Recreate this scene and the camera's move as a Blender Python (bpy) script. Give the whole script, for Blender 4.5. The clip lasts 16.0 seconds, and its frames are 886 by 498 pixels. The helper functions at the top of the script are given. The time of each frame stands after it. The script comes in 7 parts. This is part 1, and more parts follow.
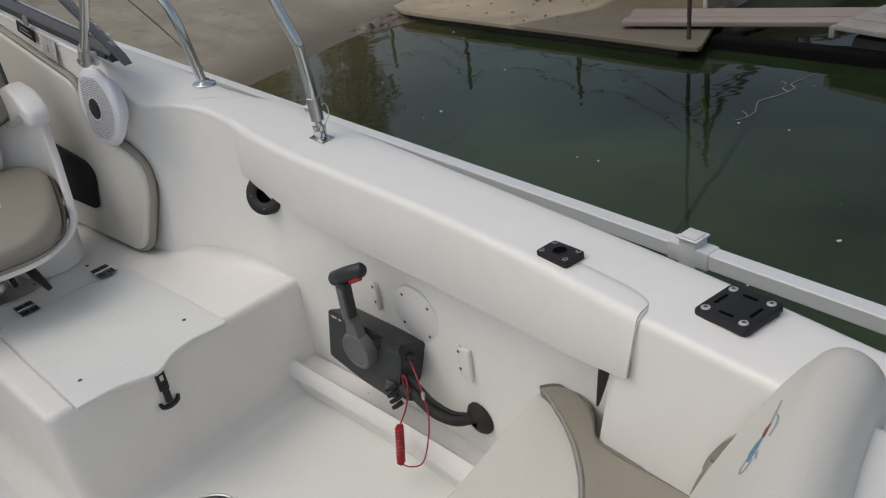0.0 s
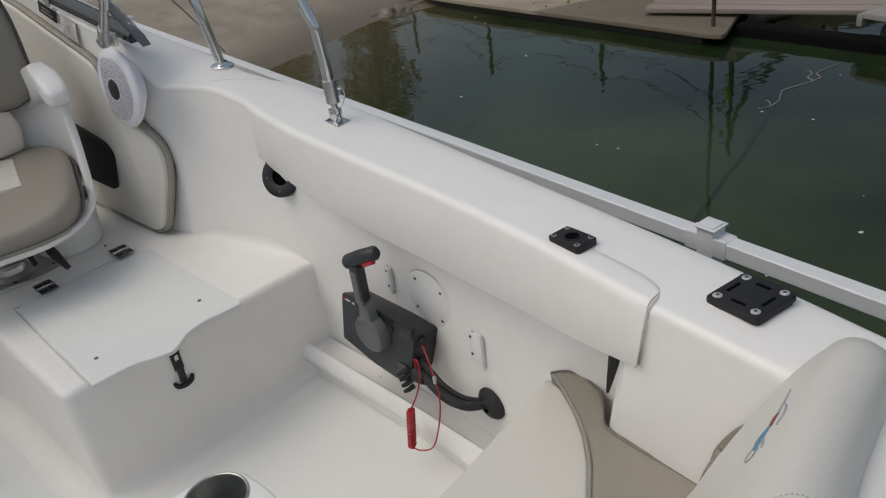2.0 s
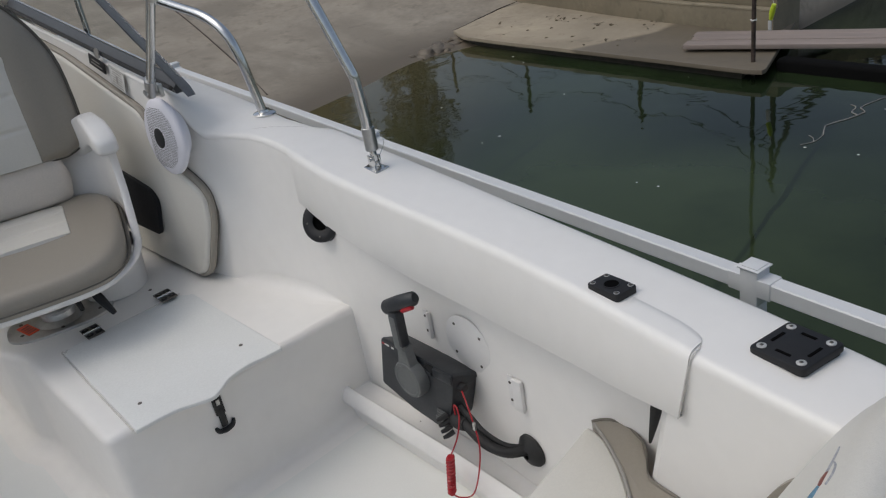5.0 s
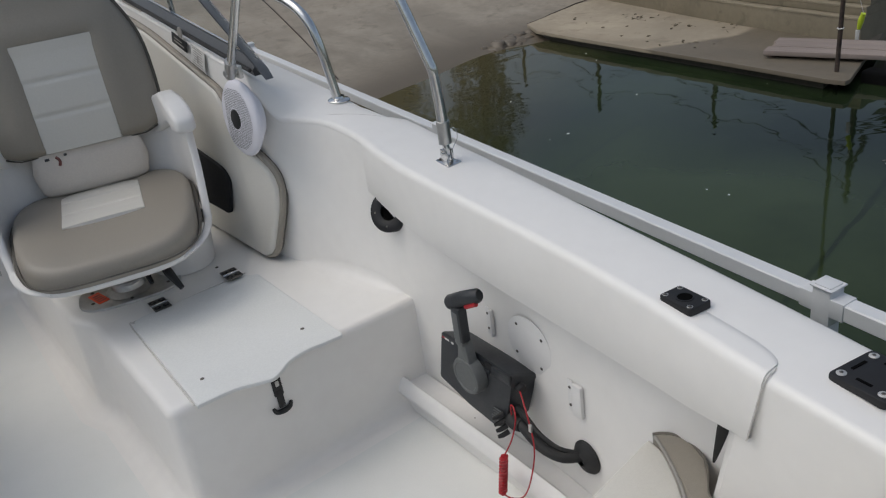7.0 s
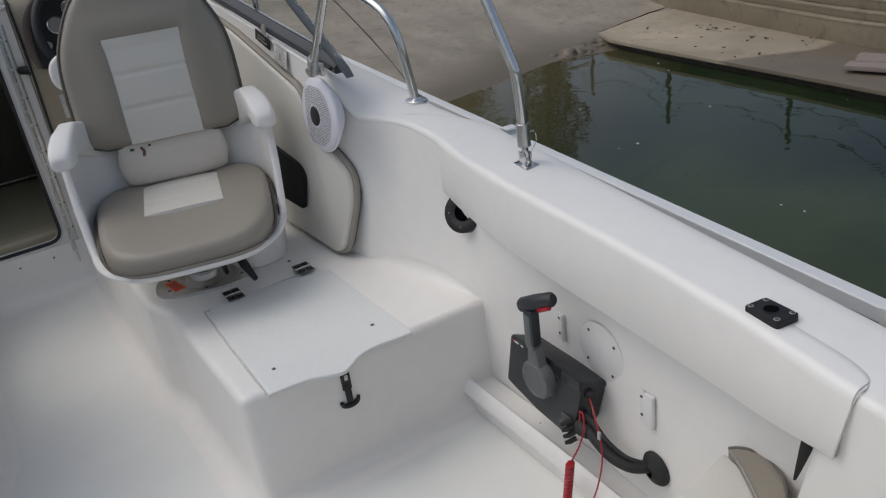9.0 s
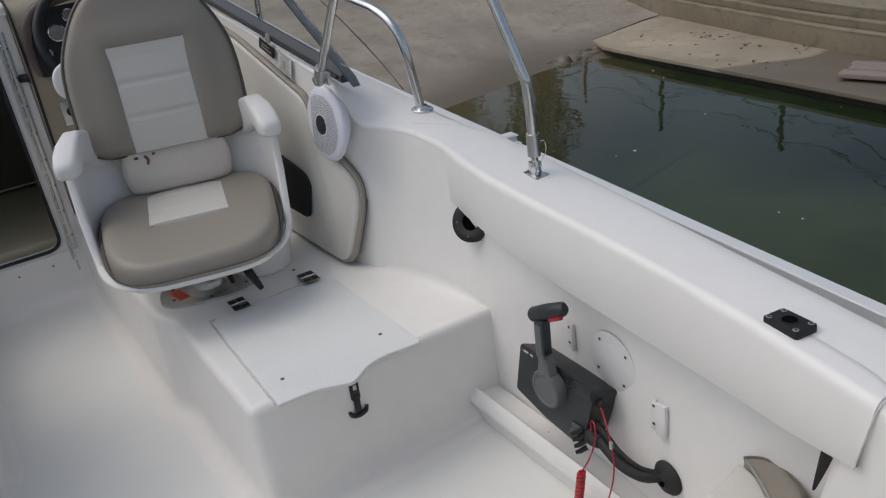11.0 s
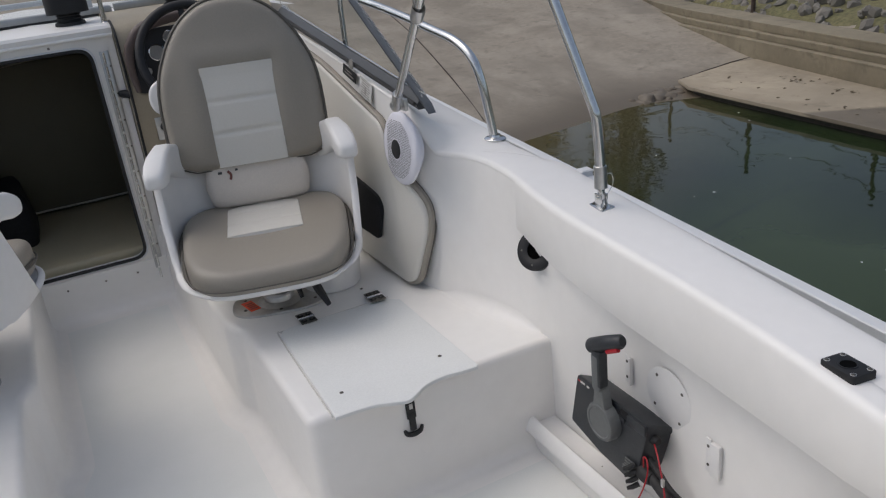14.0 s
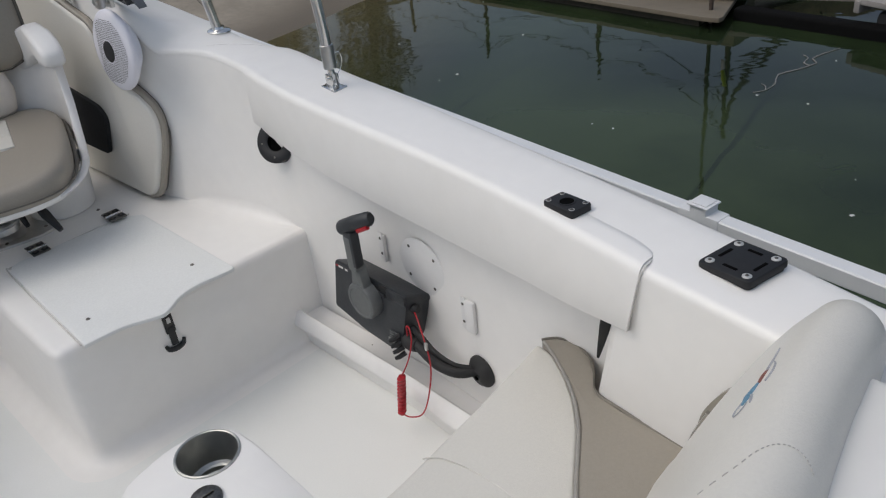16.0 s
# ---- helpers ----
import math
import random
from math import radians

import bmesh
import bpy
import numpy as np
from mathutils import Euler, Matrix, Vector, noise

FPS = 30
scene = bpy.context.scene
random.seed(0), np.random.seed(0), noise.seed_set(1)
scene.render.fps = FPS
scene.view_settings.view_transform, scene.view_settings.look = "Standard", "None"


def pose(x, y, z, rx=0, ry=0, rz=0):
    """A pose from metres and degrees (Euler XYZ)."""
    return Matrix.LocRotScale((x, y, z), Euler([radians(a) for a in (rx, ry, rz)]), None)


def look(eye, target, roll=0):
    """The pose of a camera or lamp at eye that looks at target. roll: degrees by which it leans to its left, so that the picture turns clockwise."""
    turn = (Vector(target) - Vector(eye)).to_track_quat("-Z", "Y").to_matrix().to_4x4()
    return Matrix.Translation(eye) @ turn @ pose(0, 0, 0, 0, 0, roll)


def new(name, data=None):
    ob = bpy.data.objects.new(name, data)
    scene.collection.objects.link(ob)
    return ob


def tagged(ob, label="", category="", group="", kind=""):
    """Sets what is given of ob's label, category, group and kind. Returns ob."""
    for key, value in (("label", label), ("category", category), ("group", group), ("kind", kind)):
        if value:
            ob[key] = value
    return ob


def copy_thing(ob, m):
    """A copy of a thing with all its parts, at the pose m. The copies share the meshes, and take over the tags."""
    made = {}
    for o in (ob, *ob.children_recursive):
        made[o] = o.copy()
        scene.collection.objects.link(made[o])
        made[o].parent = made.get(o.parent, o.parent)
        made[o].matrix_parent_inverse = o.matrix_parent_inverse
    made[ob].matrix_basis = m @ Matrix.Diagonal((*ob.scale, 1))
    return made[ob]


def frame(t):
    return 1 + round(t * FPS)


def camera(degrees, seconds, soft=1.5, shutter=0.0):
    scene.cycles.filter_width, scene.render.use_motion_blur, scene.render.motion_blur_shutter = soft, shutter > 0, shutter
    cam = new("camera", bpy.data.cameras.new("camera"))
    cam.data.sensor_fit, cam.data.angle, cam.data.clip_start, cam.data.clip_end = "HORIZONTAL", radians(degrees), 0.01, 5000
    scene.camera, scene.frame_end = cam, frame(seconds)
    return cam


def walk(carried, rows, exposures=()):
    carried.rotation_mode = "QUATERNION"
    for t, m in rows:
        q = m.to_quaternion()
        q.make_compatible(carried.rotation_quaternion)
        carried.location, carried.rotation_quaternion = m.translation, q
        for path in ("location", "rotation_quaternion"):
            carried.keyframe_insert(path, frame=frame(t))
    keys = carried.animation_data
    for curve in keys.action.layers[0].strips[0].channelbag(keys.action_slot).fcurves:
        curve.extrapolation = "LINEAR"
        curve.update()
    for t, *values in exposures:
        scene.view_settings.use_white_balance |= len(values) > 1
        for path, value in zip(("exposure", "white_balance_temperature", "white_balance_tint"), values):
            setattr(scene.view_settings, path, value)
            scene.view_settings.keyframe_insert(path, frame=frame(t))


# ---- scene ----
cam = camera(56.5, 16.0, 1.2)
PATH = [
    (0, (0.111, -0.145, 1.331), (1.286, 1.146, 0.355), -8.7),
    (0.5, (0.112, -0.141, 1.328), (1.27, 1.154, 0.338), -8.7),
    (1, (0.107, -0.144, 1.326), (1.257, 1.142, 0.314), -8.4),
    (1.5, (0.109, -0.149, 1.328), (1.245, 1.156, 0.324), -8.6),
    (2, (0.12, -0.154, 1.324), (1.247, 1.163, 0.327), -8.7),
    (2.5, (0.115, -0.154, 1.314), (1.211, 1.173, 0.294), -8.6),
    (3, (0.101, -0.143, 1.321), (1.12, 1.234, 0.29), -8.4),
    (3.5, (0.113, -0.15, 1.336), (1.119, 1.266, 0.344), -8.7),
    (4, (0.121, -0.153, 1.346), (1.196, 1.263, 0.43), -10.2),
    (4.2, (0.123, -0.157, 1.344), (1.219, 1.249, 0.438), -10.4),
    (6.3, (0.136, -0.135, 1.34), (1.201, 1.286, 0.419), -9.8),
    (6.5, (0.132, -0.133, 1.339), (1.17, 1.306, 0.416), -9.2),
    (7, (0.122, -0.127, 1.352), (1.105, 1.359, 0.443), -8.6),
    (7.5, (0.107, -0.12, 1.368), (1.045, 1.416, 0.496), -8.5),
    (8, (0.095, -0.112, 1.374), (0.995, 1.462, 0.53), -8.4),
    (8.5, (0.082, -0.109, 1.358), (0.957, 1.478, 0.512), -8.0),
    (8.7, (0.085, -0.111, 1.349), (0.957, 1.464, 0.477), -7.9),
    (10.8, (0.055, -0.087, 1.358), (0.982, 1.449, 0.473), -7.8),
    (11, (0.05, -0.084, 1.362), (0.953, 1.474, 0.493), -7.7),
    (11.5, (0.029, -0.086, 1.372), (0.878, 1.524, 0.544), -7.1),
    (12, (0.001, -0.094, 1.374), (0.813, 1.547, 0.569), -6.6),
    (12.5, (-0.036, -0.102, 1.383), (0.717, 1.577, 0.598), -6.9),
    (13, (-0.043, -0.106, 1.38), (0.644, 1.609, 0.613), -6.9),
    (13.5, (-0.002, -0.118, 1.354), (0.699, 1.594, 0.594), -6.7),
    (14, (0.057, -0.13, 1.357), (0.824, 1.545, 0.579), -6.6),
    (14.5, (0.08, -0.146, 1.343), (0.884, 1.494, 0.528), -7.1),
    (15, (0.107, -0.153, 1.314), (1.006, 1.391, 0.414), -8.0),
    (15.5, (0.121, -0.159, 1.307), (1.149, 1.254, 0.335), -8.3),
    (16, (0.1, -0.163, 1.299), (1.224, 1.128, 0.265), -7.2),
]
walk(cam, [(t, look(eye, target, roll)) for t, eye, target, roll in PATH],
     exposures=[(0, -0.38, 6700, 7), (2, -0.40, 6700, 7), (3.5, -0.44, 6580, 8), (6.5, -0.37, 6440, 7), (8.7, -0.39, 6440, 8), (11, -0.36, 6440, 9), (13, -0.26, 6450, 9), (14, -0.27, 6450, 10), (15, -0.24, 6460, 9), (16, -0.24, 6460, 8)])

# ---- world, sun, exposure ----
world = bpy.data.worlds.new("world")
scene.world = world
world.use_nodes = True
wn = world.node_tree.nodes
sky = wn.new("ShaderNodeTexSky")
sky.sky_type, sky.sun_disc = "NISHITA", False
sky.sun_elevation, sky.sun_rotation = radians(59), radians(304)
sky.air_density, sky.dust_density, sky.ozone_density = 1.0, 4.0, 1.0
wn["Background"].inputs[1].default_value = 0.148
grey = wn.new("ShaderNodeHueSaturation")  # overcast: a paler sky
grey.inputs["Saturation"].default_value = 0.75
world.node_tree.links.new(sky.outputs[0], grey.inputs["Color"])
world.node_tree.links.new(grey.outputs[0], wn["Background"].inputs[0])
sun_data = bpy.data.lights.new("sun", "SUN")
sun_data.energy, sun_data.angle, sun_data.color = 0.50, radians(70), (0.97, 0.985, 1.0)
sun = new("sun", sun_data)
sun.matrix_basis = look((0, 0, 12), (0.4270, -0.2880, 11.1428))


# ---- materials ----
def material(name, colour, rough=0.5, metal=0.0, grain=0.0, scale=60.0, stain=0.0, stain_scale=4.0, stain_colour=None, bump=0.0, bump_scale=None, coat=0.0, spec=0.5, per_piece=0.0, stretch=(1, 1, 1), detail=4.0):
    """A surface with grain and stains at two scales, and fine relief."""
    m = bpy.data.materials.new(name)
    m.use_nodes = True
    n, l = m.node_tree.nodes, m.node_tree.links
    b = n["Principled BSDF"]
    b.inputs["Roughness"].default_value, b.inputs["Metallic"].default_value = rough, metal
    b.inputs["Coat Weight"].default_value, b.inputs["Specular IOR Level"].default_value = coat, spec
    b.inputs["Base Color"].default_value = (*colour, 1)
    co = n.new("ShaderNodeTexCoord")
    mp = n.new("ShaderNodeMapping")
    mp.inputs["Scale"].default_value = stretch
    l.new(co.outputs["Object"], mp.inputs[0])
    out = None
    if grain or stain or per_piece:
        rgb = n.new("ShaderNodeRGB")
        rgb.outputs[0].default_value = (*colour, 1)
        out = rgb.outputs[0]
    if stain:
        t = n.new("ShaderNodeTexNoise")
        t.inputs["Scale"].default_value, t.inputs["Detail"].default_value, t.inputs["Roughness"].default_value = stain_scale, 6, 0.6
        l.new(mp.outputs[0], t.inputs["Vector"])
        r = n.new("ShaderNodeMapRange")
        r.inputs[1].default_value, r.inputs[2].default_value, r.inputs[4].default_value = 0.42, 0.72, stain
        l.new(t.outputs[0], r.inputs[0])
        x = n.new("ShaderNodeMix")
        x.data_type = "RGBA"
        x.inputs["B"].default_value = (*(stain_colour or tuple(c * 0.6 for c in colour)), 1)
        l.new(r.outputs[0], x.inputs["Factor"])
        l.new(out, x.inputs["A"])
        out = x.outputs["Result"]
    if grain:
        t = n.new("ShaderNodeTexNoise")
        t.inputs["Scale"].default_value, t.inputs["Detail"].default_value = scale, detail
        l.new(mp.outputs[0], t.inputs["Vector"])
        r = n.new("ShaderNodeMapRange")
        r.inputs[1].default_value, r.inputs[2].default_value = 0.3, 0.7
        r.inputs[3].default_value, r.inputs[4].default_value = 1 - grain, 1 + grain
        l.new(t.outputs[0], r.inputs[0])
        x = n.new("ShaderNodeVectorMath")
        x.operation = "SCALE"
        l.new(out, x.inputs[0])
        l.new(r.outputs[0], x.inputs["Scale"])
        out = x.outputs[0]
    if per_piece:
        o = n.new("ShaderNodeObjectInfo")
        r = n.new("ShaderNodeMapRange")
        r.inputs[3].default_value, r.inputs[4].default_value = 1 - per_piece, 1 + per_piece
        l.new(o.outputs["Random"], r.inputs[0])
        x = n.new("ShaderNodeVectorMath")
        x.operation = "SCALE"
        l.new(out, x.inputs[0])
        l.new(r.outputs[0], x.inputs["Scale"])
        out = x.outputs[0]
    if out:
        l.new(out, b.inputs["Base Color"])
    if bump:
        t = n.new("ShaderNodeTexNoise")
        t.inputs["Scale"].default_value, t.inputs["Detail"].default_value = bump_scale or scale, 3
        l.new(mp.outputs[0], t.inputs["Vector"])
        bp = n.new("ShaderNodeBump")
        bp.inputs["Strength"].default_value, bp.inputs["Distance"].default_value = bump, 0.002
        l.new(t.outputs[0], bp.inputs["Height"])
        l.new(bp.outputs[0], b.inputs["Normal"])
    return m


GEL = material("gelcoat_white", (0.855, 0.838, 0.805), 0.42, grain=0.012, scale=25, stain=0.16, stain_scale=2.6, stain_colour=(0.73, 0.70, 0.64), bump=0.05, bump_scale=6, coat=0.08)
# hatch lid white, slightly greyer than the seat box
NONSKID = material("greyish_white_nonskid", (0.765, 0.775, 0.755), 0.6, grain=0.03, scale=240, stain=0.35, stain_scale=5, stain_colour=(0.69, 0.70, 0.68), bump=0.25, bump_scale=420)
SOLE = material("gelcoat_nonslip", (0.815, 0.817, 0.79), 0.5, grain=0.015, scale=300, stain=0.55, stain_scale=1.6, stain_colour=(0.69, 0.71, 0.67), bump=0.12, bump_scale=420)
PLASTIC_WHITE = material("white_plastic", (0.80, 0.79, 0.77), 0.38, grain=0.015, scale=40, stain=0.05, stain_scale=8, bump=0.05, bump_scale=250)
GRILLE = material("cool_white_plastic", (0.74, 0.735, 0.79), 0.4, grain=0.015, scale=40, stain=0.05, stain_scale=8)
LID_LINE = material("pale_grey_line", (0.60, 0.58, 0.55), 0.7, grain=0.1, scale=90)
TAUPE = material("taupe_vinyl", (0.30, 0.272, 0.228), 0.42, grain=0.03, scale=220, stain=0.15, stain_scale=7, stain_colour=(0.30, 0.27, 0.22), bump=0.25, bump_scale=500)
CREAM = material("cream_vinyl", (0.66, 0.64, 0.585), 0.40, grain=0.02, scale=220, stain=0.12, stain_scale=6, stain_colour=(0.62, 0.59, 0.51), bump=0.25, bump_scale=500)
TAN = material("light_tan_vinyl", (0.74, 0.68, 0.61), 0.42, grain=0.03, scale=220, stain=0.15, stain_scale=6, bump=0.25, bump_scale=500)
PIPING = material("dark_piping", (0.10, 0.09, 0.075), 0.45, grain=0.08, scale=200)
EDGEPIPE = material("brown_grey_piping", (0.17, 0.155, 0.13), 0.45, grain=0.06, scale=200)
STITCH = material("pale_grey_thread", (0.46, 0.44, 0.41), 0.7, grain=0.1, scale=300)
GREYPIPE = material("grey_piping", (0.30, 0.285, 0.26), 0.45, grain=0.06, scale=200)
BLACK = material("black_plastic", (0.009, 0.009, 0.010), 0.55, grain=0.15, scale=120, bump=0.1, bump_scale=300)
RUBBER = material("black_rubber", (0.02, 0.02, 0.02), 0.65, grain=0.15, scale=90, bump=0.15, bump_scale=200)
DARK = material("dark_grey_plastic", (0.024, 0.027, 0.031), 0.45, grain=0.1, scale=120, stain=0.3, stain_scale=30, stain_colour=(0.045, 0.046, 0.048), bump=0.15, bump_scale=400)
MIDGREY = material("mid_grey_plastic", (0.13, 0.138, 0.135), 0.5, grain=0.06, scale=120, stain=0.3, stain_scale=25, stain_colour=(0.11, 0.11, 0.11), bump=0.15, bump_scale=400)
CHROME = material("polished_steel", (0.70, 0.70, 0.69), 0.15, 1.0, grain=0.04, scale=40, stain=0.25, stain_scale=25, stain_colour=(0.45, 0.44, 0.42))
DARKSTEEL = material("dull_dark_steel", (0.16, 0.155, 0.145), 0.35, 1.0, grain=0.3, scale=160, stain=0.4, stain_scale=60, stain_colour=(0.06, 0.06, 0.055))
CUPSTEEL = material("brushed_steel", (0.47, 0.475, 0.455), 0.42, 1.0, grain=0.05, scale=60, stain=0.25, stain_scale=18, stain_colour=(0.36, 0.36, 0.33))
ALU = material("cast_aluminium", (0.55, 0.55, 0.54), 0.33, 1.0, grain=0.06, scale=90, stain=0.3, stain_scale=30, stain_colour=(0.38, 0.37, 0.35), bump=0.1, bump_scale=200)
WASHER = material("pale_steel_washer", (0.62, 0.61, 0.58), 0.45, 0.6, grain=0.1, scale=200)
SCREW = material("steel_screw", (0.16, 0.15, 0.135), 0.4, 1.0, grain=0.2, scale=200)
SILLGREY = material("dark_anodised_sill", (0.055, 0.058, 0.062), 0.35, 0.4, grain=0.06, scale=60, bump=0.05, bump_scale=100)
FRAMEGREY = material("grey_anodised_frame", (0.115, 0.125, 0.135), 0.4, 0.4, grain=0.06, scale=60, bump=0.05, bump_scale=100)
FRAMEPALE = material("pale_anodised_frame", (0.42, 0.43, 0.43), 0.4, 0.5, grain=0.06, scale=60)
RED = material("red_plastic", (0.38, 0.012, 0.02), 0.4, grain=0.08, scale=80)
ORANGE = material("orange_red_sticker", (0.75, 0.09, 0.03), 0.5, grain=0.08, scale=80)
RAILW = material("white_vinyl_rail", (0.72, 0.73, 0.74), 0.4, grain=0.02, scale=30, stain=0.12, stain_scale=9, stain_colour=(0.6, 0.6, 0.58))
LABEL = material("white_label", (0.66, 0.65, 0.62), 0.5, grain=0.03, scale=60)
INK = material("dark_print", (0.07, 0.07, 0.07), 0.6, grain=0.1, scale=60)
INKRED = material("red_thread", (0.20, 0.075, 0.06), 0.7, grain=0.2, scale=300)
INKBLUE = material("blue_thread", (0.12, 0.24, 0.33), 0.7, grain=0.2, scale=300)
INKGREY = material("grey_thread", (0.35, 0.36, 0.38), 0.7, grain=0.2, scale=300)
HOOD = material("brown_dash_hood", (0.115, 0.085, 0.075), 0.5, grain=0.06, scale=150, stain=0.2, stain_scale=8, bump=0.2, bump_scale=300)
DASH = material("tan_dashboard", (0.36, 0.31, 0.225), 0.5, grain=0.04, scale=150, stain=0.2, stain_scale=6, bump=0.2, bump_scale=400)
CABIN = material("brown_cabin_carpet", (0.36, 0.325, 0.25), 0.9, grain=0.06, scale=150, stain=0.3, stain_scale=5, bump=0.3, bump_scale=300)
BACKPAD = material("brown_back_pad", (0.125, 0.115, 0.08), 0.6, grain=0.03, scale=150, stain=0.2, stain_scale=4, bump=0.2, bump_scale=300)
BERTH = material("tan_berth_vinyl", (0.580, 0.522, 0.362), 0.45, grain=0.03, scale=150, stain=0.15, stain_scale=4, bump=0.2, bump_scale=300)
# black for discs and strips that stand for the shade in holes
HOLE_SHADE = material("hole_shade_black", (0.003, 0.003, 0.003), 0.95, grain=0.1, scale=60, spec=0.05)
CLOTH = material("black_cloth", (0.012, 0.012, 0.013), 0.9, grain=0.2, scale=80, bump=0.4, bump_scale=80)


# ---- mesh helpers ----
def finish(bm, name, mat, smooth=True, angle=40):
    bmesh.ops.recalc_face_normals(bm, faces=bm.faces)
    me = bpy.data.meshes.new(name)
    for f in bm.faces:
        f.smooth = smooth
    lim = radians(angle)
    for e in bm.edges:
        if len(e.link_faces) == 2 and e.calc_face_angle(0) > lim:
            e.smooth = False
    bm.to_mesh(me)
    bm.free()
    me.materials.append(mat)
    return me


def part(name, bm, mat, parent=None, label="", angle=40):
    """Links a bmesh as one mesh object under a thing or part (or on its own)."""
    ob = new(name, finish(bm, name, mat, angle=angle))
    if parent:
        ob.parent = parent
    if label:
        ob["label"] = label
    return ob


def thing(name, label, category, m=None, group="", kind=""):
    ob = new(name)
    ob.empty_display_size = 0.05
    if m:
        ob.matrix_basis = m
    return tagged(ob, label, category, group, kind)


def structure(name, bm, mat, label, category, angle=40):
    return tagged(part(name, bm, mat, angle=angle), label, category, kind="structure")


def box(size, at=(0, 0, 0), bevel=0.004, segs=2, m=None):
    bm = bmesh.new()
    bmesh.ops.create_cube(bm, size=1.0)
    bmesh.ops.scale(bm, vec=size, verts=bm.verts)
    if bevel:
        bmesh.ops.bevel(bm, geom=list(bm.edges), offset=min(bevel, min(size) * 0.45), segments=segs, profile=0.5, affect="EDGES")
    bmesh.ops.translate(bm, vec=at, verts=bm.verts)
    if m:
        bm.transform(m)
    return bm


def merge(*bms):
    """Several pieces of one part as one bmesh."""
    out = bmesh.new()
    for b in bms:
        me = bpy.data.meshes.new("joined")
        b.to_mesh(me)
        b.free()
        out.from_mesh(me)
        bpy.data.meshes.remove(me)
    return out


def smooth_path(points, n=8, closed=False):
    """Catmull-Rom through the points."""
    p = [Vector(q) for q in points]
    k = len(p)
    out = []
    for i in range(k if closed else k - 1):
        a, b, c, d = (p[(i + o) % k] if closed else p[min(max(i + o, 0), k - 1)] for o in (-1, 0, 1, 2))
        for s in range(n):
            t = s / n
            out.append(0.5 * (2 * b + (c - a) * t + (2 * a - 5 * b + 4 * c - d) * t * t + (3 * b - a - 3 * c + d) * t * t * t))
    if not closed:
        out.append(p[-1])
    return out


def tube(points, radius, sides=10, closed=False, smooth=0, flat=1.0, caps=True):
    """A round bar along the points; radius may be one number or one for each point."""
    pts = smooth_path(points, smooth, closed) if smooth else [Vector(p) for p in points]
    bm = bmesh.new()
    k = len(pts)
    rad = radius if hasattr(radius, "__len__") else [radius] * k
    if len(rad) != k:
        rad = list(np.interp(np.linspace(0, 1, k), np.linspace(0, 1, len(rad)), rad))
    rad = [float(r) for r in rad]
    rings, up = [], None
    for i, p in enumerate(pts):
        a, b = (pts[i - 1], pts[(i + 1) % k]) if closed else (pts[max(i - 1, 0)], pts[min(i + 1, k - 1)])
        tan = (b - a).normalized()
        if up is None:
            up = tan.orthogonal().normalized() if abs(tan.z) > 0.9 else Vector((0, 0, 1))
        up = (up - tan * up.dot(tan)).normalized()
        side = tan.cross(up)
        rings.append([bm.verts.new(p + rad[i] * (math.cos(w) * side + flat * math.sin(w) * up)) for w in (2 * math.pi * s / sides for s in range(sides))])
    for i in range(k if closed else k - 1):
        r, q = rings[i], rings[(i + 1) % k]
        for s in range(sides):
            bm.faces.new((r[s], r[(s + 1) % sides], q[(s + 1) % sides], q[s]))
    if caps and not closed:
        bm.faces.new(rings[0][::-1])
        bm.faces.new(rings[-1])
    return bm


def lathe(profile, sides=28, m=None):
    """Turns (radius, height) pairs round z."""
    bm = bmesh.new()
    rings = []
    for r, h in profile:
        if r < 1e-6:
            rings.append([bm.verts.new((0, 0, h))])
        else:
            rings.append([bm.verts.new((r * math.cos(2 * math.pi * s / sides), r * math.sin(2 * math.pi * s / sides), h)) for s in range(sides)])
    for a, b in zip(rings, rings[1:]):
        for s in range(sides):
            t = (s + 1) % sides
            if len(a) == 1 and len(b) > 1:
                bm.faces.new((a[0], b[s], b[t]))
            elif len(b) == 1 and len(a) > 1:
                bm.faces.new((a[s], a[t], b[0]))
            elif len(a) > 1:
                bm.faces.new((a[s], a[t], b[t], b[s]))
    if m:
        bm.transform(m)
    return bm


def slab(outline, z0, z1, bevel=0.004, segs=2, bottom=True, m=None):
    """An outline in x, y raised from z0 to z1, its upper edge rounded."""
    bm = bmesh.new()
    vs = [bm.verts.new((x, y, z0)) for x, y in outline]
    f = bm.faces.new(vs)
    f.normal_update()
    if f.normal.z < 0:
        f.normal_flip()
    low = f
    ex = bmesh.ops.extrude_face_region(bm, geom=[f])
    top = [g for g in ex["geom"] if isinstance(g, bmesh.types.BMFace)][0]
    bmesh.ops.translate(bm, vec=(0, 0, z1 - z0), verts=list(top.verts))
    if low.is_valid and not bottom:
        bmesh.ops.delete(bm, geom=[low], context="FACES_ONLY")
    if bevel:
        bmesh.ops.bevel(bm, geom=list(top.edges), offset=bevel, segments=segs, profile=0.5, affect="EDGES", clamp_overlap=True)
    if m:
        bm.transform(m)
    return bm


def loft(rows, closed_rows=False, cap=False):
    """A sheet through rows of points."""
    bm = bmesh.new()
    grid = [[bm.verts.new(p) for p in row] for row in rows]
    for a, b in zip(grid, grid[1:]):
        k = len(a)
        for i in range(k if closed_rows else k - 1):
            bm.faces.new((a[i], a[(i + 1) % k], b[(i + 1) % k], b[i]))
    if cap:
        bm.faces.new(grid[0][::-1])
        bm.faces.new(grid[-1])
    return bm


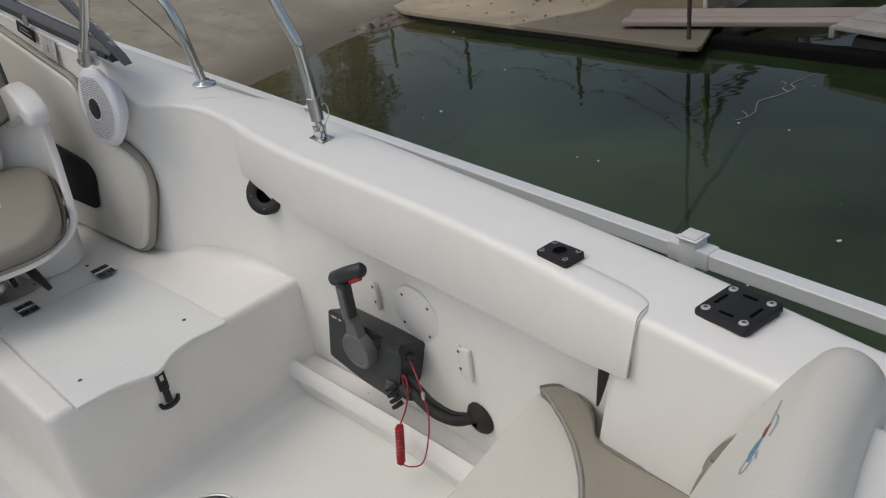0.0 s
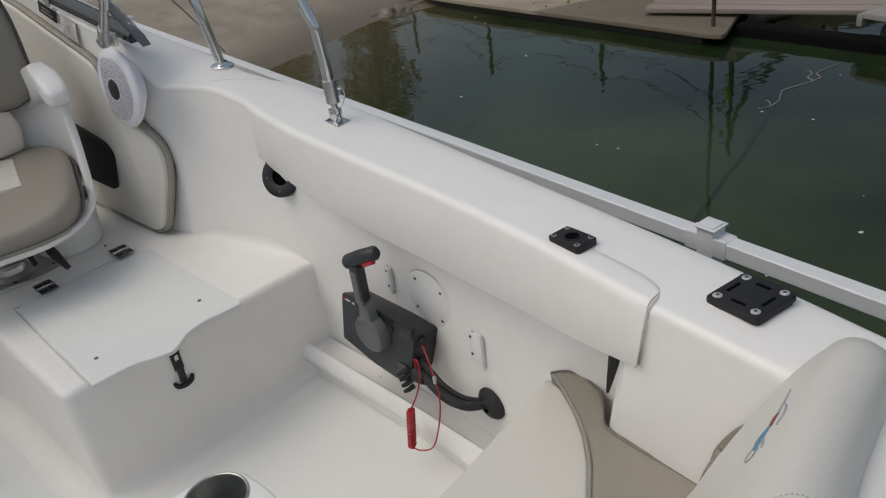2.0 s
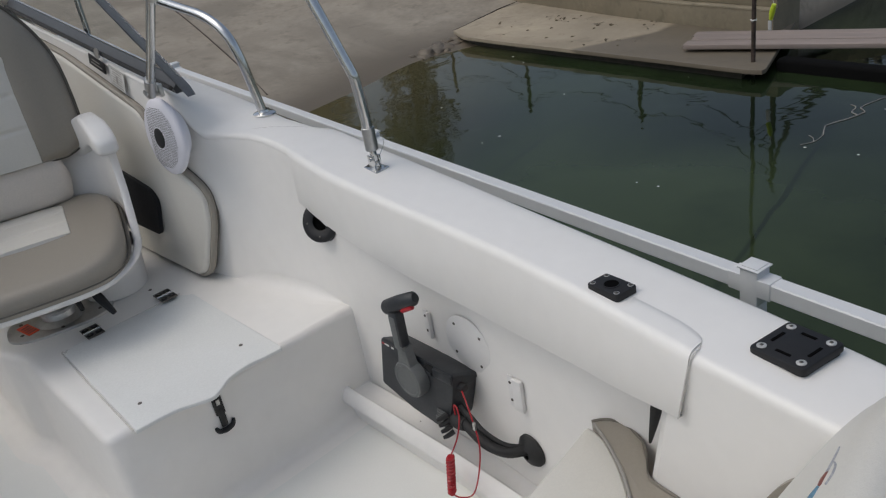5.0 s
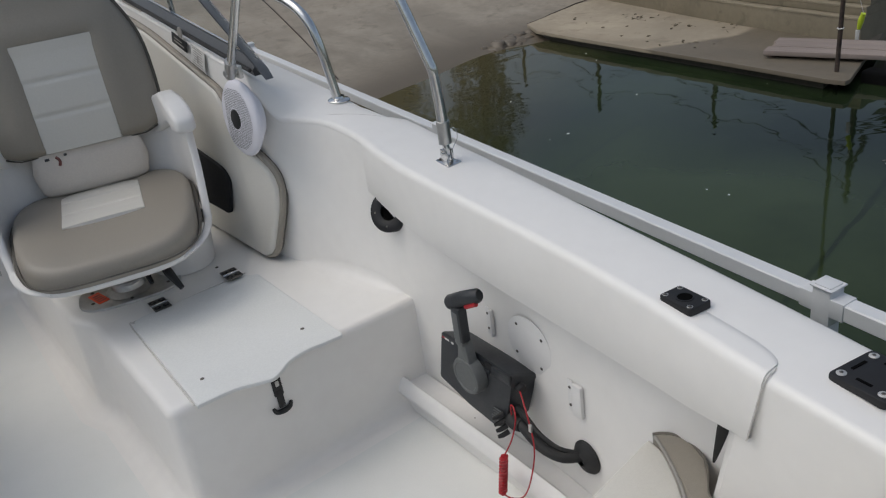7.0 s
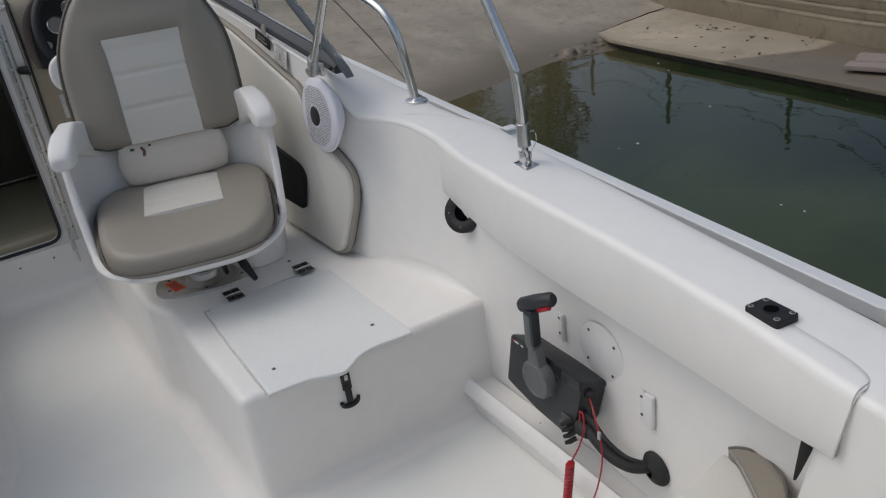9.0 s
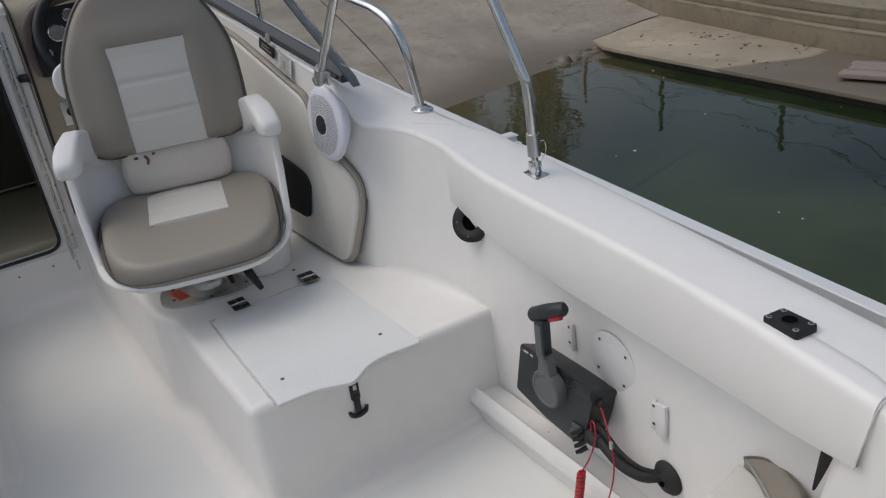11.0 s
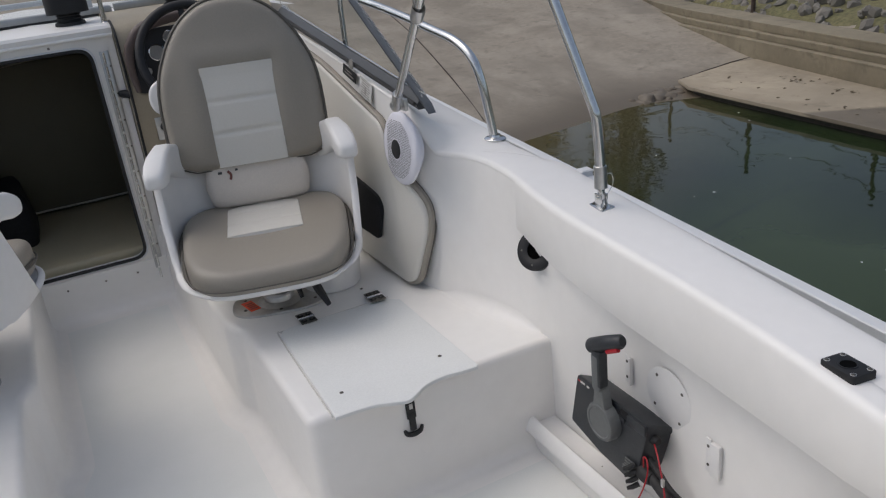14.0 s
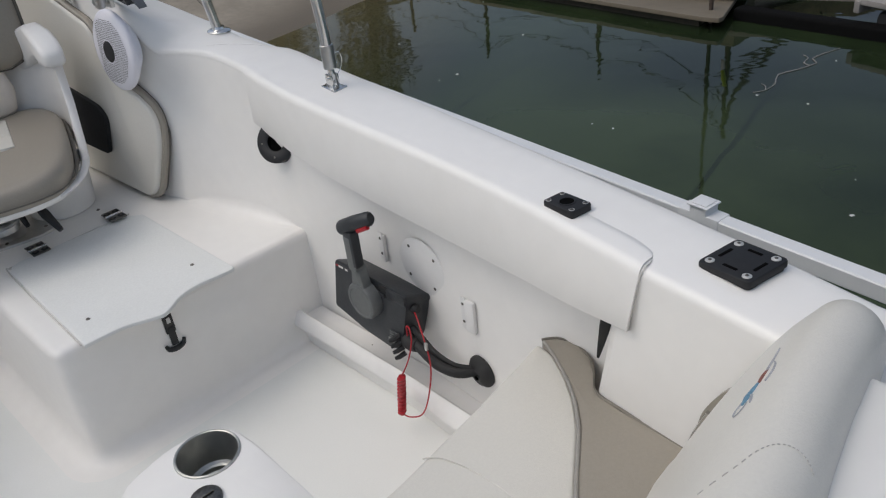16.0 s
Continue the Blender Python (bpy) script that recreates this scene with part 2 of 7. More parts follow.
def rounded(outline, radius, n=5):
    """An x, y outline with its corners rounded; radius may be one for each corner."""
    k = len(outline)
    rad = radius if hasattr(radius, "__len__") else [radius] * k
    out = []
    for i in range(k):
        a, b, c = (Vector(outline[(i + o) % k]) for o in (-1, 0, 1))
        u, v = (a - b), (c - b)
        r = min(rad[i], u.length * 0.49, v.length * 0.49)
        if r < 1e-5:
            out.append(tuple(b))
            continue
        p, q = b + u.normalized() * r, b + v.normalized() * r
        for s in range(n + 1):
            t = s / n
            out.append(tuple((1 - t) ** 2 * p + 2 * t * (1 - t) * b + t * t * q))
    return out


def pillow(outline, thick, crown=0.012, edge=0.014, m=None, rings=6):
    """A cushion over an x, y outline: rounded rim and a crowned top, its base at z = 0."""
    c = sum((Vector(p) for p in outline), Vector((0, 0))) / len(outline)
    bm = bmesh.new()
    levels = [(1 - 0.02, 0.0), (1.0, edge * 0.7), (1.0, thick - edge)]
    for s in range(1, 5):
        w = math.pi / 2 * s / 4
        levels.append((None, (edge * (1 - math.cos(w)), thick - edge + edge * math.sin(w))))
    size = max((Vector(p) - c).length for p in outline)
    ringv = []
    for sc, z in levels:
        row = []
        for p in outline:
            d = Vector(p) - c
            if sc is None:
                q, h = c + d * (1 - z[0] / max(d.length, 1e-4)), z[1]
            else:
                q, h = c + d * sc, z
            row.append(bm.verts.new((q.x, q.y, h)))
        ringv.append(row)
    for s in range(1, rings):
        t = s / rings
        row = []
        for p in outline:
            d = (Vector(p) - c)
            d = d * (1 - edge / max(d.length, 1e-4)) * (1 - t)
            row.append(bm.verts.new((c.x + d.x, c.y + d.y, thick + crown * (1 - (1 - t) ** 2))))
        ringv.append(row)
    k = len(outline)
    for a, b in zip(ringv, ringv[1:]):
        for i in range(k):
            bm.faces.new((a[i], a[(i + 1) % k], b[(i + 1) % k], b[i]))
    tip = bm.verts.new((c.x, c.y, thick + crown))
    for i in range(k):
        bm.faces.new((ringv[-1][i], ringv[-1][(i + 1) % k], tip))
    bm.faces.new(ringv[0][::-1])
    if m:
        bm.transform(m)
    return bm


def axis_pose(at, z_dir, x_dir=(0, 0, 1)):
    """A pose at a place whose z looks along z_dir and whose x lies near x_dir."""
    z = Vector(z_dir).normalized()
    x = Vector(x_dir)
    x = (x - z * x.dot(z)).normalized()
    y = z.cross(x)
    return Matrix.Translation(at) @ Matrix((x, y, z)).transposed().to_4x4()


def screw_head(r=0.005):
    return merge(lathe([(r, 0), (r, 0.0008), (r * 0.75, 0.0018), (0, 0.0022)], 12), box((r * 1.1, r * 0.22, 0.0006), (0, 0, 0.0022), 0), box((r * 0.22, r * 1.1, 0.0006), (0, 0, 0.0022), 0))


SCREW_MESH = finish(screw_head(), "screw", SCREW)


def screw(parent, at, z_dir=(0, 0, 1), scale=1.0):
    """A screw head in the parent's own axes."""
    ob = new("screw", SCREW_MESH)
    ob.parent = parent
    ob.matrix_basis = axis_pose(at, z_dir, (0.3, 1, 0.2)) @ Matrix.Scale(scale, 4)
    return ob


# ---- the boat's setting ----
MID = 0.10  # centre line


def lerp(y, table):
    return float(np.interp(y, [r[0] for r in table], [r[1] for r in table]))


WALL_LOW = [(-1.2, 0.99), (0.5, 0.995), (0.85, 1.025), (1.05, 1.04), (1.40, 1.042), (1.46, 1.036), (1.52, 1.024), (1.58, 1.007), (1.65, 0.985), (1.72, 0.964), (1.80, 0.940), (1.856, 0.921), (2.0, 0.905), (2.3, 0.885), (2.6, 0.872), (3.12, 0.86)]
WALL_HIGH = [(-1.2, 1.01), (0.5, 1.01), (0.85, 1.035), (1.05, 1.05), (1.25, 1.045), (1.40, 1.036), (1.46, 1.034), (1.51, 1.036), (1.56, 1.043), (1.60, 1.049), (1.641, 1.052), (1.70, 1.053), (1.751, 1.049), (1.79, 1.040), (1.829, 1.024), (1.86, 1.005), (1.888, 0.984), (1.91, 0.967), (1.935, 0.954), (1.97, 0.947), (2.0, 0.946), (2.6, 0.945), (3.12, 0.93)]
INNER = [(-1.2, 0.80), (0.10, 0.888), (0.16, 0.895), (0.26, 0.905), (0.366, 0.917), (0.50, 0.938), (0.63, 0.958), (0.76, 0.971), (0.91, 0.981), (1.09, 0.989), (1.25, 0.996), (1.375, 1.007), (1.45, 1.019), (1.505, 1.031), (1.57, 1.043), (1.65, 1.05), (1.80, 1.03), (1.888, 0.98), (1.935, 0.948), (2.0, 0.939), (2.6, 0.940), (3.12, 0.925)]
HANG = [(-1.2, 0.10), (0.37, 0.112), (0.50, 0.130), (0.80, 0.148), (1.06, 0.149), (1.35, 0.143), (1.57, 0.137)]
OUTER = [(-1.2, 0.93), (0.10, 1.036), (0.22, 1.056), (0.40, 1.080), (0.62, 1.104), (0.90, 1.132), (1.10, 1.153), (1.38, 1.177), (1.52, 1.193), (1.57, 1.195), (1.63, 1.177), (1.75, 1.178), (1.90, 1.183), (2.10, 1.178), (2.30, 1.168), (2.60, 1.15), (3.12, 1.10)]
STATIONS = sorted(set([-1.2, -0.6, 0.0, 0.1, 0.2, 0.3, 0.37, 0.45, 0.6, 0.75, 0.9, 1.05, 1.2, 1.35] + [1.40 + 0.02 * i for i in range(36)] + [0.362, 1.505, 1.515, 1.57, 1.61, 1.63, 1.75, 1.83, 1.85, 1.856, 1.865, 1.87, 1.89, 1.91, 1.93, 1.95] + [2.2, 2.4, 2.7, 3.0, 3.12]))


def deck_z(y):
    return 0.645 + 0.041 * min(y, 1.72)


def inner_z(y):
    """Height of the deck's inner edge: level past the cockpit, then up to the windscreen's foot."""
    s = min(max((y - 1.875) / 0.085, 0), 1)
    return deck_z(y) + s * s * (3 - 2 * s) * 0.115 + max(y - 1.88, 0) * 0.145


def outer_z(y):
    return deck_z(y) + max(y - 1.76, 0) * 0.12


def wall_side(side):
    rows = []
    for y in STATIONS:
        lo, hi, top = lerp(y, WALL_LOW), lerp(y, WALL_HIGH), inner_z(y) - 0.012
        row = []
        for z in (-0.02, 0.0, 0.012, 0.03, 0.15, 0.31, 0.45, 0.56, 0.64, top):
            x = lo + (hi - lo) * min(max(z - 0.2, 0) / 0.5, 1)
            x -= 0.018 * max(0, 1 - z / 0.03) ** 2 if z <= 0.03 else 0
            row.append((MID + side * (x - MID), y, z))
        row += [(px + side * 0.02, py, pz) for px, py, pz in row[::-1]]
        rows.append(row)
    return loft(rows, closed_rows=True, cap=True)


structure("wall_starboard", wall_side(1), GEL, "white moulded fibreglass side liner of the cockpit", "boat side", 9)
wall_port = structure("wall_port", wall_side(-1), GEL, "white moulded fibreglass side liner of the cockpit", "boat side", 60)

floor_bm = slab([(MID - 1.1, -1.2), (MID + 0.98, -1.2), (MID + 0.98, 3.12), (MID - 1.1, 3.12)], -0.05, 0.0, 0)
floor = structure("floor", floor_bm, SOLE, "off-white textured fibreglass cockpit sole", "floor")


def gunwale_side(side):
    """Side deck with a rounded inner edge, fascia under it and outer hull side."""
    rows = []
    for y in STATIONS:
        xi, xo, zi, zo = lerp(y, INNER), lerp(y, OUTER), inner_z(y), outer_z(y)
        hang = 0.30 if y < 0.365 else lerp(y, HANG) - 0.012 if y < 1.51 else 0.030
        rr_ = 0.014 if y < 1.50 else max(0.008, 0.014 - max(y - 1.86, 0) * 0.2)
        p = [(xi + 0.03, zi - hang), (xi + 0.002, zi - hang), (xi, zi - hang + 0.006), (xi, zi - hang + 0.014), (xi, zi - 0.5 * hang), (xi, zi - rr_ - 0.006), (xi, zi - rr_)]
        if y > 1.51:
            lo, hi = lerp(y, WALL_LOW), lerp(y, WALL_HIGH)
            xi = lo + (hi - lo) * min((zi - rr_ - 0.2) / 0.5, 1) - 0.001
            p = [(xi + 0.03, zi - rr_ - 0.03), (xi + 0.012, zi - rr_ - 0.018), (xi + 0.006, zi - rr_ - 0.012), (xi + 0.003, zi - rr_ - 0.008), (xi + 0.0014, zi - rr_ - 0.005), (xi + 0.0004, zi - rr_ - 0.002), (xi, zi - rr_)]
        for s in range(1, 6):
            w = math.pi / 2 * s / 5
            p.append((xi + rr_ * (1 - math.cos(w)), zi - rr_ + rr_ * math.sin(w)))
        for s in (0.2, 0.4, 0.6, 0.8):
            p.append((xi + rr_ + (xo - xi - rr_ - 0.008) * s, zo + (zi - zo) * (1 - s) ** 2.2 + 0.003 * math.sin(math.pi * s)))
        p += [(xo - 0.008, zo), (xo - 0.002, zo - 0.003), (xo, zo - 0.01), (xo + 0.01, zo - 0.12), (xo - 0.02, zo - 0.5), (xo - 0.2, -0.6)]
        rows.append([(MID + side * (x - MID), y, z) for x, z in p])
    return loft(rows)


gun_stbd = structure("gunwale_starboard", gunwale_side(1), GEL, "white fibreglass side deck with a rounded inner edge", "gunwale", 50)
structure("gunwale_port", gunwale_side(-1), GEL, "white fibreglass side deck with a rounded inner edge", "gunwale", 50)


def block_side(side):
    """Solid corner moulding aft, from the side deck down to the seat."""
    rows = []
    for f in (0.0, 0.5, 0.8, 0.9, 0.97, 0.993, 1.0):
        row = []
        for top, dx, z in ((1, 0.0004, None), (1, 0.0004, 0.52), (1, 0.0004, 0.45), (1, 0.0004, 0.36), (1, 0.002, 0.20), (1, 0.003, -0.01), (0, 0, -0.01), (0, 0.0, 0.45), (0, 0.0, None)):
            zz = 0.565 if z is None else z
            end = 0.424 + max(0.55 - max(zz, 0.30), 0) * 0.20
            y = -1.2 + (end + 1.2) * f
            e = 0.006 if f == 1.0 else 0.0
            x = lerp(y, INNER) + dx + e if top else 1.03
            row.append((MID + side * (x - MID), y, zz))
        rows.append(row)
    return loft(rows, closed_rows=True, cap=True)


structure("side_moulding_starboard", block_side(1), GEL, "white fibreglass corner moulding below the side deck", "moulding", 12)
structure("side_moulding_port", block_side(-1), GEL, "white fibreglass corner moulding below the side deck", "moulding")

# transom bulkhead behind the camera
structure("wall_aft", box((1.95, 0.06, 0.68), (MID, -1.22, 0.33), 0.02), GEL, "plain white fibreglass transom bulkhead", "wall")


# removable cover on the side deck's inner part, with its rounded aft corner
def cover():
    rows = []
    end = 0.372
    ys = [end, end + 0.006, end + 0.015, end + 0.03, end + 0.05, end + 0.075, end + 0.10, 0.5, 0.6, 0.75, 0.9, 1.05, 1.2, 1.35, 1.45, 1.512, 1.535, 1.545]
    for y in ys:
        xi, zi = lerp(y, INNER), inner_z(y)
        t = min(max((y - end) / 0.06, 0), 1)
        width = 0.033 + 0.019 * math.sqrt(1 - (1 - t) ** 2)
        o = 0.0035 - 0.0027 * min(max((y - 0.43) / 0.20, 0), 1)
        hang = lerp(y, HANG)
        lean = 0.016 - 0.012 * min(max((y - 1.15) / 0.25, 0), 1) - 0.010 * max(0.62 - y, 0) / 0.25
        p = [(xi + 0.014, zi - hang), (xi - o - lean + 0.003, zi - hang), (xi - o - lean, zi - hang + 0.004), (xi - o, zi - 0.016)]
        for s in range(1, 6):
            w = math.pi / 2 * s / 5
            p.append((xi - o + 0.017 * (1 - math.cos(w)), zi - 0.016 + (0.016 + o) * math.sin(w)))
        p += [(xi + width * 0.7, zi + o), (xi + width - 0.003, zi + o), (xi + width, zi + o - 0.003), (xi + width + 0.001, zi - 0.004)]
        slant = 0.016 * max(1 - (y - end) / 0.10, 0)  # the aft end runs forward a little towards its foot
        rows.append([(x, y + slant * min(max(zi - 0.012 - z, 0) / 0.10, 1), z) for x, z in p])
    rows.insert(0, [(x + 0.008, y + 0.001, z - 0.004) for x, y, z in rows[0]])
    return loft(rows)


def deck_at(x, y, up=0.0):
    """A place on the side deck's top."""
    xi, xo, zi, zo = lerp(y, WALL_HIGH) - 0.0015, lerp(y, OUTER), inner_z(y), outer_z(y)
    rr_ = 0.014
    s = min(max((x - xi - rr_) / (xo - xi - rr_ - 0.008), 0), 1)
    return (x, y, zo + (zi - zo) * (1 - s) ** 2.2 + 0.003 * math.sin(math.pi * s) + up)


# grey thread painted as the shade of a groove moulded in the deck
part("moulded_line", tube([deck_at(*p, -0.0006) for p in ((1.060, 1.800), (1.085, 1.765), (1.110, 1.728), (1.135, 1.688), (1.155, 1.652), (1.166, 1.625))], [0.0003, 0.0011, 0.0013, 0.0013, 0.0011, 0.0003], 6), LID_LINE, gun_stbd, "faint grey line for a moulded groove")

gc = thing("gunwale_cover", "white fibreglass cover panel clipped over the side deck", "cover panel")
part("panel", cover(), GEL, gc, angle=50)
# dark joint along the cover's aft end and corner
seam = []
for z in (-0.110, -0.075, -0.05, -0.02):
    seam.append((0.9137 - 0.006 * min(max(-0.018 - z, 0) / 0.094, 1), 0.3705 + 0.016 * min(max(-0.012 - z, 0) / 0.10, 1), inner_z(0.37) + z))
seam += [(x, y, inner_z(y) + 0.0008) for x, y in ((0.922, 0.3675), (0.939, 0.3685), (0.956, 0.378), (0.967, 0.392), (0.9735, 0.412), (0.976, 0.44), (0.979, 0.47))]
part("joint", tube(seam, 0.0012, 6, smooth=4), LID_LINE, gc, "grey line along the joint")


# ---- seat boxes ----
def box_outline(side):
    pts = [(0.393, 1.440), (1.08, 1.425), (1.08, 1.60), (0.99, 1.80), (0.95, 3.12), (0.335, 3.12), (0.348, 2.075), (0.366, 2.03), (0.385, 1.99)]
    rad = [0.035, 0, 0, 0, 0, 0, 0.03, 0.0, 0.03]
    out = rounded(pts, rad)
    return [(MID + side * (x - MID), y) for x, y in out]


def coved(outline, h, top_r, cove):
    """A moulded box: rounded upper edge, and a cove where it runs out into the floor."""
    k = len(outline)
    area = sum(a[0] * b[1] - b[0] * a[1] for a, b in zip(outline, outline[1:] + outline[:1]))
    sgn = 1 if area > 0 else -1
    nrm = []
    for i in range(k):
        a, b, c = (Vector(outline[(i + o) % k]) for o in (-1, 0, 1))
        u = ((b - a).normalized() + (c - b).normalized()).normalized()
        nrm.append(Vector((u.y, -u.x)) * sgn)
    rows = [(cove + 0.05, -0.0004)]
    for s in range(7):
        w = math.pi / 2 * s / 6
        rows.append((cove * (1 - math.sin(w)), 0.0005 + cove * (1 - math.cos(w))))
    for s in range(6):
        w = math.pi / 2 * s / 5
        rows.append((-top_r * (1 - math.cos(w)), h - top_r + top_r * math.sin(w)))
    pts = [[(p[0] + n_.x * o, p[1] + n_.y * o, z) for p, n_ in zip(outline, nrm)] for o, z in rows]
    bm = loft(pts, closed_rows=True)
    bm.faces.new([v for v in list(bm.verts)[-k:]])
    return bm


def seat_box(side):
    t = thing("seat_box", "white fibreglass seat box with a pedestal chair on it", "seat box", group="seat boxes")
    part("body", coved(box_outline(side), 0.31, 0.022, 0.04), GEL, t, angle=50)
    return t


sb = seat_box(1)
lid_front = [(0.452, 1.412), (0.50, 1.410), (0.545, 1.405), (0.585, 1.388), (0.618, 1.376), (0.645, 1.388), (0.68, 1.410), (0.73, 1.418), (0.775, 1.412), (0.818, 1.408)]
lid_pts = [(p.x, p.y) for p in smooth_path([(x, y, 0) for x, y in lid_front], 4)]
lid_pts = rounded(lid_pts[:1], 0) + lid_pts[1:-1] + [(0.817, 1.409), (0.822, 1.416), (0.822, 1.90), (0.806, 1.912), (0.50, 1.905), (0.476, 1.896), (0.463, 1.872), (0.453, 1.43)]
lid_bm = slab(lid_pts, 0.3095, 0.3185, 0.003, 3)
for v in lid_bm.verts:  # the outboard edge is pressed flush so no line shows in the camera's view
    if v.co.x > 0.80 and v.co.y > 1.43 and v.co.z > 0.3097:
        v.co.z = 0.3097
lid = part("hatch_lid", lid_bm, NONSKID, sb, "white hatch lid with a curved front edge")
part("joint", tube([(0.4505, 1.43, 0.3105), (0.4605, 1.872, 0.3105), (0.474, 1.899, 0.3105), (0.50, 1.909, 0.3105), (0.80, 1.915, 0.3105)], 0.002, 6, smooth=4), LID_LINE, sb, "grey joint round the lid")
for x, y in ((0.500, 1.500), (0.764, 1.507)):
    screw(lid, (x, y, 0.3185))


def side_at(y, z):
    lo, hi = lerp(y, WALL_LOW), lerp(y, WALL_HIGH)
    return lo + (hi - lo) * min(max(z - 0.2, 0) / 0.5, 1)


rows = []
for y in (1.46, 1.50, 1.54, 1.58, 1.62, 1.68, 1.74, 1.80, 1.84):
    r = 0.034 * min(1, (y - 1.45) / 0.10, (1.86 - y) / 0.10)
    rows.append([(side_at(y, 0.33) - r - 0.03, y, 0.3096)] + [(side_at(y, 0.33) - r + r * math.sin(radians(a)), y, 0.3103 + r - r * math.cos(radians(a))) for a in (0, 15, 30, 45, 60, 75, 90)])
structure("fillet", loft(rows), GEL, "white fibreglass fillet between seat box and side", "fillet", 60)


def hinge(parent, x, y, turn):
    h = part("hinge", merge(box((0.046, 0.031, 0.004), (0, -0.0175, 0.002), 0.002), box((0.046, 0.031, 0.004), (0, 0.0175, 0.002), 0.002)), DARKSTEEL, parent, "small dull steel hinge")
    h.matrix_basis = pose(x, y, 0.3180, 0, 0, turn)
    part("pin", tube([(-0.023, 0, 0.004), (0.023, 0, 0.004)], 0.0032, 10), CHROME, h)
    for a, b in ((-0.012, -0.018), (0.012, -0.018), (-0.012, 0.018), (0.012, 0.018)):
        # black disc standing for the shade in a countersunk screw hole
        part("recess_shade", lathe([(0.0095, 0.0041), (0.0085, 0.0046), (0.0, 0.0044)], 14, pose(a, b, 0)), BLACK, h)
        screw(h, (a, b, 0.0042), scale=0.7)


hinge(sb, 0.554, 1.925, 0)
hinge(sb, 0.764, 1.925, 0)
screw(sb, (0.505, 2.022, 0.310))
screw(sb, (0.758, 2.019, 0.310))

# rubber draw latch on the box's front
la = thing("rubber_latch", "black rubber draw latch holding the hatch lid", "latch")
la.matrix_basis = pose(0.640, 1.436, 0.295)
part("strap", merge(box((0.024, 0.007, 0.07), (0, -0.004, -0.032), 0.003), box((0.017, 0.008, 0.05), (0, -0.006, -0.075), 0.004)), RUBBER, la)
part("window", box((0.009, 0.003, 0.014), (0, -0.008, -0.032), 0.001), ALU, la, "bare metal keeper")
part("handle", tube([(-0.023, -0.006, -0.094), (-0.017, -0.007, -0.106), (0, -0.007, -0.110), (0.017, -0.007, -0.106), (0.023, -0.006, -0.094)], [0.004, 0.006, 0.007, 0.006, 0.004], 8, smooth=4), RUBBER, la)
part("keeper", box((0.028, 0.006, 0.014), (0, -0.003, -0.002), 0.002), RUBBER, la)

pb = seat_box(-1)
insp = part("inspection_cover", lathe([(0.0, 0.003), (0.07, 0.003), (0.078, 0.002), (0.08, 0.0), (0.08, -0.002)], 36), PLASTIC_WHITE, pb, "round white inspection cover")
insp.matrix_basis = pose(-0.432, 1.815, 0.311)
for a in (30, 75, 160, 250, 320):
    screw(insp, (0.066 * math.cos(radians(a)), 0.066 * math.sin(radians(a)), 0.003))
screw(pb, (-0.308, 2.039, 0.310))


# ---- pedestal chairs ----
def egg(w, d0, d1, n=40, power=2.6, taper=0.0):
    """A rounded-square outline, half width w, from y = -d0 to d1; taper narrows the far end."""
    out = []
    for i in range(n):
        a = 2 * math.pi * i / n
        c, s = math.cos(a), math.sin(a)
        x = math.copysign(abs(c) ** (2 / power), c)
        y = math.copysign(abs(s) ** (2 / power), s)
        yy = (d0 + d1) / 2 * y + (d1 - d0) / 2
        out.append((w * x * (1 - taper * (yy + d0) / (d0 + d1)), yy))
    return out


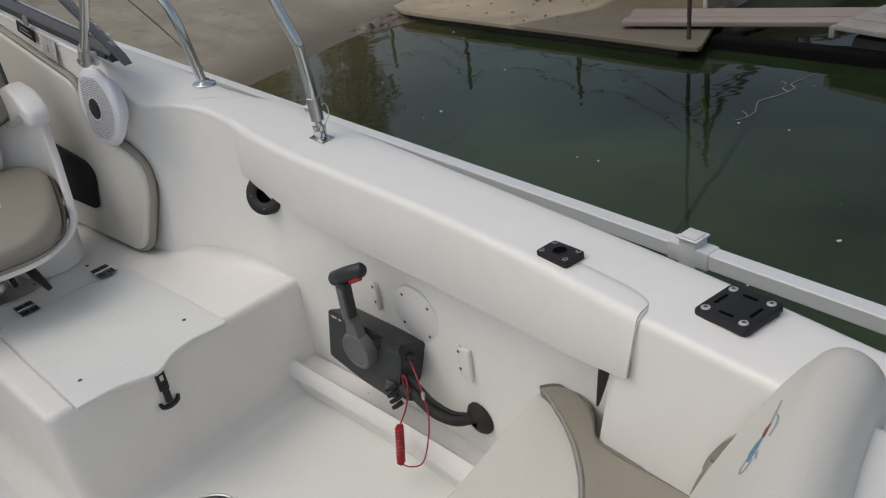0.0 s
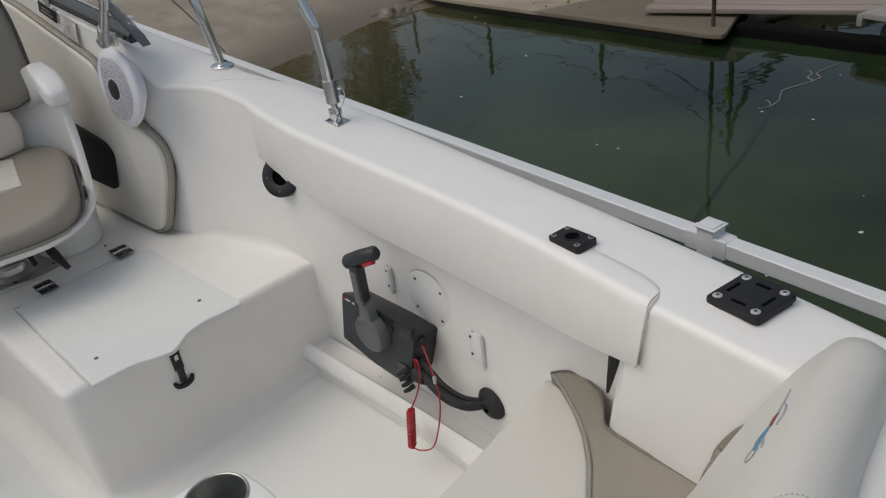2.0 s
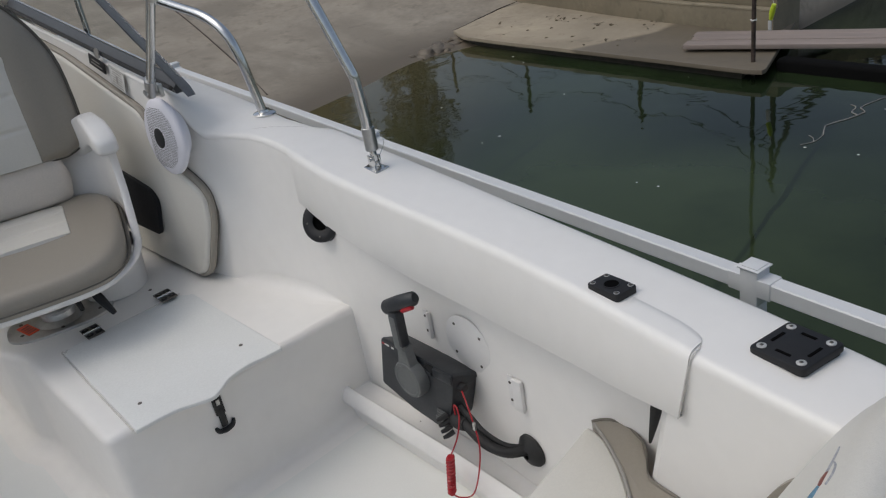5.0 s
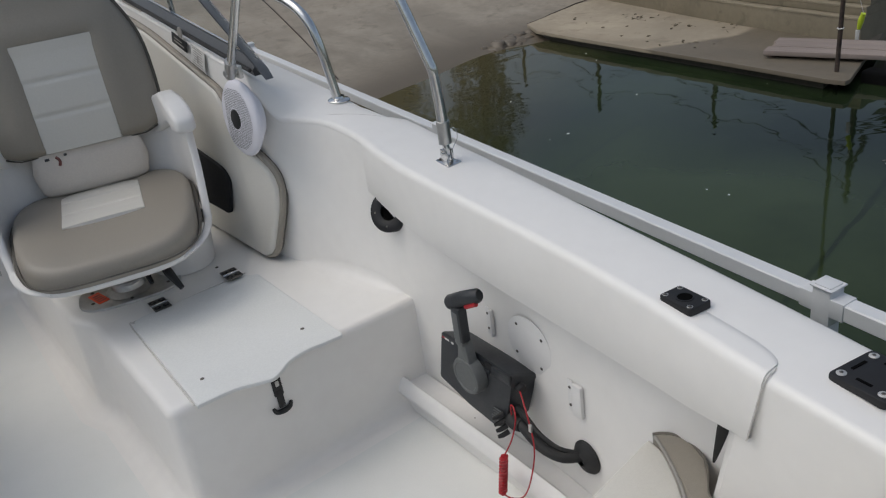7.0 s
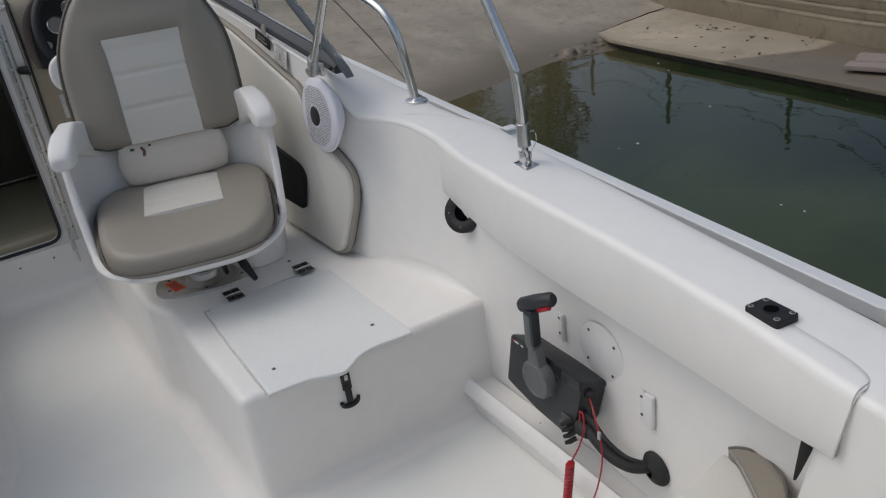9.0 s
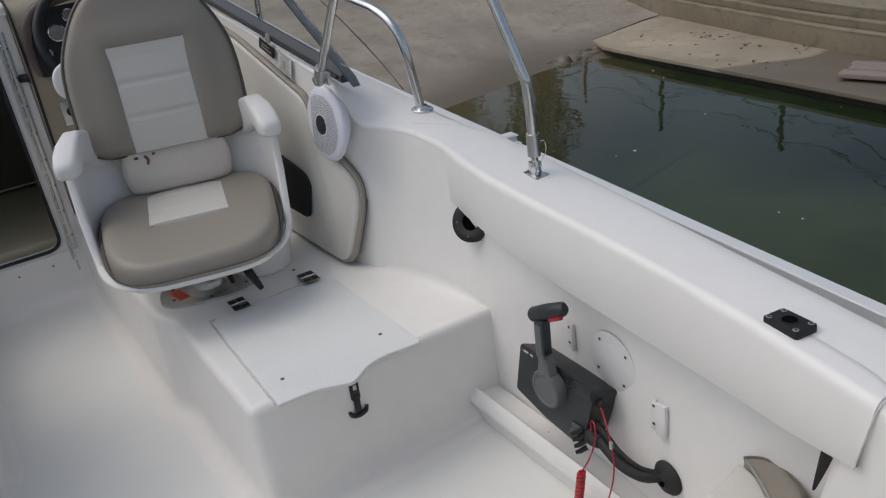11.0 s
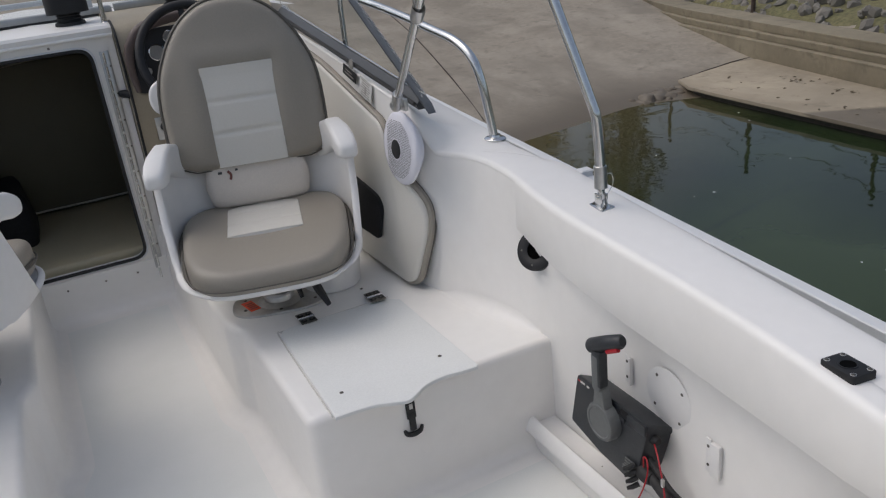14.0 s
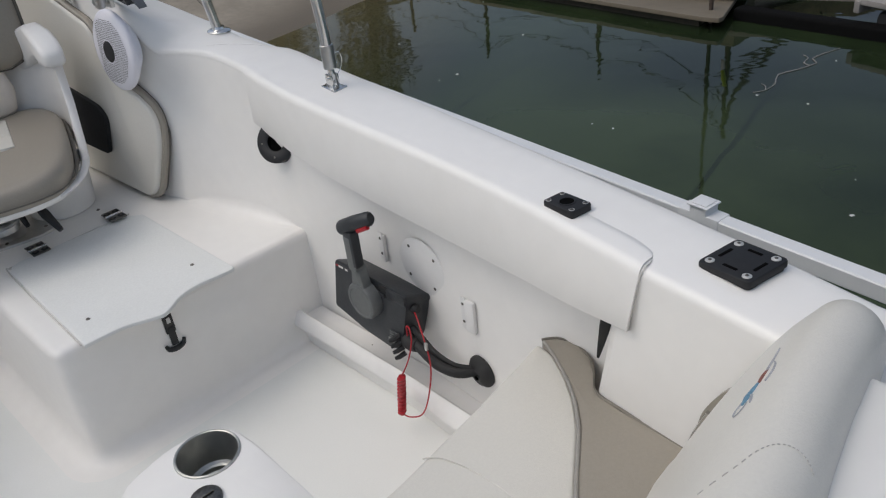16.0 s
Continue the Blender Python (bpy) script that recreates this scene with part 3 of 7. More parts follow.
def helm_chair(m):
    """A moulded helm chair; it faces its own +y, up is z, its origin lies on the seat box."""
    t = thing("helm_chair", "white moulded helm chair with taupe and cream vinyl cushions", "chair", m, group="helm chairs")
    # pedestal
    ped = part("pedestal", merge(lathe([(0.066, 0.008), (0.060, 0.012), (0.046, 0.018), (0.044, 0.040), (0.040, 0.044), (0.038, 0.10), (0.042, 0.102), (0.042, 0.135), (0.09, 0.140), (0.09, 0.148), (0, 0.15)], 32, pose(0, 0.03, 0))), ALU, t, "ribbed cast aluminium swivel pedestal")
    part("collar", lathe([(0.048, 0.036), (0.053, 0.040), (0.053, 0.046), (0.048, 0.050)], 32, pose(0, 0.03, 0)), ALU, ped)
    plate = part("base_plate", slab(egg(0.140, 0.058, 0.116, 40, 2.9), 0.0, 0.007, 0.002), ALU, t, "oval aluminium base plate")
    for a in range(6):
        w = 2 * math.pi * (a + 0.5) / 6
        screw(plate, (0.118 * math.cos(w), 0.03 + 0.068 * math.sin(w), 0.007), scale=1.1)
    tag = part("warning_sticker", box((0.032, 0.072, 0.0012), (0, 0, 0), 0.0003), ORANGE, plate, "orange-red warning sticker with dark print")
    tag.matrix_basis = pose(0.086, 0.040, 0.0078, 0, 0, 24)
    part("print", merge(*[box((0.022, 0.005, 0.0004), (0, 0.022 - 0.013 * k, 0.0008), 0) for k in range(4)]), INK, tag)
    part("lever", merge(tube([(-0.07, 0.10, 0.122), (-0.098, 0.16, 0.118), (-0.114, 0.21, 0.098), (-0.134, 0.245, 0.062)], [0.008, 0.010, 0.013, 0.007], 8, smooth=4), box((0.036, 0.06, 0.020), (-0.06, 0.09, 0.122), 0.005)), BLACK, t, "black swivel lock lever")
    part("lever", tube([(-0.035, 0.10, 0.122), (-0.055, 0.165, 0.112), (-0.066, 0.205, 0.082)], [0.007, 0.009, 0.006], 8, smooth=4), BLACK, t, "black slide lever")
    # moulded shell: a pan, wrapped sides that run up into arms, and a back
    pan = egg(0.256, 0.240, 0.312, 48, 3.7, 0.16)
    rows = []
    for sc, z in ((0.30, 0.140), (0.62, 0.140), (0.84, 0.143), (0.93, 0.146), (0.975, 0.151), (1.002, 0.158), (1.012, 0.164), (1.008, 0.168), (0.985, 0.168)):
        rows.append([(x * sc, (y - 0.03) * sc + 0.03, z) for x, y in pan])
    shell_a = loft(rows, closed_rows=True, cap=True)
    # wrap from one arm round the back to the other, with a slot low at the back
    ring, k = [], 80
    for i in range(k + 1):
        a = radians(-150 + 300 * i / k)
        c, s = math.sin(a), -math.cos(a)
        x = math.copysign(abs(c) ** 0.62, c) * 0.253
        y = math.copysign(abs(s) ** 0.66, s) * (0.245 if s < 0 else 0.30) + 0.0
        edge = min(abs(x) / 0.25, 1)
        fore = min(max((y + 0.06) / 0.14, 0), 1)
        top = 0.325 + 0.10 * edge ** 1.6 if y < -0.06 else 0.425 - 0.255 * fore ** 0.8
        low = 0.160 + 0.07 * (1 - min(max((edge - 0.5) / 0.25, 0), 1)) if y < -0.1 else 0.155
        ring.append((x * (1 - 0.10 * max(y, 0) / 0.3), y, max(top, 0.172), low))
    rows = []
    for x, y, top, low in ring:
        d = Vector((x, y * 0.6, 0)).normalized()
        f = 0.07 * (top - 0.19)
        mid = (low + top) / 2
        rows.append([(x, y, low), (x + 0.4 * f * d.x, y + 0.4 * f * d.y, mid), (x + f * d.x, y + f * d.y, top - 0.006), (x + (f + 0.005) * d.x, y + (f + 0.005) * d.y, top), (x + (f + 0.016) * d.x, y + (f + 0.016) * d.y, top - 0.001), (x + (f + 0.021) * d.x, y + (f + 0.021) * d.y, top - 0.006), (x + (0.4 * f + 0.021) * d.x, y + (0.4 * f + 0.021) * d.y, mid), (x + 0.012 * d.x, y + 0.012 * d.y, low)])
    shell_b = loft(rows, closed_rows=True, cap=True)
    # back plate behind the cushion
    back_out = [(-0.17, 0.0), (-0.215, 0.022), (-0.233, 0.075), (-0.231, 0.24), (-0.200, 0.34), (-0.146, 0.425), (-0.076, 0.477), (0, 0.490), (0.076, 0.477), (0.146, 0.425), (0.200, 0.34), (0.231, 0.24), (0.233, 0.075), (0.215, 0.022), (0.17, 0.0)]
    back_out = [(p.x, p.y) for p in smooth_path([(x, y, 0) for x, y in back_out], 4)]
    back_out += [(0.14 - 0.02 * i, 0.0) for i in range(15)]
    back_pose = Matrix.Translation((0, -0.232, 0.362)) @ Matrix(((-1, 0, 0, 0), (0, -0.16, 0.987, 0), (0, 0.987, 0.16, 0), (0, 0, 0, 1)))  # its x runs across, its y up the back
    shell_c = slab(rounded([(-0.125, 0.015), (0.125, 0.015), (0.140, 0.08), (0.115, 0.14), (-0.115, 0.14), (-0.140, 0.08)], 0.05), -0.035, 0.004, 0.010, 3, m=back_pose)
    part("shell", merge(shell_a, shell_b, shell_c), PLASTIC_WHITE, t, "white moulded plastic shell", 55)
    # arms
    for sx in (-1, 1):
        rows = []
        for y, x, top, low, hw in ((-0.232, 0.200, 0.425, 0.340, 0.014), (-0.19, 0.230, 0.468, 0.362, 0.021), (-0.13, 0.248, 0.486, 0.392, 0.025), (-0.06, 0.258, 0.478, 0.410, 0.030), (-0.01, 0.263, 0.466, 0.398, 0.031), (0.018, 0.267, 0.450, 0.398, 0.029), (0.031, 0.268, 0.441, 0.400, 0.025), (0.037, 0.268, 0.434, 0.404, 0.019), (0.039, 0.268, 0.428, 0.409, 0.010)):
            r_ = min(0.013, hw * 0.6, (top - low) * 0.42)
            sec = []
            for cx, cz, a0 in ((hw - r_, top - r_, 0), (r_ - hw, top - r_, 90), (r_ - hw, low + r_, 180), (hw - r_, low + r_, 270)):
                sec += [(x * sx + cx + r_ * math.cos(radians(a0 + q)), y, cz + r_ * math.sin(radians(a0 + q))) for q in (0, 30, 60, 90)]
            rows.append(sec)
        part("arm", loft(rows, closed_rows=True, cap=True), PLASTIC_WHITE, t, angle=50)
    part("back_bracket", slab(egg(0.080, 0.060, 0.060, 32, 2.4), -0.014, 0.014, 0.010, 3, m=Matrix.Translation((0.192, -0.300, 0.585)) @ Matrix(((1, 0, 0, 0), (0, -0.16, 0.987, 0), (0, 0.987, 0.16, 0), (0, 0, 0, 1)))), PLASTIC_WHITE, t, "white moulded hinge cover")
    # seat cushion
    seat_out = egg(0.256, 0.236, 0.316, 56, 3.9, 0.17)
    pad = pillow(seat_out, 0.083, 0.006, 0.026, Matrix.Translation((0, 0, 0.161)), 14)
    for v in pad.verts:
        if v.co.z > 0.20:
            fwd = min(max((v.co.y - 0.06) / 0.25, 0), 1)
            v.co.z += -0.020 * fwd ** 1.6 - 0.010 * max(0, 1 - (v.co.x / 0.13) ** 2) * (1 - fwd) + 0.004 * math.exp(-((abs(v.co.x) - 0.18) / 0.05) ** 2)
    seat = part("seat_cushion", pad, TAUPE, t, "taupe vinyl seat cushion", 60)
    part("piping", tube([(x * 1.004, (y - 0.04) * 1.004 + 0.04, 0.183 + 0.028 * min(max(0, (0.24 - y) / 0.25), 1)) for x, y in [(a * 1.018, (b - 0.04) * 1.018 + 0.04) for a, b in seat_out]], [0.0062 - 0.0042 * min(max((b - 0.14) / 0.14, 0), 1) for a, b in seat_out], 6, closed=True), PIPING, seat, "dark piping")
    rows = []
    for j, y in enumerate(np.linspace(-0.205, 0.082, 58)):
        dip = 0.0016 - sum(0.0046 * math.exp(-((y - q) / 0.0055) ** 2) for q in (-0.105, -0.012))
        w = 0.112 - 0.004 * (y + 0.2)
        rows.append([(x, float(y), 0.2418 + 0.0060 * (1 - (abs(x) / 0.3) ** 2) - 0.012 * min(max((y - 0.06) / 0.25, 0), 1) ** 1.6 + (dip if abs(x) < w - 0.01 else dip * 0.5) - (0.014 if abs(x) > w - 0.003 else 0) - 0.018 * max(0, (abs(y - 0.03) - 0.17) / 0.1)) for x in (-w, -w + 0.006, -w * 0.5, 0, w * 0.5, w - 0.006, w)])
    rows = [[(x, y - 0.004, z - 0.014) for x, y, z in rows[0]]] + rows + [[(x, y + 0.004, z - 0.014) for x, y, z in rows[-1]]]
    part("seat_insert", loft(rows), CREAM, seat, "cream channelled vinyl insert", 50)
    for sx in (-1, 1):
        part("seam", tube([(0.095 * sx, 0.085, 0.2450), (0.14 * sx, 0.135, 0.2420), (0.185 * sx, 0.19, 0.2360)], 0.0010, 5, smooth=4), TAUPE, seat)
    # backrest cushion
    puff = pillow(back_out, 0.060, 0.016, 0.026, None, 22)
    for v in puff.verts:
        if v.co.z > 0.0585:
            out_x, out_y = abs(v.co.x) - 0.104, v.co.y - 0.296
            d = max(out_x, out_y)
            f = min(max((0.012 - d) / 0.030, 0), 1)
            v.co.z += -0.013 * f * f * (3 - 2 * f) + 0.006 * math.exp(-((d - 0.035) / 0.030) ** 2)
    puff.transform(back_pose)
    back = part("backrest_cushion", puff, TAUPE, t, "tall taupe vinyl backrest with a rounded top", 60)
    loop = []
    for x, y in back_out:
        loop.append(tuple(back_pose @ Vector((x * 1.008, (y - 0.23) * 1.008 + 0.23, 0.040))))
    part("piping", tube(loop, [0.0018 + 0.0037 * min(max(y / 0.05, 0), 1) for x, y in back_out], 6, closed=True), PIPING, back, "dark piping")
    rows = []
    ys = np.linspace(0.004, 0.300, 66)
    for j, y in enumerate(ys):
        dip = 0.003 - sum(0.0072 * math.exp(-((y - q) / 0.006) ** 2) for q in (0.105, 0.200))
        w = 0.107 + 0.004 * j / 65
        rows.append([tuple(back_pose @ Vector((x, float(y), 0.0675 + 0.016 * (1 - max(abs(x) / 0.215, abs(y - 0.235) / 0.25) ** 2) - 0.013 * (1 - 0.35 * max(0, 1 - (0.30 - y) / 0.03)) + (0.6 * dip if abs(x) < w - 0.01 else 0.0) - (0.012 if abs(x) > w - 0.003 else 0)))) for x in (-w, -w + 0.006, -w * 0.75, -w * 0.5, -w * 0.25, 0, w * 0.25, w * 0.5, w * 0.75, w - 0.006, w)])
    a, b = rows[0], rows[-1]
    n_in = back_pose.to_3x3() @ Vector((0, 0, -0.016))
    rows = [[tuple(Vector(p) + n_in) for p in a]] + rows + [[tuple(Vector(p) + n_in) for p in b]]
    part("backrest_insert", loft(rows), CREAM, back, "cream channelled vinyl insert", 50)
    # lumbar roll between seat and back
    rows = []
    for x in np.linspace(-0.158, 0.158, 31):
        f = (1 - abs(x / 0.158) ** 14) ** 0.6 if abs(x) < 0.158 else 0.0
        rows.append([(float(x), -0.206 + (0.019 * f + 0.004) * math.copysign(abs(math.cos(w)) ** 0.7, math.cos(w)), 0.310 + (0.060 * f + 0.010) * math.copysign(abs(math.sin(w)) ** 0.8, math.sin(w))) for w in (2 * math.pi * j / 14 for j in range(14))])
    lum = part("lumbar_cushion", loft(rows, closed_rows=True, cap=True), TAN, t, "pale tan vinyl lumbar roll", 60)
    part("emblem", tube([(0.084, -0.187, 0.360), (0.076, -0.1838, 0.348), (0.080, -0.1825, 0.334)], 0.0042, 5, smooth=3), INKRED, lum, "worn dark red emblem")
    part("emblem", box((0.008, 0.005, 0.006), (0.058, -0.187, 0.361), 0.001), INK, lum, "worn black emblem")
    part("emblem", box((0.012, 0.005, 0.007), (0.108, -0.1865, 0.357), 0.001), INK, lum, "worn black emblem")
    return t


chair = helm_chair(pose(0.537, 2.128, 0.3101, 0, 0, 166))
port_chair = copy_thing(chair, pose(-0.365, 2.150, 0.3101, 0, 0, -14))
LIFT = 0.048  # this chair's pedestal is set higher
port_chair.matrix_basis = pose(-0.335, 2.165, 0.3101 + LIFT, 0, 0, -23)
for child in port_chair.children:
    if child.name.startswith("base_plate"):
        child.matrix_basis = Matrix.Translation((-0.023, -0.070, -LIFT))
    elif child.name.startswith("pedestal"):
        child.matrix_basis = Matrix.Translation((-0.023, -0.055, -LIFT)) @ Matrix.Diagonal((1.15, 1.15, 1 + LIFT / 0.13, 1))
for child in port_chair.children:
    if child.name.startswith("shell"):
        child.matrix_basis = Matrix.Diagonal((0.92, 0.97, 1, 1))
    elif child.name.startswith("seat_cushion"):
        child.matrix_basis = Matrix.Translation((0, 0, 0.022)) @ Matrix.Diagonal((0.92, 0.97, 1, 1))
port_chair["label"] = "white moulded helm chair turned away, seen from behind"

# white plastic bucket behind the helm pedestal
bk = thing("bucket", "plain white plastic bucket on the seat box", "bucket", pose(0.705, 2.125, 0.3101))
part("body", lathe([(0.0, 0.0), (0.082, 0.0), (0.088, 0.006), (0.098, 0.125), (0.102, 0.128), (0.102, 0.136), (0.095, 0.136), (0.086, 0.012), (0, 0.010)], 36), PLASTIC_WHITE, bk)


# ---- padded side panel, speaker and labels ----
def side_x(y, z):
    """Inner face of the starboard side beside the chair."""
    lo, hi = lerp(y, WALL_LOW), lerp(y, WALL_HIGH)
    return lo + (hi - lo) * min(max(z - 0.2, 0) / 0.5, 1)


def panel_x(y, z):
    """Face that the padded panel follows: its foot stands a little off the side."""
    return side_x(y, z) - 0.018 * min(max((0.52 - z) / 0.17, 0), 1) * (1 if y > 1.7 else 0)


def on_side(outline, lift, thick, bevel, smooth=0):
    """A slab lying on the side's inner face; outline in y, z."""
    pts = [(p.x, p.y) for p in smooth_path([(a, b, 0) for a, b in outline], smooth, True)] if smooth else outline
    bm = slab(pts, 0.0, thick, bevel, 3)
    for v in bm.verts:
        y, z, h = v.co
        v.co = (panel_x(y, z) - lift - h, y, z)
    return bm


sp = thing("side_panel", "padded cream vinyl side panel with a black patch for its open pocket", "panel")
panel_out = rounded([(3.05, 0.325), (3.05, 0.965), (2.58, 0.888), (2.10, 0.770), (2.075, 0.715), (2.04, 0.665), (1.985, 0.640), (1.925, 0.612), (1.885, 0.56), (1.875, 0.48), (1.895, 0.345), (1.93, 0.325)], [0, 0, 0.05, 0.06, 0.05, 0.05, 0.05, 0.04, 0.04, 0.05, 0.025, 0.02], 4)
part("padding", on_side(panel_out, 0.006, 0.024, 0.010), CREAM, sp, angle=60)
part("edging", tube([(panel_x(y, z) - 0.013, y - (0.004 if y < 1.95 else 0), z + (0.004 if z > 0.5 else 0)) for y, z in panel_out], 0.0095, 8, closed=True), TAUPE, sp, "taupe vinyl edging")
part("piping", tube([(panel_x(y, z) - 0.002, y + (0.004 if z > 0.5 else -0.004), z + 0.003) for y, z in panel_out], 0.006, 6, closed=True), PIPING, sp, "dark piping")
pocket = rounded([(2.40, 0.42), (2.43, 0.585), (2.33, 0.575), (2.12, 0.548), (2.085, 0.52), (2.09, 0.42)], [0.02, 0.02, 0.02, 0.03, 0.03, 0.015], 4)
# black slab on the padding, painted as the shade inside the pocket
part("pocket", on_side(pocket, 0.036, 0.012, 0.002), CLOTH, sp, "raised black patch for the pocket's shaded opening")

spk = thing("speaker", "round white marine speaker with a perforated grille", "speaker", axis_pose((0.917, 1.934, 0.731), (-1, -0.045, 0.09), (0, 0, 1)))
part("rim", lathe([(0.060, -0.034), (0.096, -0.006), (0.102, 0.0), (0.1035, 0.004), (0.1025, 0.009), (0.098, 0.013), (0.092, 0.0155)], 48), GRILLE, spk)
grille = part("grille", lathe([(0.0935, 0.014), (0.088, 0.017), (0.06, 0.021), (0.026, 0.023)], 40), GRILLE, spk, "white perforated grille")
part("centre", lathe([(0.027, 0.021), (0.027, 0.0245), (0.022, 0.026), (0, 0.0265)], 24), BLACK, spk, "dark oval centre badge")
# flat grey dots over a solid grille stand for the shade in its holes
holes = bmesh.new()
for i in range(-17, 18):
    for j in range(-20, 21):
        px, py = i * 0.0046, j * 0.0042 + (i % 2) * 0.0021
        r = math.hypot(px, py)
        if 0.031 < r < 0.084 and py < 0.055:
            h = 0.0235 - (r / 0.09) ** 2 * 0.0052
            vs = [holes.verts.new((px + 0.0015 * math.cos(w), py + 0.0015 * math.sin(w), h + 0.0006)) for w in (math.pi / 3 * q for q in range(6))]
            holes.faces.new(vs)
tagged(part("perforation", holes, MIDGREY, grille, "grey dots for the shaded perforations"), kind="stuff")

pl = thing("label_plate", "small black label plate on the side", "label", axis_pose((side_x(2.335, 0.886) - 0.010, 2.335, 0.886), (-1, -0.03, 0.1), (0, 1, 0.24)))
part("plate", box((0.105, 0.032, 0.003), (0, 0, 0), 0.001), BLACK, pl)
part("print", merge(box((0.07, 0.004, 0.001), (0, 0.005, 0.0018), 0), box((0.05, 0.003, 0.001), (0.005, -0.005, 0.0018), 0)), GREYPIPE, pl)
part("emblem", lathe([(0.016, 0.0), (0.016, 0.003), (0, 0.0035)], 20, pose(-0.012, -0.034, 0)), GREYPIPE, pl, "small grey emblem")
pl2 = thing("data_label", "white data label with small illegible print", "label", axis_pose((side_x(2.215, 0.852) - 0.010, 2.215, 0.852), (-1, -0.03, 0.1), (0, 1, 0.24)))
part("sheet", box((0.088, 0.060, 0.0015), (0, 0, 0), 0.0005), LABEL, pl2)
part("print", merge(*[box((0.066 - 0.008 * (k % 3), 0.0025, 0.0006), (0, 0.022 - 0.0075 * k, 0.0011), 0) for k in range(7)], box((0.01, 0.022, 0.0006), (0.0, 0.004, 0.0012), 0), box((0.084, 0.0012, 0.0006), (0, 0.028, 0.0011), 0), box((0.084, 0.0012, 0.0006), (0, -0.028, 0.0011), 0)), GREYPIPE, pl2, "grey illegible print")


# ---- throttle and shift control on the side ----
rc = thing("remote_control", "dark grey outboard throttle and shift control on the side", "boat control")
hx = [(1.231, 0.208), (1.219, 0.336), (1.10, 0.335), (0.974, 0.332), (0.982, 0.262), (1.000, 0.188), (1.03, 0.176), (1.12, 0.184)]
body = slab(rounded(hx, [0.008, 0.012, 0, 0.008, 0.02, 0.012, 0.01, 0], 3), 0.0, 0.070, 0.006, 2)
for v in body.verts:
    y, z, h = v.co
    v.co = (1.036 - h + 0.012 * (z - 0.28) / 0.1, y, z - (0.034 * (1 - h / 0.07) if z > 0.3 else 0))
body_ob = part("housing", body, DARK, rc)
part("ridge", merge(box((0.007, 0.058, 0.024), (0.9685, 1.006, 0.316), 0.003), box((0.005, 0.030, 0.010), (0.9675, 1.058, 0.306), 0.002)), DARK, body_ob)
# black boxes on the face, painted as the shade in a hollow
part("recess_shade", merge(box((0.003, 0.024, 0.016), (0.9685, 1.046, 0.322), 0.001), box((0.003, 0.016, 0.006), (0.9675, 1.064, 0.318), 0.001)), CLOTH, body_ob, "black patches for the shaded hollow in the housing")
part("badge", merge(box((0.002, 0.016, 0.005), (0.9715, 1.196, 0.321), 0), box((0.002, 0.009, 0.005), (0.9715, 1.176, 0.320), 0)), LABEL, body_ob, "small pale badge")
part("badge", box((0.002, 0.010, 0.004), (0.9716, 1.209, 0.3215), 0), RED, body_ob, "small red badge")
part("print", merge(*[box((0.002, 0.026 - 0.004 * (k % 3), 0.0028), (0.9570 - 0.0008 * k, 1.018 + 0.002 * k, 0.226 - 0.0065 * k), 0) for k in range(5)]), MIDGREY, body_ob, "grey illegible print")
lev = part("lever", merge(lathe([(0.0, 0.025), (0.034, 0.025), (0.036, 0.027), (0.042, 0.026), (0.045, 0.021), (0.046, 0.0)], 36, axis_pose((0.966, 1.098, 0.283), (-1, 0, 0))), slab(rounded([(1.132, 0.288), (1.120, 0.325), (1.112, 0.378), (1.089, 0.378), (1.079, 0.325), (1.065, 0.288)], 0.010), 0.0, 0.022, 0.005, m=Matrix(((0, 0, -1, 0.964), (1, 0, 0, 0), (0, 1, 0, 0), (0, 0, 0, 1)))), box((0.024, 0.028, 0.09), (0.948, 1.101, 0.408), 0.006)), MIDGREY, rc, "mid grey control lever")
part("shaft", box((0.025, 0.028, 0.088), (0.949, 1.099, 0.416), 0.006), DARK, lev)
grip = part("grip", tube([(0.946, 1.132, 0.455), (0.950, 1.125, 0.459), (0.956, 1.085, 0.481), (0.962, 1.045, 0.500), (0.964, 1.039, 0.503)], [0.012, 0.0172, 0.0168, 0.0158, 0.011], 14), DARK, rc, "dark grey T-shaped grip")
part("trigger", tube([(0.948, 1.070, 0.470), (0.953, 1.040, 0.486)], 0.0055, 8), RED, grip, "red neutral lock bar")
part("switch", lathe([(0.011, 0), (0.011, 0.012), (0.008, 0.016), (0, 0.016)], 16, axis_pose((0.990, 0.980, 0.290), (0, -1, 0))), BLACK, rc, "black stop switch")
part("cable_boot", merge(tube([(0.985, 1.000, 0.218), (0.970, 0.985, 0.208), (0.968, 0.955, 0.212)], [0.022, 0.018, 0.014], 12, smooth=3), *[tube([(0.958, 1.000 - 0.004 * k, 0.226 - 0.014 * k), (0.944, 1.006 - 0.004 * k, 0.220 - 0.014 * k), (0.936, 1.012 - 0.004 * k, 0.217 - 0.014 * k)], [0.006, 0.0055, 0.004], 6) for k in range(4)]), RUBBER, rc, "black ribbed rubber boot")
part("conduit", tube([(0.972, 0.965, 0.214), (0.962, 0.915, 0.205), (0.962, 0.880, 0.196), (0.978, 0.845, 0.186), (1.012, 0.825, 0.180)], [0.0125, 0.0115, 0.011, 0.0105, 0.0105], 12, smooth=5), RUBBER, rc, "black cable conduit")
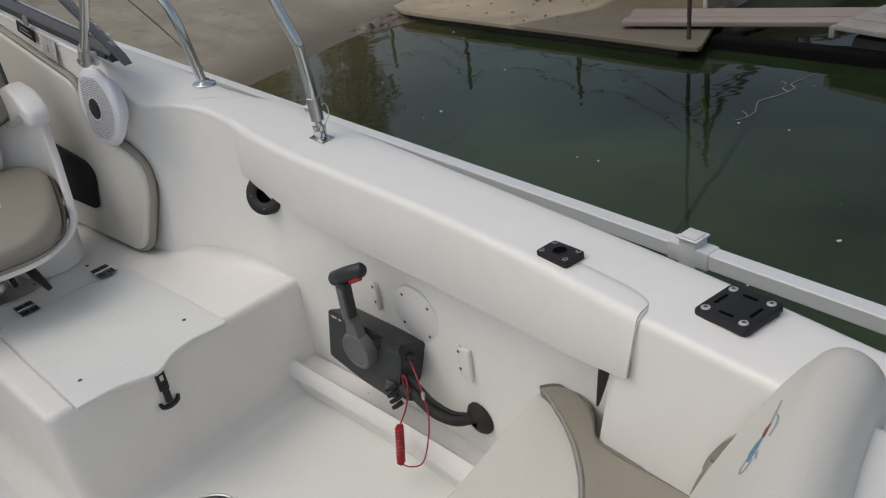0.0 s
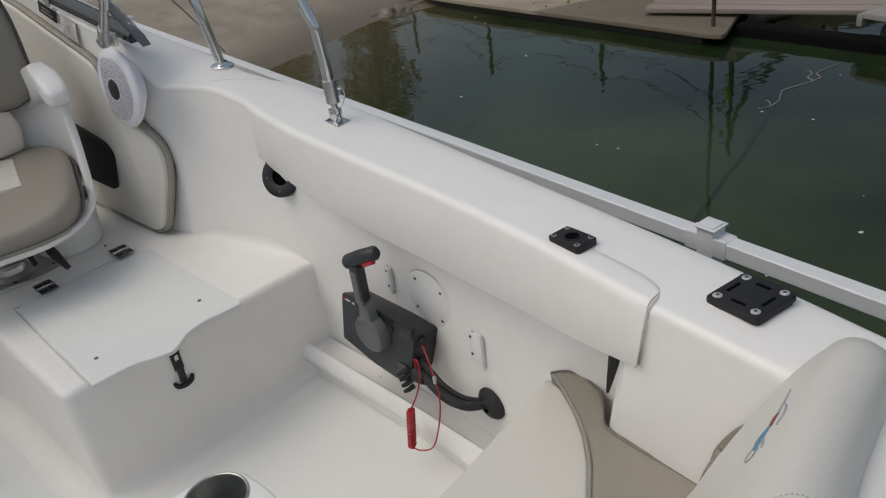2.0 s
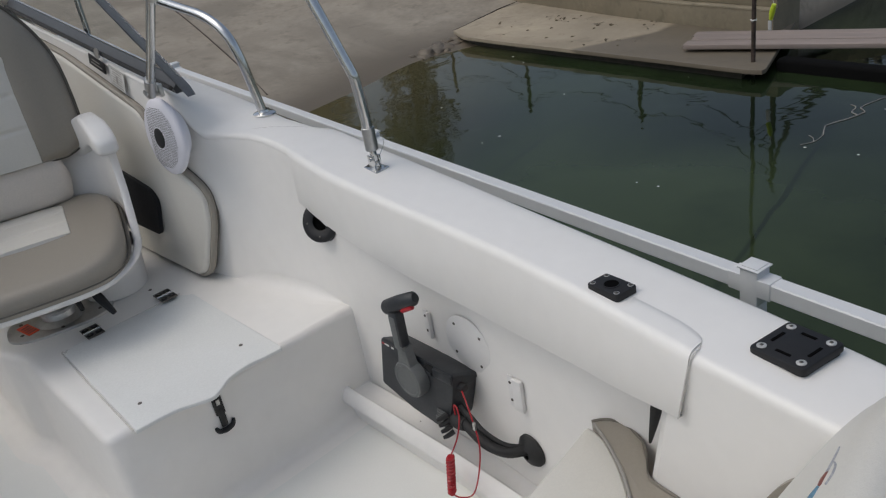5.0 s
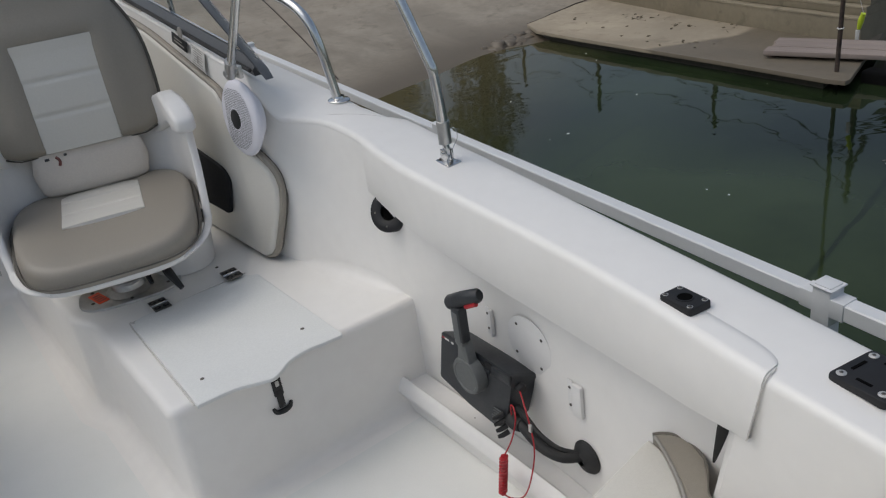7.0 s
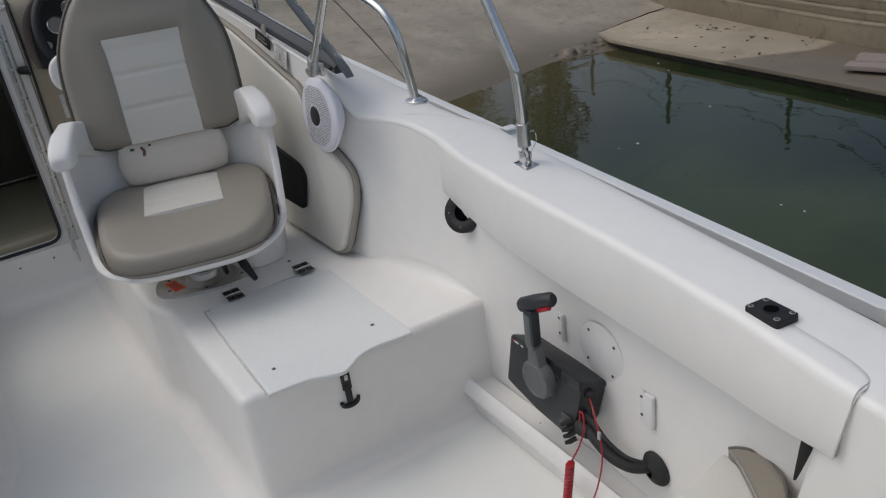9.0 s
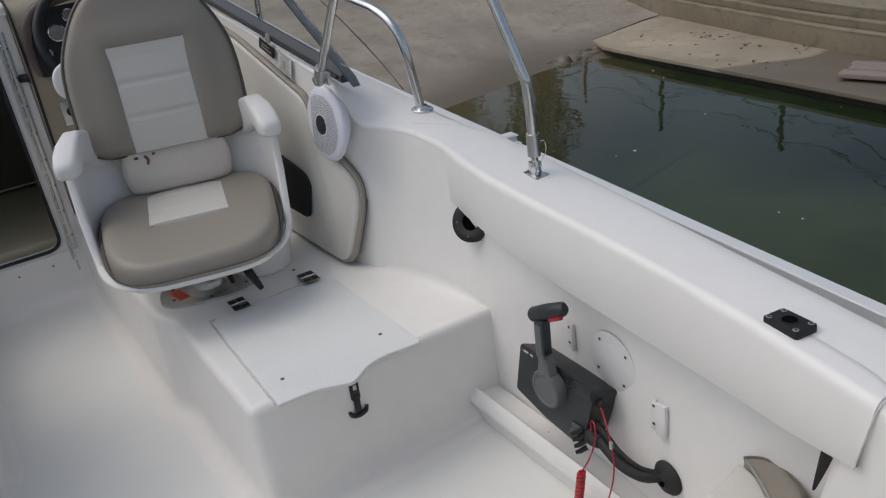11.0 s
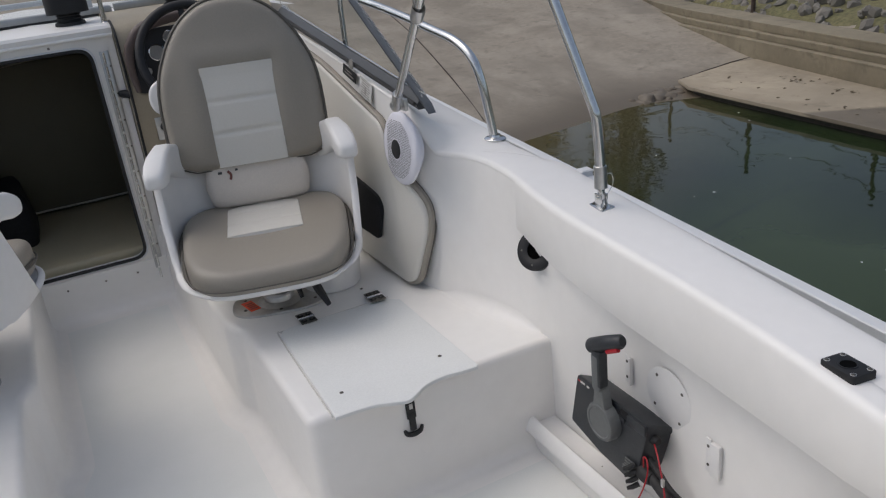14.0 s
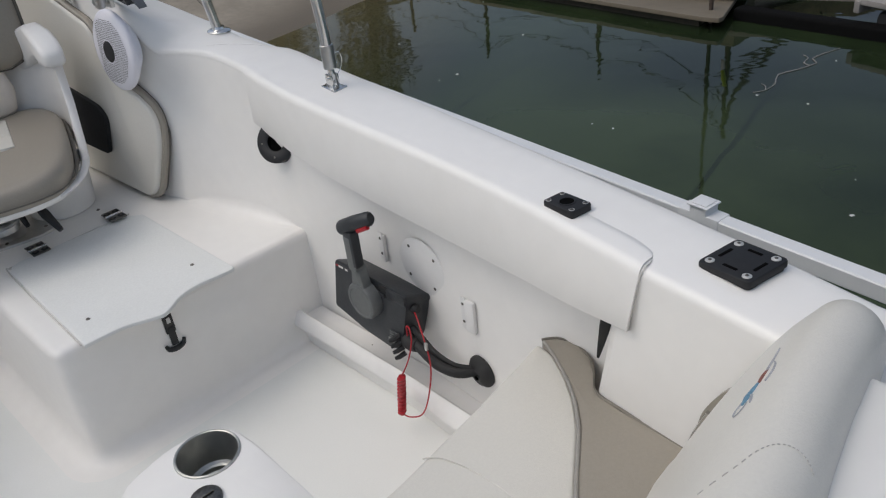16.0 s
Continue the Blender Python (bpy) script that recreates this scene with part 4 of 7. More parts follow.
part("conduit", tube([(0.985, 0.985, 0.236), (0.978, 0.945, 0.226), (0.974, 0.905, 0.212), (0.985, 0.862, 0.194), (1.012, 0.832, 0.184)], [0.008, 0.007, 0.006, 0.006, 0.006], 8, smooth=4), RUBBER, rc, "thin black cable")
part("grommet", lathe([(0.037, 0.0), (0.037, 0.005), (0.030, 0.013), (0.016, 0.017), (0.011, 0.022)], 28, axis_pose((1.022, 0.818, 0.178), (-1, 0.1, 0))), RUBBER, rc, "black rubber grommet")
part("lanyard", tube([(0.988, 0.978, 0.290), (0.962, 0.930, 0.275), (0.945, 0.893, 0.21), (0.925, 0.885, 0.15), (0.915, 0.905, 0.085), (0.910, 0.945, 0.055), (0.908, 0.972, 0.052)], 0.0017, 8, smooth=6), RED, rc, "red stop-switch lanyard")
part("lanyard", tube([(0.912, 0.955, 0.165), (0.93, 0.945, 0.205), (0.945, 0.945, 0.245), (0.952, 0.955, 0.268), (0.958, 0.972, 0.262), (0.960, 0.975, 0.235)], 0.0017, 8, smooth=6), RED, rc, "red lanyard end")
coil = [(0.9085 + 0.0022 * s / 132 + 0.0062 * math.cos(2 * math.pi * s / 12), 0.972 - 0.017 * s / 132 + 0.0062 * math.sin(2 * math.pi * s / 12), 0.052 + 0.112 * s / 132) for s in range(12 * 11 + 1)]
part("coil", merge(tube(coil, 0.0042, 6), tube([(0.9085, 0.972, 0.05), (0.9107, 0.955, 0.166)], 0.0065, 8)), RED, rc, "red coiled cord")
part("clip", box((0.006, 0.008, 0.02), (0.950, 0.905, 0.245), 0.002), ALU, rc, "metal clip")

# round inspection plate and brackets on the side
ip = thing("inspection_plate", "round white plastic inspection plate screwed to the side", "inspection plate", axis_pose((side_x(0.985, 0.365) - 0.0005, 0.985, 0.367), (-1, 0.02, -0.03), (0, 0, 1)))
disc = part("disc", lathe([(0.069, 0.0), (0.069, 0.0025), (0.066, 0.004), (0, 0.004)], 40), PLASTIC_WHITE, ip)
for a in (38, 128, 218, 308):
    screw(disc, (0.054 * math.cos(radians(a)), 0.054 * math.sin(radians(a)), 0.004), scale=0.75)


def bracket(y, z, h, w):
    t = thing("rod_clip", "small white plastic bracket screwed to the side", "bracket", axis_pose((side_x(y, z) - 0.001, y, z), (-1, 0, 0), (0, 1, 0)), group="rod clips")
    part("base", box((0.014, h, 0.0035), (0.010 + w / 2, 0, 0.00175), 0.0015), PLASTIC_WHITE, t)
    part("hook", box((w, h, 0.011), (0.0, 0, 0.0055), 0.004), PLASTIC_WHITE, t)
    for s in (-1, 1):
        screw(t, (0.010 + w / 2, s * h * 0.28, 0.0036), scale=0.7)


bracket(0.834, 0.312, 0.078, 0.026)
bracket(1.108, 0.370, 0.070, 0.008)

# shelf moulding on the floor along the side
sh = thing("floor_moulding", "white plastic tray moulding along the foot of the side", "moulding")
prof = [(0.972, 0.0008), (0.968, 0.054), (0.956, 0.058), (0.949, 0.062), (0.947, 0.067), (0.949, 0.076), (0.954, 0.087), (0.961, 0.099), (0.968, 0.102), (0.975, 0.098), (0.980, 0.085), (0.986, 0.080), (1.036, 0.078), (1.038, 0.001)]
rows = []
for y in (0.62, 0.70, 0.80, 0.9, 1.0, 1.1, 1.2, 1.3, 1.40, 1.432, 1.440):
    dx = -0.028 * max(0, (1.0 - y)) / 0.2 * 0.6
    e = 0.004 if y > 1.435 else 0
    rows.append([(x + dx * (1.0 if z < 0.09 else 0.4), y, max(z - e, 0.001)) for x, z in prof])
tray = part("tray", loft(rows, closed_rows=True, cap=True), PLASTIC_WHITE, sh, angle=50)
for x, y in ((0.997, 1.412), (1.008, 1.185), (0.975, 0.83)):
    screw(tray, (x, y, 0.0775), scale=0.8)

# black flange under the cover
fl = thing("rod_butt_holder", "black plastic round flange set into the side under the cover", "rod holder", axis_pose((1.030, 1.457, 0.545), (-0.823, -0.378, 0.424), (0, 0, 1)))
part("flange", lathe([(0.048, -0.055), (0.051, -0.004), (0.051, 0.001), (0.048, 0.003), (0.026, 0.003), (0.022, 0.0)], 40), BLACK, fl)
# black dish painted as the shade inside the socket
part("socket", lathe([(0.0225, 0.001), (0.020, -0.006), (0, -0.007)], 24), HOLE_SHADE, fl, "shallow black dish for the socket's shaded mouth")
for a in (100, 180, 260):
    screw(fl, (0.037 * math.cos(radians(a)), 0.037 * math.sin(radians(a)), 0.003), scale=0.5)

# strap under the cover's end
stp = thing("strap", "black webbing strap hanging under the side deck", "strap")
part("webbing", tube([(0.932, 0.436, 0.56), (0.932, 0.441, 0.52), (0.932, 0.448, 0.485), (0.932, 0.455, 0.452)], [0.009, 0.009, 0.006, 0.002], 8, flat=0.4, smooth=3), RUBBER, stp)

# ---- deck plates ----
rh = thing("rod_holder", "black plastic rod holder socket plate on the side deck", "rod holder", pose(0.986, 0.550, inner_z(0.548) + 0.0065, -2.3, 0, -8))
ro = rounded([(-0.0215, -0.033), (0.0215, -0.033), (0.0215, 0.033), (-0.0215, 0.033)], 0.006)
rp = part("plate", slab(ro, -0.006, 0.006, 0.002), BLACK, rh)
part("collar", lathe([(0.0140, 0.006), (0.0138, 0.0072), (0.0118, 0.0072), (0.0114, 0.0062)], 24), BLACK, rh)
# solid black disc in place of a shaded hole
part("socket", lathe([(0.0116, 0.0064), (0, 0.0062)], 20), HOLE_SHADE, rh, "flat black disc for the socket's shaded mouth")
for x in (-0.0148, 0.0148):
    for y in (-0.0255, 0.0255):
        part("washer", lathe([(0.0045, 0.0058), (0.0045, 0.0066), (0, 0.0068)], 14, pose(x, y, 0)), WASHER, rp)
        screw(rp, (x, y, 0.006), scale=0.75)

sp2 = thing("mount_plate", "square black plastic mounting plate with four steel screws", "mounting plate", pose(1.002, 0.266, inner_z(0.265) + 0.008, -2.3, 0, -10))
so = rounded([(-0.0425, -0.0425), (0.0425, -0.0425), (0.0425, 0.0425), (-0.0425, 0.0425)], 0.009)
part("gasket", slab(rounded([(-0.040, -0.040), (0.040, -0.040), (0.040, 0.040), (-0.040, 0.040)], 0.010), -0.012, -0.004, 0.001), RUBBER, sp2)
mp_ = part("plate", slab(so, -0.004, 0.006, 0.003), BLACK, sp2)
for x in (-0.030, 0.030):
    for y in (-0.030, 0.030):
        part("washer", lathe([(0.0066, 0.006), (0.0066, 0.0070), (0.0050, 0.0078), (0, 0.0078)], 16, pose(x, y, 0)), WASHER, mp_)
        screw(mp_, (x, y, 0.0075), scale=0.55)
# black strips laid on the plate for the shade in its slots
for x, y, a, b in ((0, 0.028, 0.026, 0.0045), (0, -0.028, 0.026, 0.0045), (0.026, 0, 0.0045, 0.022), (-0.026, 0, 0.0045, 0.022)):
    part("slot_shade", box((a, b, 0.001), (x, y, 0.0063), 0), HOLE_SHADE, mp_)


# ---- rails, canopy frame and windscreen ----
gr = thing("grab_rail", "polished steel grab rail bent down to the side deck", "rail")
part("tube", tube([(1.154, 1.834, 0.715), (1.147, 1.842, 0.80), (1.139, 1.856, 0.89), (1.131, 1.884, 0.950), (1.121, 1.952, 0.990), (1.110, 2.08, 1.015), (1.08, 2.40, 1.068), (0.98, 3.1, 1.17), (0.80, 3.9, 1.24)], 0.0125, 14, smooth=6), CHROME, gr)
part("base_flange", lathe([(0.031, 0.0), (0.031, 0.003), (0.027, 0.006), (0.017, 0.008), (0.015, 0.014), (0.0125, 0.014)], 28, pose(1.155, 1.833, deck_at(1.155, 1.833)[2] - 0.001, 2, 3, 0)), CHROME, gr, "round steel flange")
part("post", tube([(0.995, 2.50, 0.86), (0.995, 2.485, 1.10), (0.99, 2.48, 1.5)], 0.0085, 12), CHROME, gr, "thin steel stay")

cf = thing("canopy_bow", "polished aluminium canopy bow hinged on the side deck", "canopy frame")
zf = inner_z(1.262)
part("tube", tube([(1.088, 1.262, zf + 0.055), (1.086, 1.260, zf + 0.12), (1.0825, 1.2615, 0.895), (1.0805, 1.267, 0.918), (1.0775, 1.279, 0.947), (1.0685, 1.312, 1.027), (1.052, 1.375, 1.175), (1.02, 1.49, 1.45), (0.95, 1.60, 1.75)], 0.0115, 14, smooth=5), CHROME, cf)
part("end_socket", lathe([(0.0145, 0.0), (0.0145, 0.05), (0.0118, 0.052)], 18, pose(1.088, 1.262, zf + 0.046)), ALU, cf)
part("deck_hinge", merge(box((0.030, 0.052, 0.004), (1.088, 1.262, zf + 0.003), 0.002), box((0.004, 0.022, 0.03), (1.080, 1.262, zf + 0.018), 0.001), box((0.004, 0.022, 0.03), (1.096, 1.262, zf + 0.018), 0.001), box((0.010, 0.016, 0.032), (1.088, 1.262, zf + 0.034), 0.002)), CHROME, cf, "steel deck hinge")
part("base", slab(rounded([(1.066, 1.232), (1.108, 1.236), (1.104, 1.296), (1.074, 1.294)], 0.006), zf + 0.0005, zf + 0.004, 0.001), CHROME, cf, "steel base plate")
for x_, y_ in ((1.078, 1.240), (1.098, 1.242), (1.089, 1.288)):
    screw(cf, (x_, y_, zf + 0.004), scale=0.7)
part("hinge_pin", tube([(1.073, 1.262, zf + 0.025), (1.103, 1.262, zf + 0.025)], 0.004, 10), CHROME, cf)
part("pin_wire", tube([(1.103, 1.262, zf + 0.025), (1.118, 1.258, zf + 0.05), (1.112, 1.256, zf + 0.075), (1.095, 1.262, zf + 0.07)], 0.0009, 6, smooth=5), CHROME, cf, "thin retaining wire")

cs = thing("canopy_strut", "polished aluminium canopy strut pinned to the cockpit side", "canopy frame")
part("tube", tube([(0.893, 1.885, 0.872), (0.888, 1.83, 0.925), (0.862, 1.615, 1.132), (0.80, 1.25, 1.47)], 0.0105, 12), CHROME, cs)
part("foot_hinge", merge(box((0.012, 0.034, 0.034), (0.918, 1.895, 0.862), 0.003), tube([(0.925, 1.893, 0.866), (0.878, 1.888, 0.866)], 0.008, 10), tube([(0.896, 1.90, 0.855), (0.890, 1.86, 0.90)], 0.014, 12)), ALU, cs, "jaw fitting")
part("jaw_slide", merge(lathe([(0.015, -0.02), (0.016, -0.016), (0.016, 0.016), (0.015, 0.02)], 16, axis_pose((0.863, 1.62, 1.125), (-0.085, -0.70, 0.68))), box((0.02, 0.03, 0.02), (0.875, 1.635, 1.150), 0.005), tube([(0.88, 1.64, 1.155), (0.895, 1.68, 1.19)], 0.008, 8)), ALU, cs, "clamp-on jaw slide")

GLASS = bpy.data.materials.new("clear_glass")
GLASS.use_nodes = True
gb = GLASS.node_tree.nodes["Principled BSDF"]
gb.inputs["Transmission Weight"].default_value, gb.inputs["Roughness"].default_value, gb.inputs["IOR"].default_value = 1.0, 0.02, 1.08
gb.inputs["Base Color"].default_value = (0.93, 0.95, 0.95, 1)

ws = thing("windscreen", "grey-framed side windscreen of clear glass on the deck's edge", "windscreen")
A, B, C = Vector((0.972, 1.880, 0.848)), Vector((0.955, 3.05, 1.022)), Vector((0.962, 2.30, 1.115))


def bar(points, w, h, parent, name, mat, label=""):
    return part(name, tube(points, w, 4, flat=h / w), mat, parent, label, 30)


part("sill", loft([[(p.x + a, p.y, p.z + b) for a, b in ((-0.014, -0.012), (-0.018, 0.002), (-0.010, 0.012), (0.002, 0.024), (0.010, 0.022), (0.014, -0.012))] for p in (A + Vector((0.004, 0.020, 0.0)), A.lerp(B, 0.33), A.lerp(B, 0.66), B)], closed_rows=True, cap=True), SILLGREY, ws, "dark grey aluminium sill", 30)
part("gasket", tube([tuple(A.lerp(B, f) + Vector((-0.019, 0, 0.002))) for f in (0.02, 0.3, 0.6, 1)], 0.006, 6), RUBBER, ws, "black gasket")
part("aft_post", loft([[(p.x + a, p.y + b, p.z + c) for a, b, c in ((-0.011, -0.010, -0.012), (0.011, -0.010, -0.012), (0.012, 0.012, 0.010), (-0.012, 0.012, 0.010))] for p in (A + Vector((0.006, -0.022, -0.004)), A.lerp(C, 0.5) + Vector((0.004, 0, 0)), C, C + (C - A) * 0.9)], closed_rows=True, cap=True), FRAMEGREY, ws, "grey slanting post", 30)
pane_bm = bmesh.new()
q = [A + Vector((0.004, 0.0, 0.03)), B + Vector((0.004, 0, 0.03)), B + Vector((-0.02, 0.25, 0.42)), C + (C - A) * 0.85 + Vector((0.0, 0.01, 0))]
vs = [pane_bm.verts.new(p) for p in q] + [pane_bm.verts.new(p + Vector((0.005, 0, 0))) for p in q]
for f in ((0, 1, 2, 3), (7, 6, 5, 4), (0, 4, 5, 1), (1, 5, 6, 2), (2, 6, 7, 3), (3, 7, 4, 0)):
    pane_bm.faces.new([vs[i] for i in f])
pane = part("pane", pane_bm, GLASS, ws, "clear glass pane")
pane.visible_shadow = False


# ---- cuddy bulkhead, door opening and dash ----
YB = 3.12  # bulkhead plane


def bulkhead():
    """White bulkhead with a rounded door opening through it."""
    hole = rounded([(-0.46, 0.190), (0.268, 0.190), (0.258, 1.000), (-0.46, 1.000)], 0.055, 6)
    outer = []
    x0, x1, z0, z1 = -0.80, 0.345, -0.02, 1.062
    cx, cz = -0.1, 0.57
    for x, z in hole:
        d = Vector((x - cx, z - cz))
        f = min(abs((x1 if d.x > 0 else x0) - cx) / max(abs(d.x), 1e-6), abs((z1 if d.y > 0 else z0) - cz) / max(abs(d.y), 1e-6))
        outer.append((cx + d.x * f, cz + d.y * f))
    for cnr in ((x0, z0), (x1, z0), (x1, z1), (x0, z1)):
        k = min(range(len(outer)), key=lambda i: (outer[i][0] - cnr[0]) ** 2 + (outer[i][1] - cnr[1]) ** 2)
        outer[k] = cnr
    rows = [[(x, YB, z) for x, z in outer], [(x, YB, z) for x, z in hole], [(x, YB + 0.035, z) for x, z in hole], [(x, YB + 0.035, z) for x, z in outer]]
    rows.append(rows[0])
    return loft(rows, closed_rows=True), hole


bb, hole = bulkhead()
structure("bulkhead", bb, GEL, "white fibreglass cabin bulkhead with a rounded door opening", "bulkhead")
tagged(part("door_trim", tube([(x, YB - 0.002, z) for x, z in hole], 0.007, 8, closed=True), RUBBER), "black rubber trim round the cabin opening", "trim", kind="structure")
tagged(part("door_trim", tube([(-0.1 + (x + 0.1) * 1.018, YB - 0.001, 0.57 + (z - 0.57) * 1.018) for x, z in hole], 0.005, 8, closed=True), RAILW), "white plastic trim round the cabin opening", "trim", kind="structure")
sill_rows = []
for y, z in ((YB - 0.002, 0.176), (YB - 0.006, 0.172), (YB - 0.008, 0.12), (YB - 0.010, 0.055), (YB - 0.016, 0.030), (YB - 0.030, 0.012), (YB - 0.052, 0.003), (YB - 0.085, 0.0006)):
    sill_rows.append([(-0.80, y, z), (-0.2, y, z), (0.345, y, z)])
structure("door_sill", loft(sill_rows), GEL, "white fibreglass cove below the cabin opening", "sill")
for x in (-0.045, 0.095, 0.215):
    s_ = tagged(new("screw", SCREW_MESH), "small steel screw in the bulkhead", "screw", "bulkhead screws")
    s_.matrix_basis = axis_pose((x, YB - 0.0085, 0.135), (0, -1, 0), (1, 0, 0)) @ Matrix.Scale(0.8, 4)
for x, z in ((0.128, 1.022), (-0.157, 1.022)):
    s_ = tagged(new("screw", SCREW_MESH), "small steel screw in the bulkhead", "screw", "bulkhead screws")
    s_.matrix_basis = axis_pose((x, YB - 0.0002, z), (0, -1, 0), (1, 0, 0)) @ Matrix.Scale(0.9, 4)

ph = thing("piano_hinge", "long steel piano hinge beside the cabin opening", "hinge")
part("leaf", box((0.017, 0.003, 0.90), (0.310, YB - 0.003, 0.535), 0.001), ALU, ph)
part("leaf", box((0.009, 0.003, 0.90), (0.290, YB - 0.006, 0.535), 0.001), ALU, ph)
for k in range(18):
    part("knuckle", lathe([(0.0, 0), (0.0046, 0), (0.0046, 0.040), (0, 0.040)], 10, pose(0.298, YB - 0.007, 0.09 + 0.05 * k)), CHROME, ph)
for k in range(9):
    screw(ph, (0.313, YB - 0.0045, 0.13 + 0.1 * k), (0, -1, 0), 0.7)
hk = thing("door_hook", "black rubber door holder on the bulkhead", "door holder")
part("arm", tube([(0.325, YB - 0.004, 0.825), (0.345, YB - 0.03, 0.825), (0.375, YB - 0.045, 0.812), (0.388, YB - 0.045, 0.80)], [0.014, 0.015, 0.018, 0.012], 10, smooth=3), BLACK, hk)

# cabin inside
CABIN_SEC = ((-0.85, 0.0), (-0.95, 0.5), (-0.85, 0.95), (0.2, 1.03), (0.95, 0.95), (1.0, 0.5), (0.9, 0.0), (0.0, -0.1))
structure("cabin_shell", loft([[(0.1 + (x - 0.1) * k, y, z * 0.97) for x, z in CABIN_SEC] for y, k in ((YB + 0.036, 0.86), (3.6, 0.84), (4.4, 0.66), (5.2, 0.34))] + [[(0.1, 5.3, 0.5)] * 8], closed_rows=True), CABIN, "dark brown carpeted cabin lining", "cabin")
bow = []
for y, k, lift in ((3.10, 1.0, 0.0), (3.6, 0.965, 0.01), (4.1, 0.88, 0.02), (4.6, 0.76, 0.03), (5.1, 0.58, 0.045), (5.5, 0.36, 0.055), (5.80, 0.06, 0.06)):
    half = [(0.90, 1.045 - 0.14 * max(y - 4.6, 0)), (0.93, 0.90 + lift), (1.00, 0.74 + lift), (1.01, 0.70 + lift), (0.98, 0.30 + lift), (0.78, -0.25), (0.0, -0.60)]
    bow.append([(MID + x * k, y, z) for x, z in half] + [(MID - x * k, y, z) for x, z in half[-2::-1]])
structure("hull_bow", loft(bow), GEL, "white fibreglass bow of the hull", "hull")
structure("cabin_floor", box((1.6, 0.10, 0.02), (0.0, 3.205, 0.12), 0.004), BERTH, "tan vinyl cabin floor", "floor")
bt = thing("berth_cushion", "tan vinyl berth cushion in the dark cabin", "cushion")
part("cushion", pillow(rounded([(-0.84, 3.22), (0.86, 3.22), (0.86, 4.03), (-0.84, 4.03)], 0.05), 0.13, 0.015, 0.03, Matrix.Translation((0, 0, 0.07))), BERTH, bt)
part("seam", tube([(-0.8, 3.985, 0.216), (0.0, 3.985, 0.218), (0.8, 3.985, 0.216)], 0.005, 6), CREAM, bt, "pale seam")
part("back_pad", box((1.5, 0.10, 0.70), (0.05, 4.037, 0.55), 0.03), BACKPAD, bt, "brown back pad")
bg = thing("bag", "soft black cloth bag lying on the berth", "bag")
bag = pillow(rounded([(-0.55, 3.50), (-0.10, 3.50), (-0.10, 3.82), (-0.55, 3.82)], 0.06), 0.24, 0.03, 0.06, Matrix.Translation((0, 0, 0.212)))
for v in bag.verts:
    v.co += Vector((0.02, 0.015, 0.02)) * noise.noise(v.co * 9)
part("body", bag, CLOTH, bg)

# console and dash
cons = thing("helm_console", "tan moulded helm console with a gauge panel", "console")
rows = []
for x in (0.348, 0.36, 0.45, 0.60, 0.75, 0.87, 0.93):
    up = 0.012 * math.sin(math.pi * (x - 0.345) / 0.6)
    rows.append([(x, y, z) for y, z in ((3.16, 0.02), (3.06, 0.30), (3.03, 0.70), (3.02, 0.80), (3.05, 1.02 + up), (3.08, 1.062 + up), (3.14, 1.082 + up), (3.45, 1.09), (3.55, 1.07), (3.55, 0.02))])
part("moulding", loft(rows, closed_rows=True, cap=True), DASH, cons, angle=40)
part("edge_trim", tube([(0.349, 3.155, 0.05), (0.349, 3.058, 0.30), (0.349, 3.028, 0.70), (0.349, 3.018, 0.80), (0.349, 3.048, 1.02), (0.349, 3.08, 1.062), (0.349, 3.14, 1.082)], 0.005, 6, smooth=3), RUBBER, cons, "dark edge trim")
gp = part("gauge_panel", slab(rounded([(-0.21, -0.10), (0.21, -0.10), (0.21, 0.07), (0.12, 0.12), (-0.12, 0.12), (-0.21, 0.07)], 0.04), 0.0, 0.012, 0.004, m=Matrix.Translation((0.575, 3.031, 0.925)) @ Matrix(((1, 0, 0, 0), (0, 0.13, -0.99, 0), (0, 0.99, 0.13, 0), (0, 0, 0, 1)))), BLACK, cons, "black gauge panel")
for gx, gz, r in ((-0.105, 0.035, 0.029), (0.0, 0.065, 0.034), (0.105, 0.035, 0.034), (-0.045, -0.015, 0.024), (0.045, -0.015, 0.024), (-0.052, 0.082, 0.022), (-0.150, -0.025, 0.016)):
    M_ = Matrix.Translation((0.575, 3.031, 0.925)) @ Matrix(((1, 0, 0, 0), (0, 0.13, -0.99, 0), (0, 0.99, 0.13, 0), (0, 0, 0, 1))) @ pose(gx, gz, 0.012)
    ga = part("gauge", lathe([(r, 0), (r, 0.008), (r * 0.9, 0.010), (r * 0.86, 0.006), (0, 0.006)], 24, M_), CHROME, gp, "round gauge with a steel bezel")
    part("face", lathe([(r * 0.84, 0.0075), (0, 0.0075)], 24, M_), GREYPIPE, ga, "grey gauge face")
M_ = Matrix.Translation((0.575, 3.031, 0.925)) @ Matrix(((1, 0, 0, 0), (0, 0.13, -0.99, 0), (0, 0.99, 0.13, 0), (0, 0, 0, 1)))
part("hood", tube([tuple(M_ @ Vector((x, y, z))) for x, y, z in ((-0.196, -0.09, 0.004), (-0.204, -0.03, 0.012), (-0.203, 0.03, 0.022), (-0.185, 0.082, 0.032), (-0.13, 0.128, 0.040), (0.0, 0.148, 0.044), (0.14, 0.132, 0.042), (0.205, 0.088, 0.036), (0.23, 0.0, 0.02))], [0.010, 0.013, 0.016, 0.018, 0.019, 0.019, 0.019, 0.018, 0.014], 10, smooth=4), HOOD, cons, "brown padded hood round the gauges")
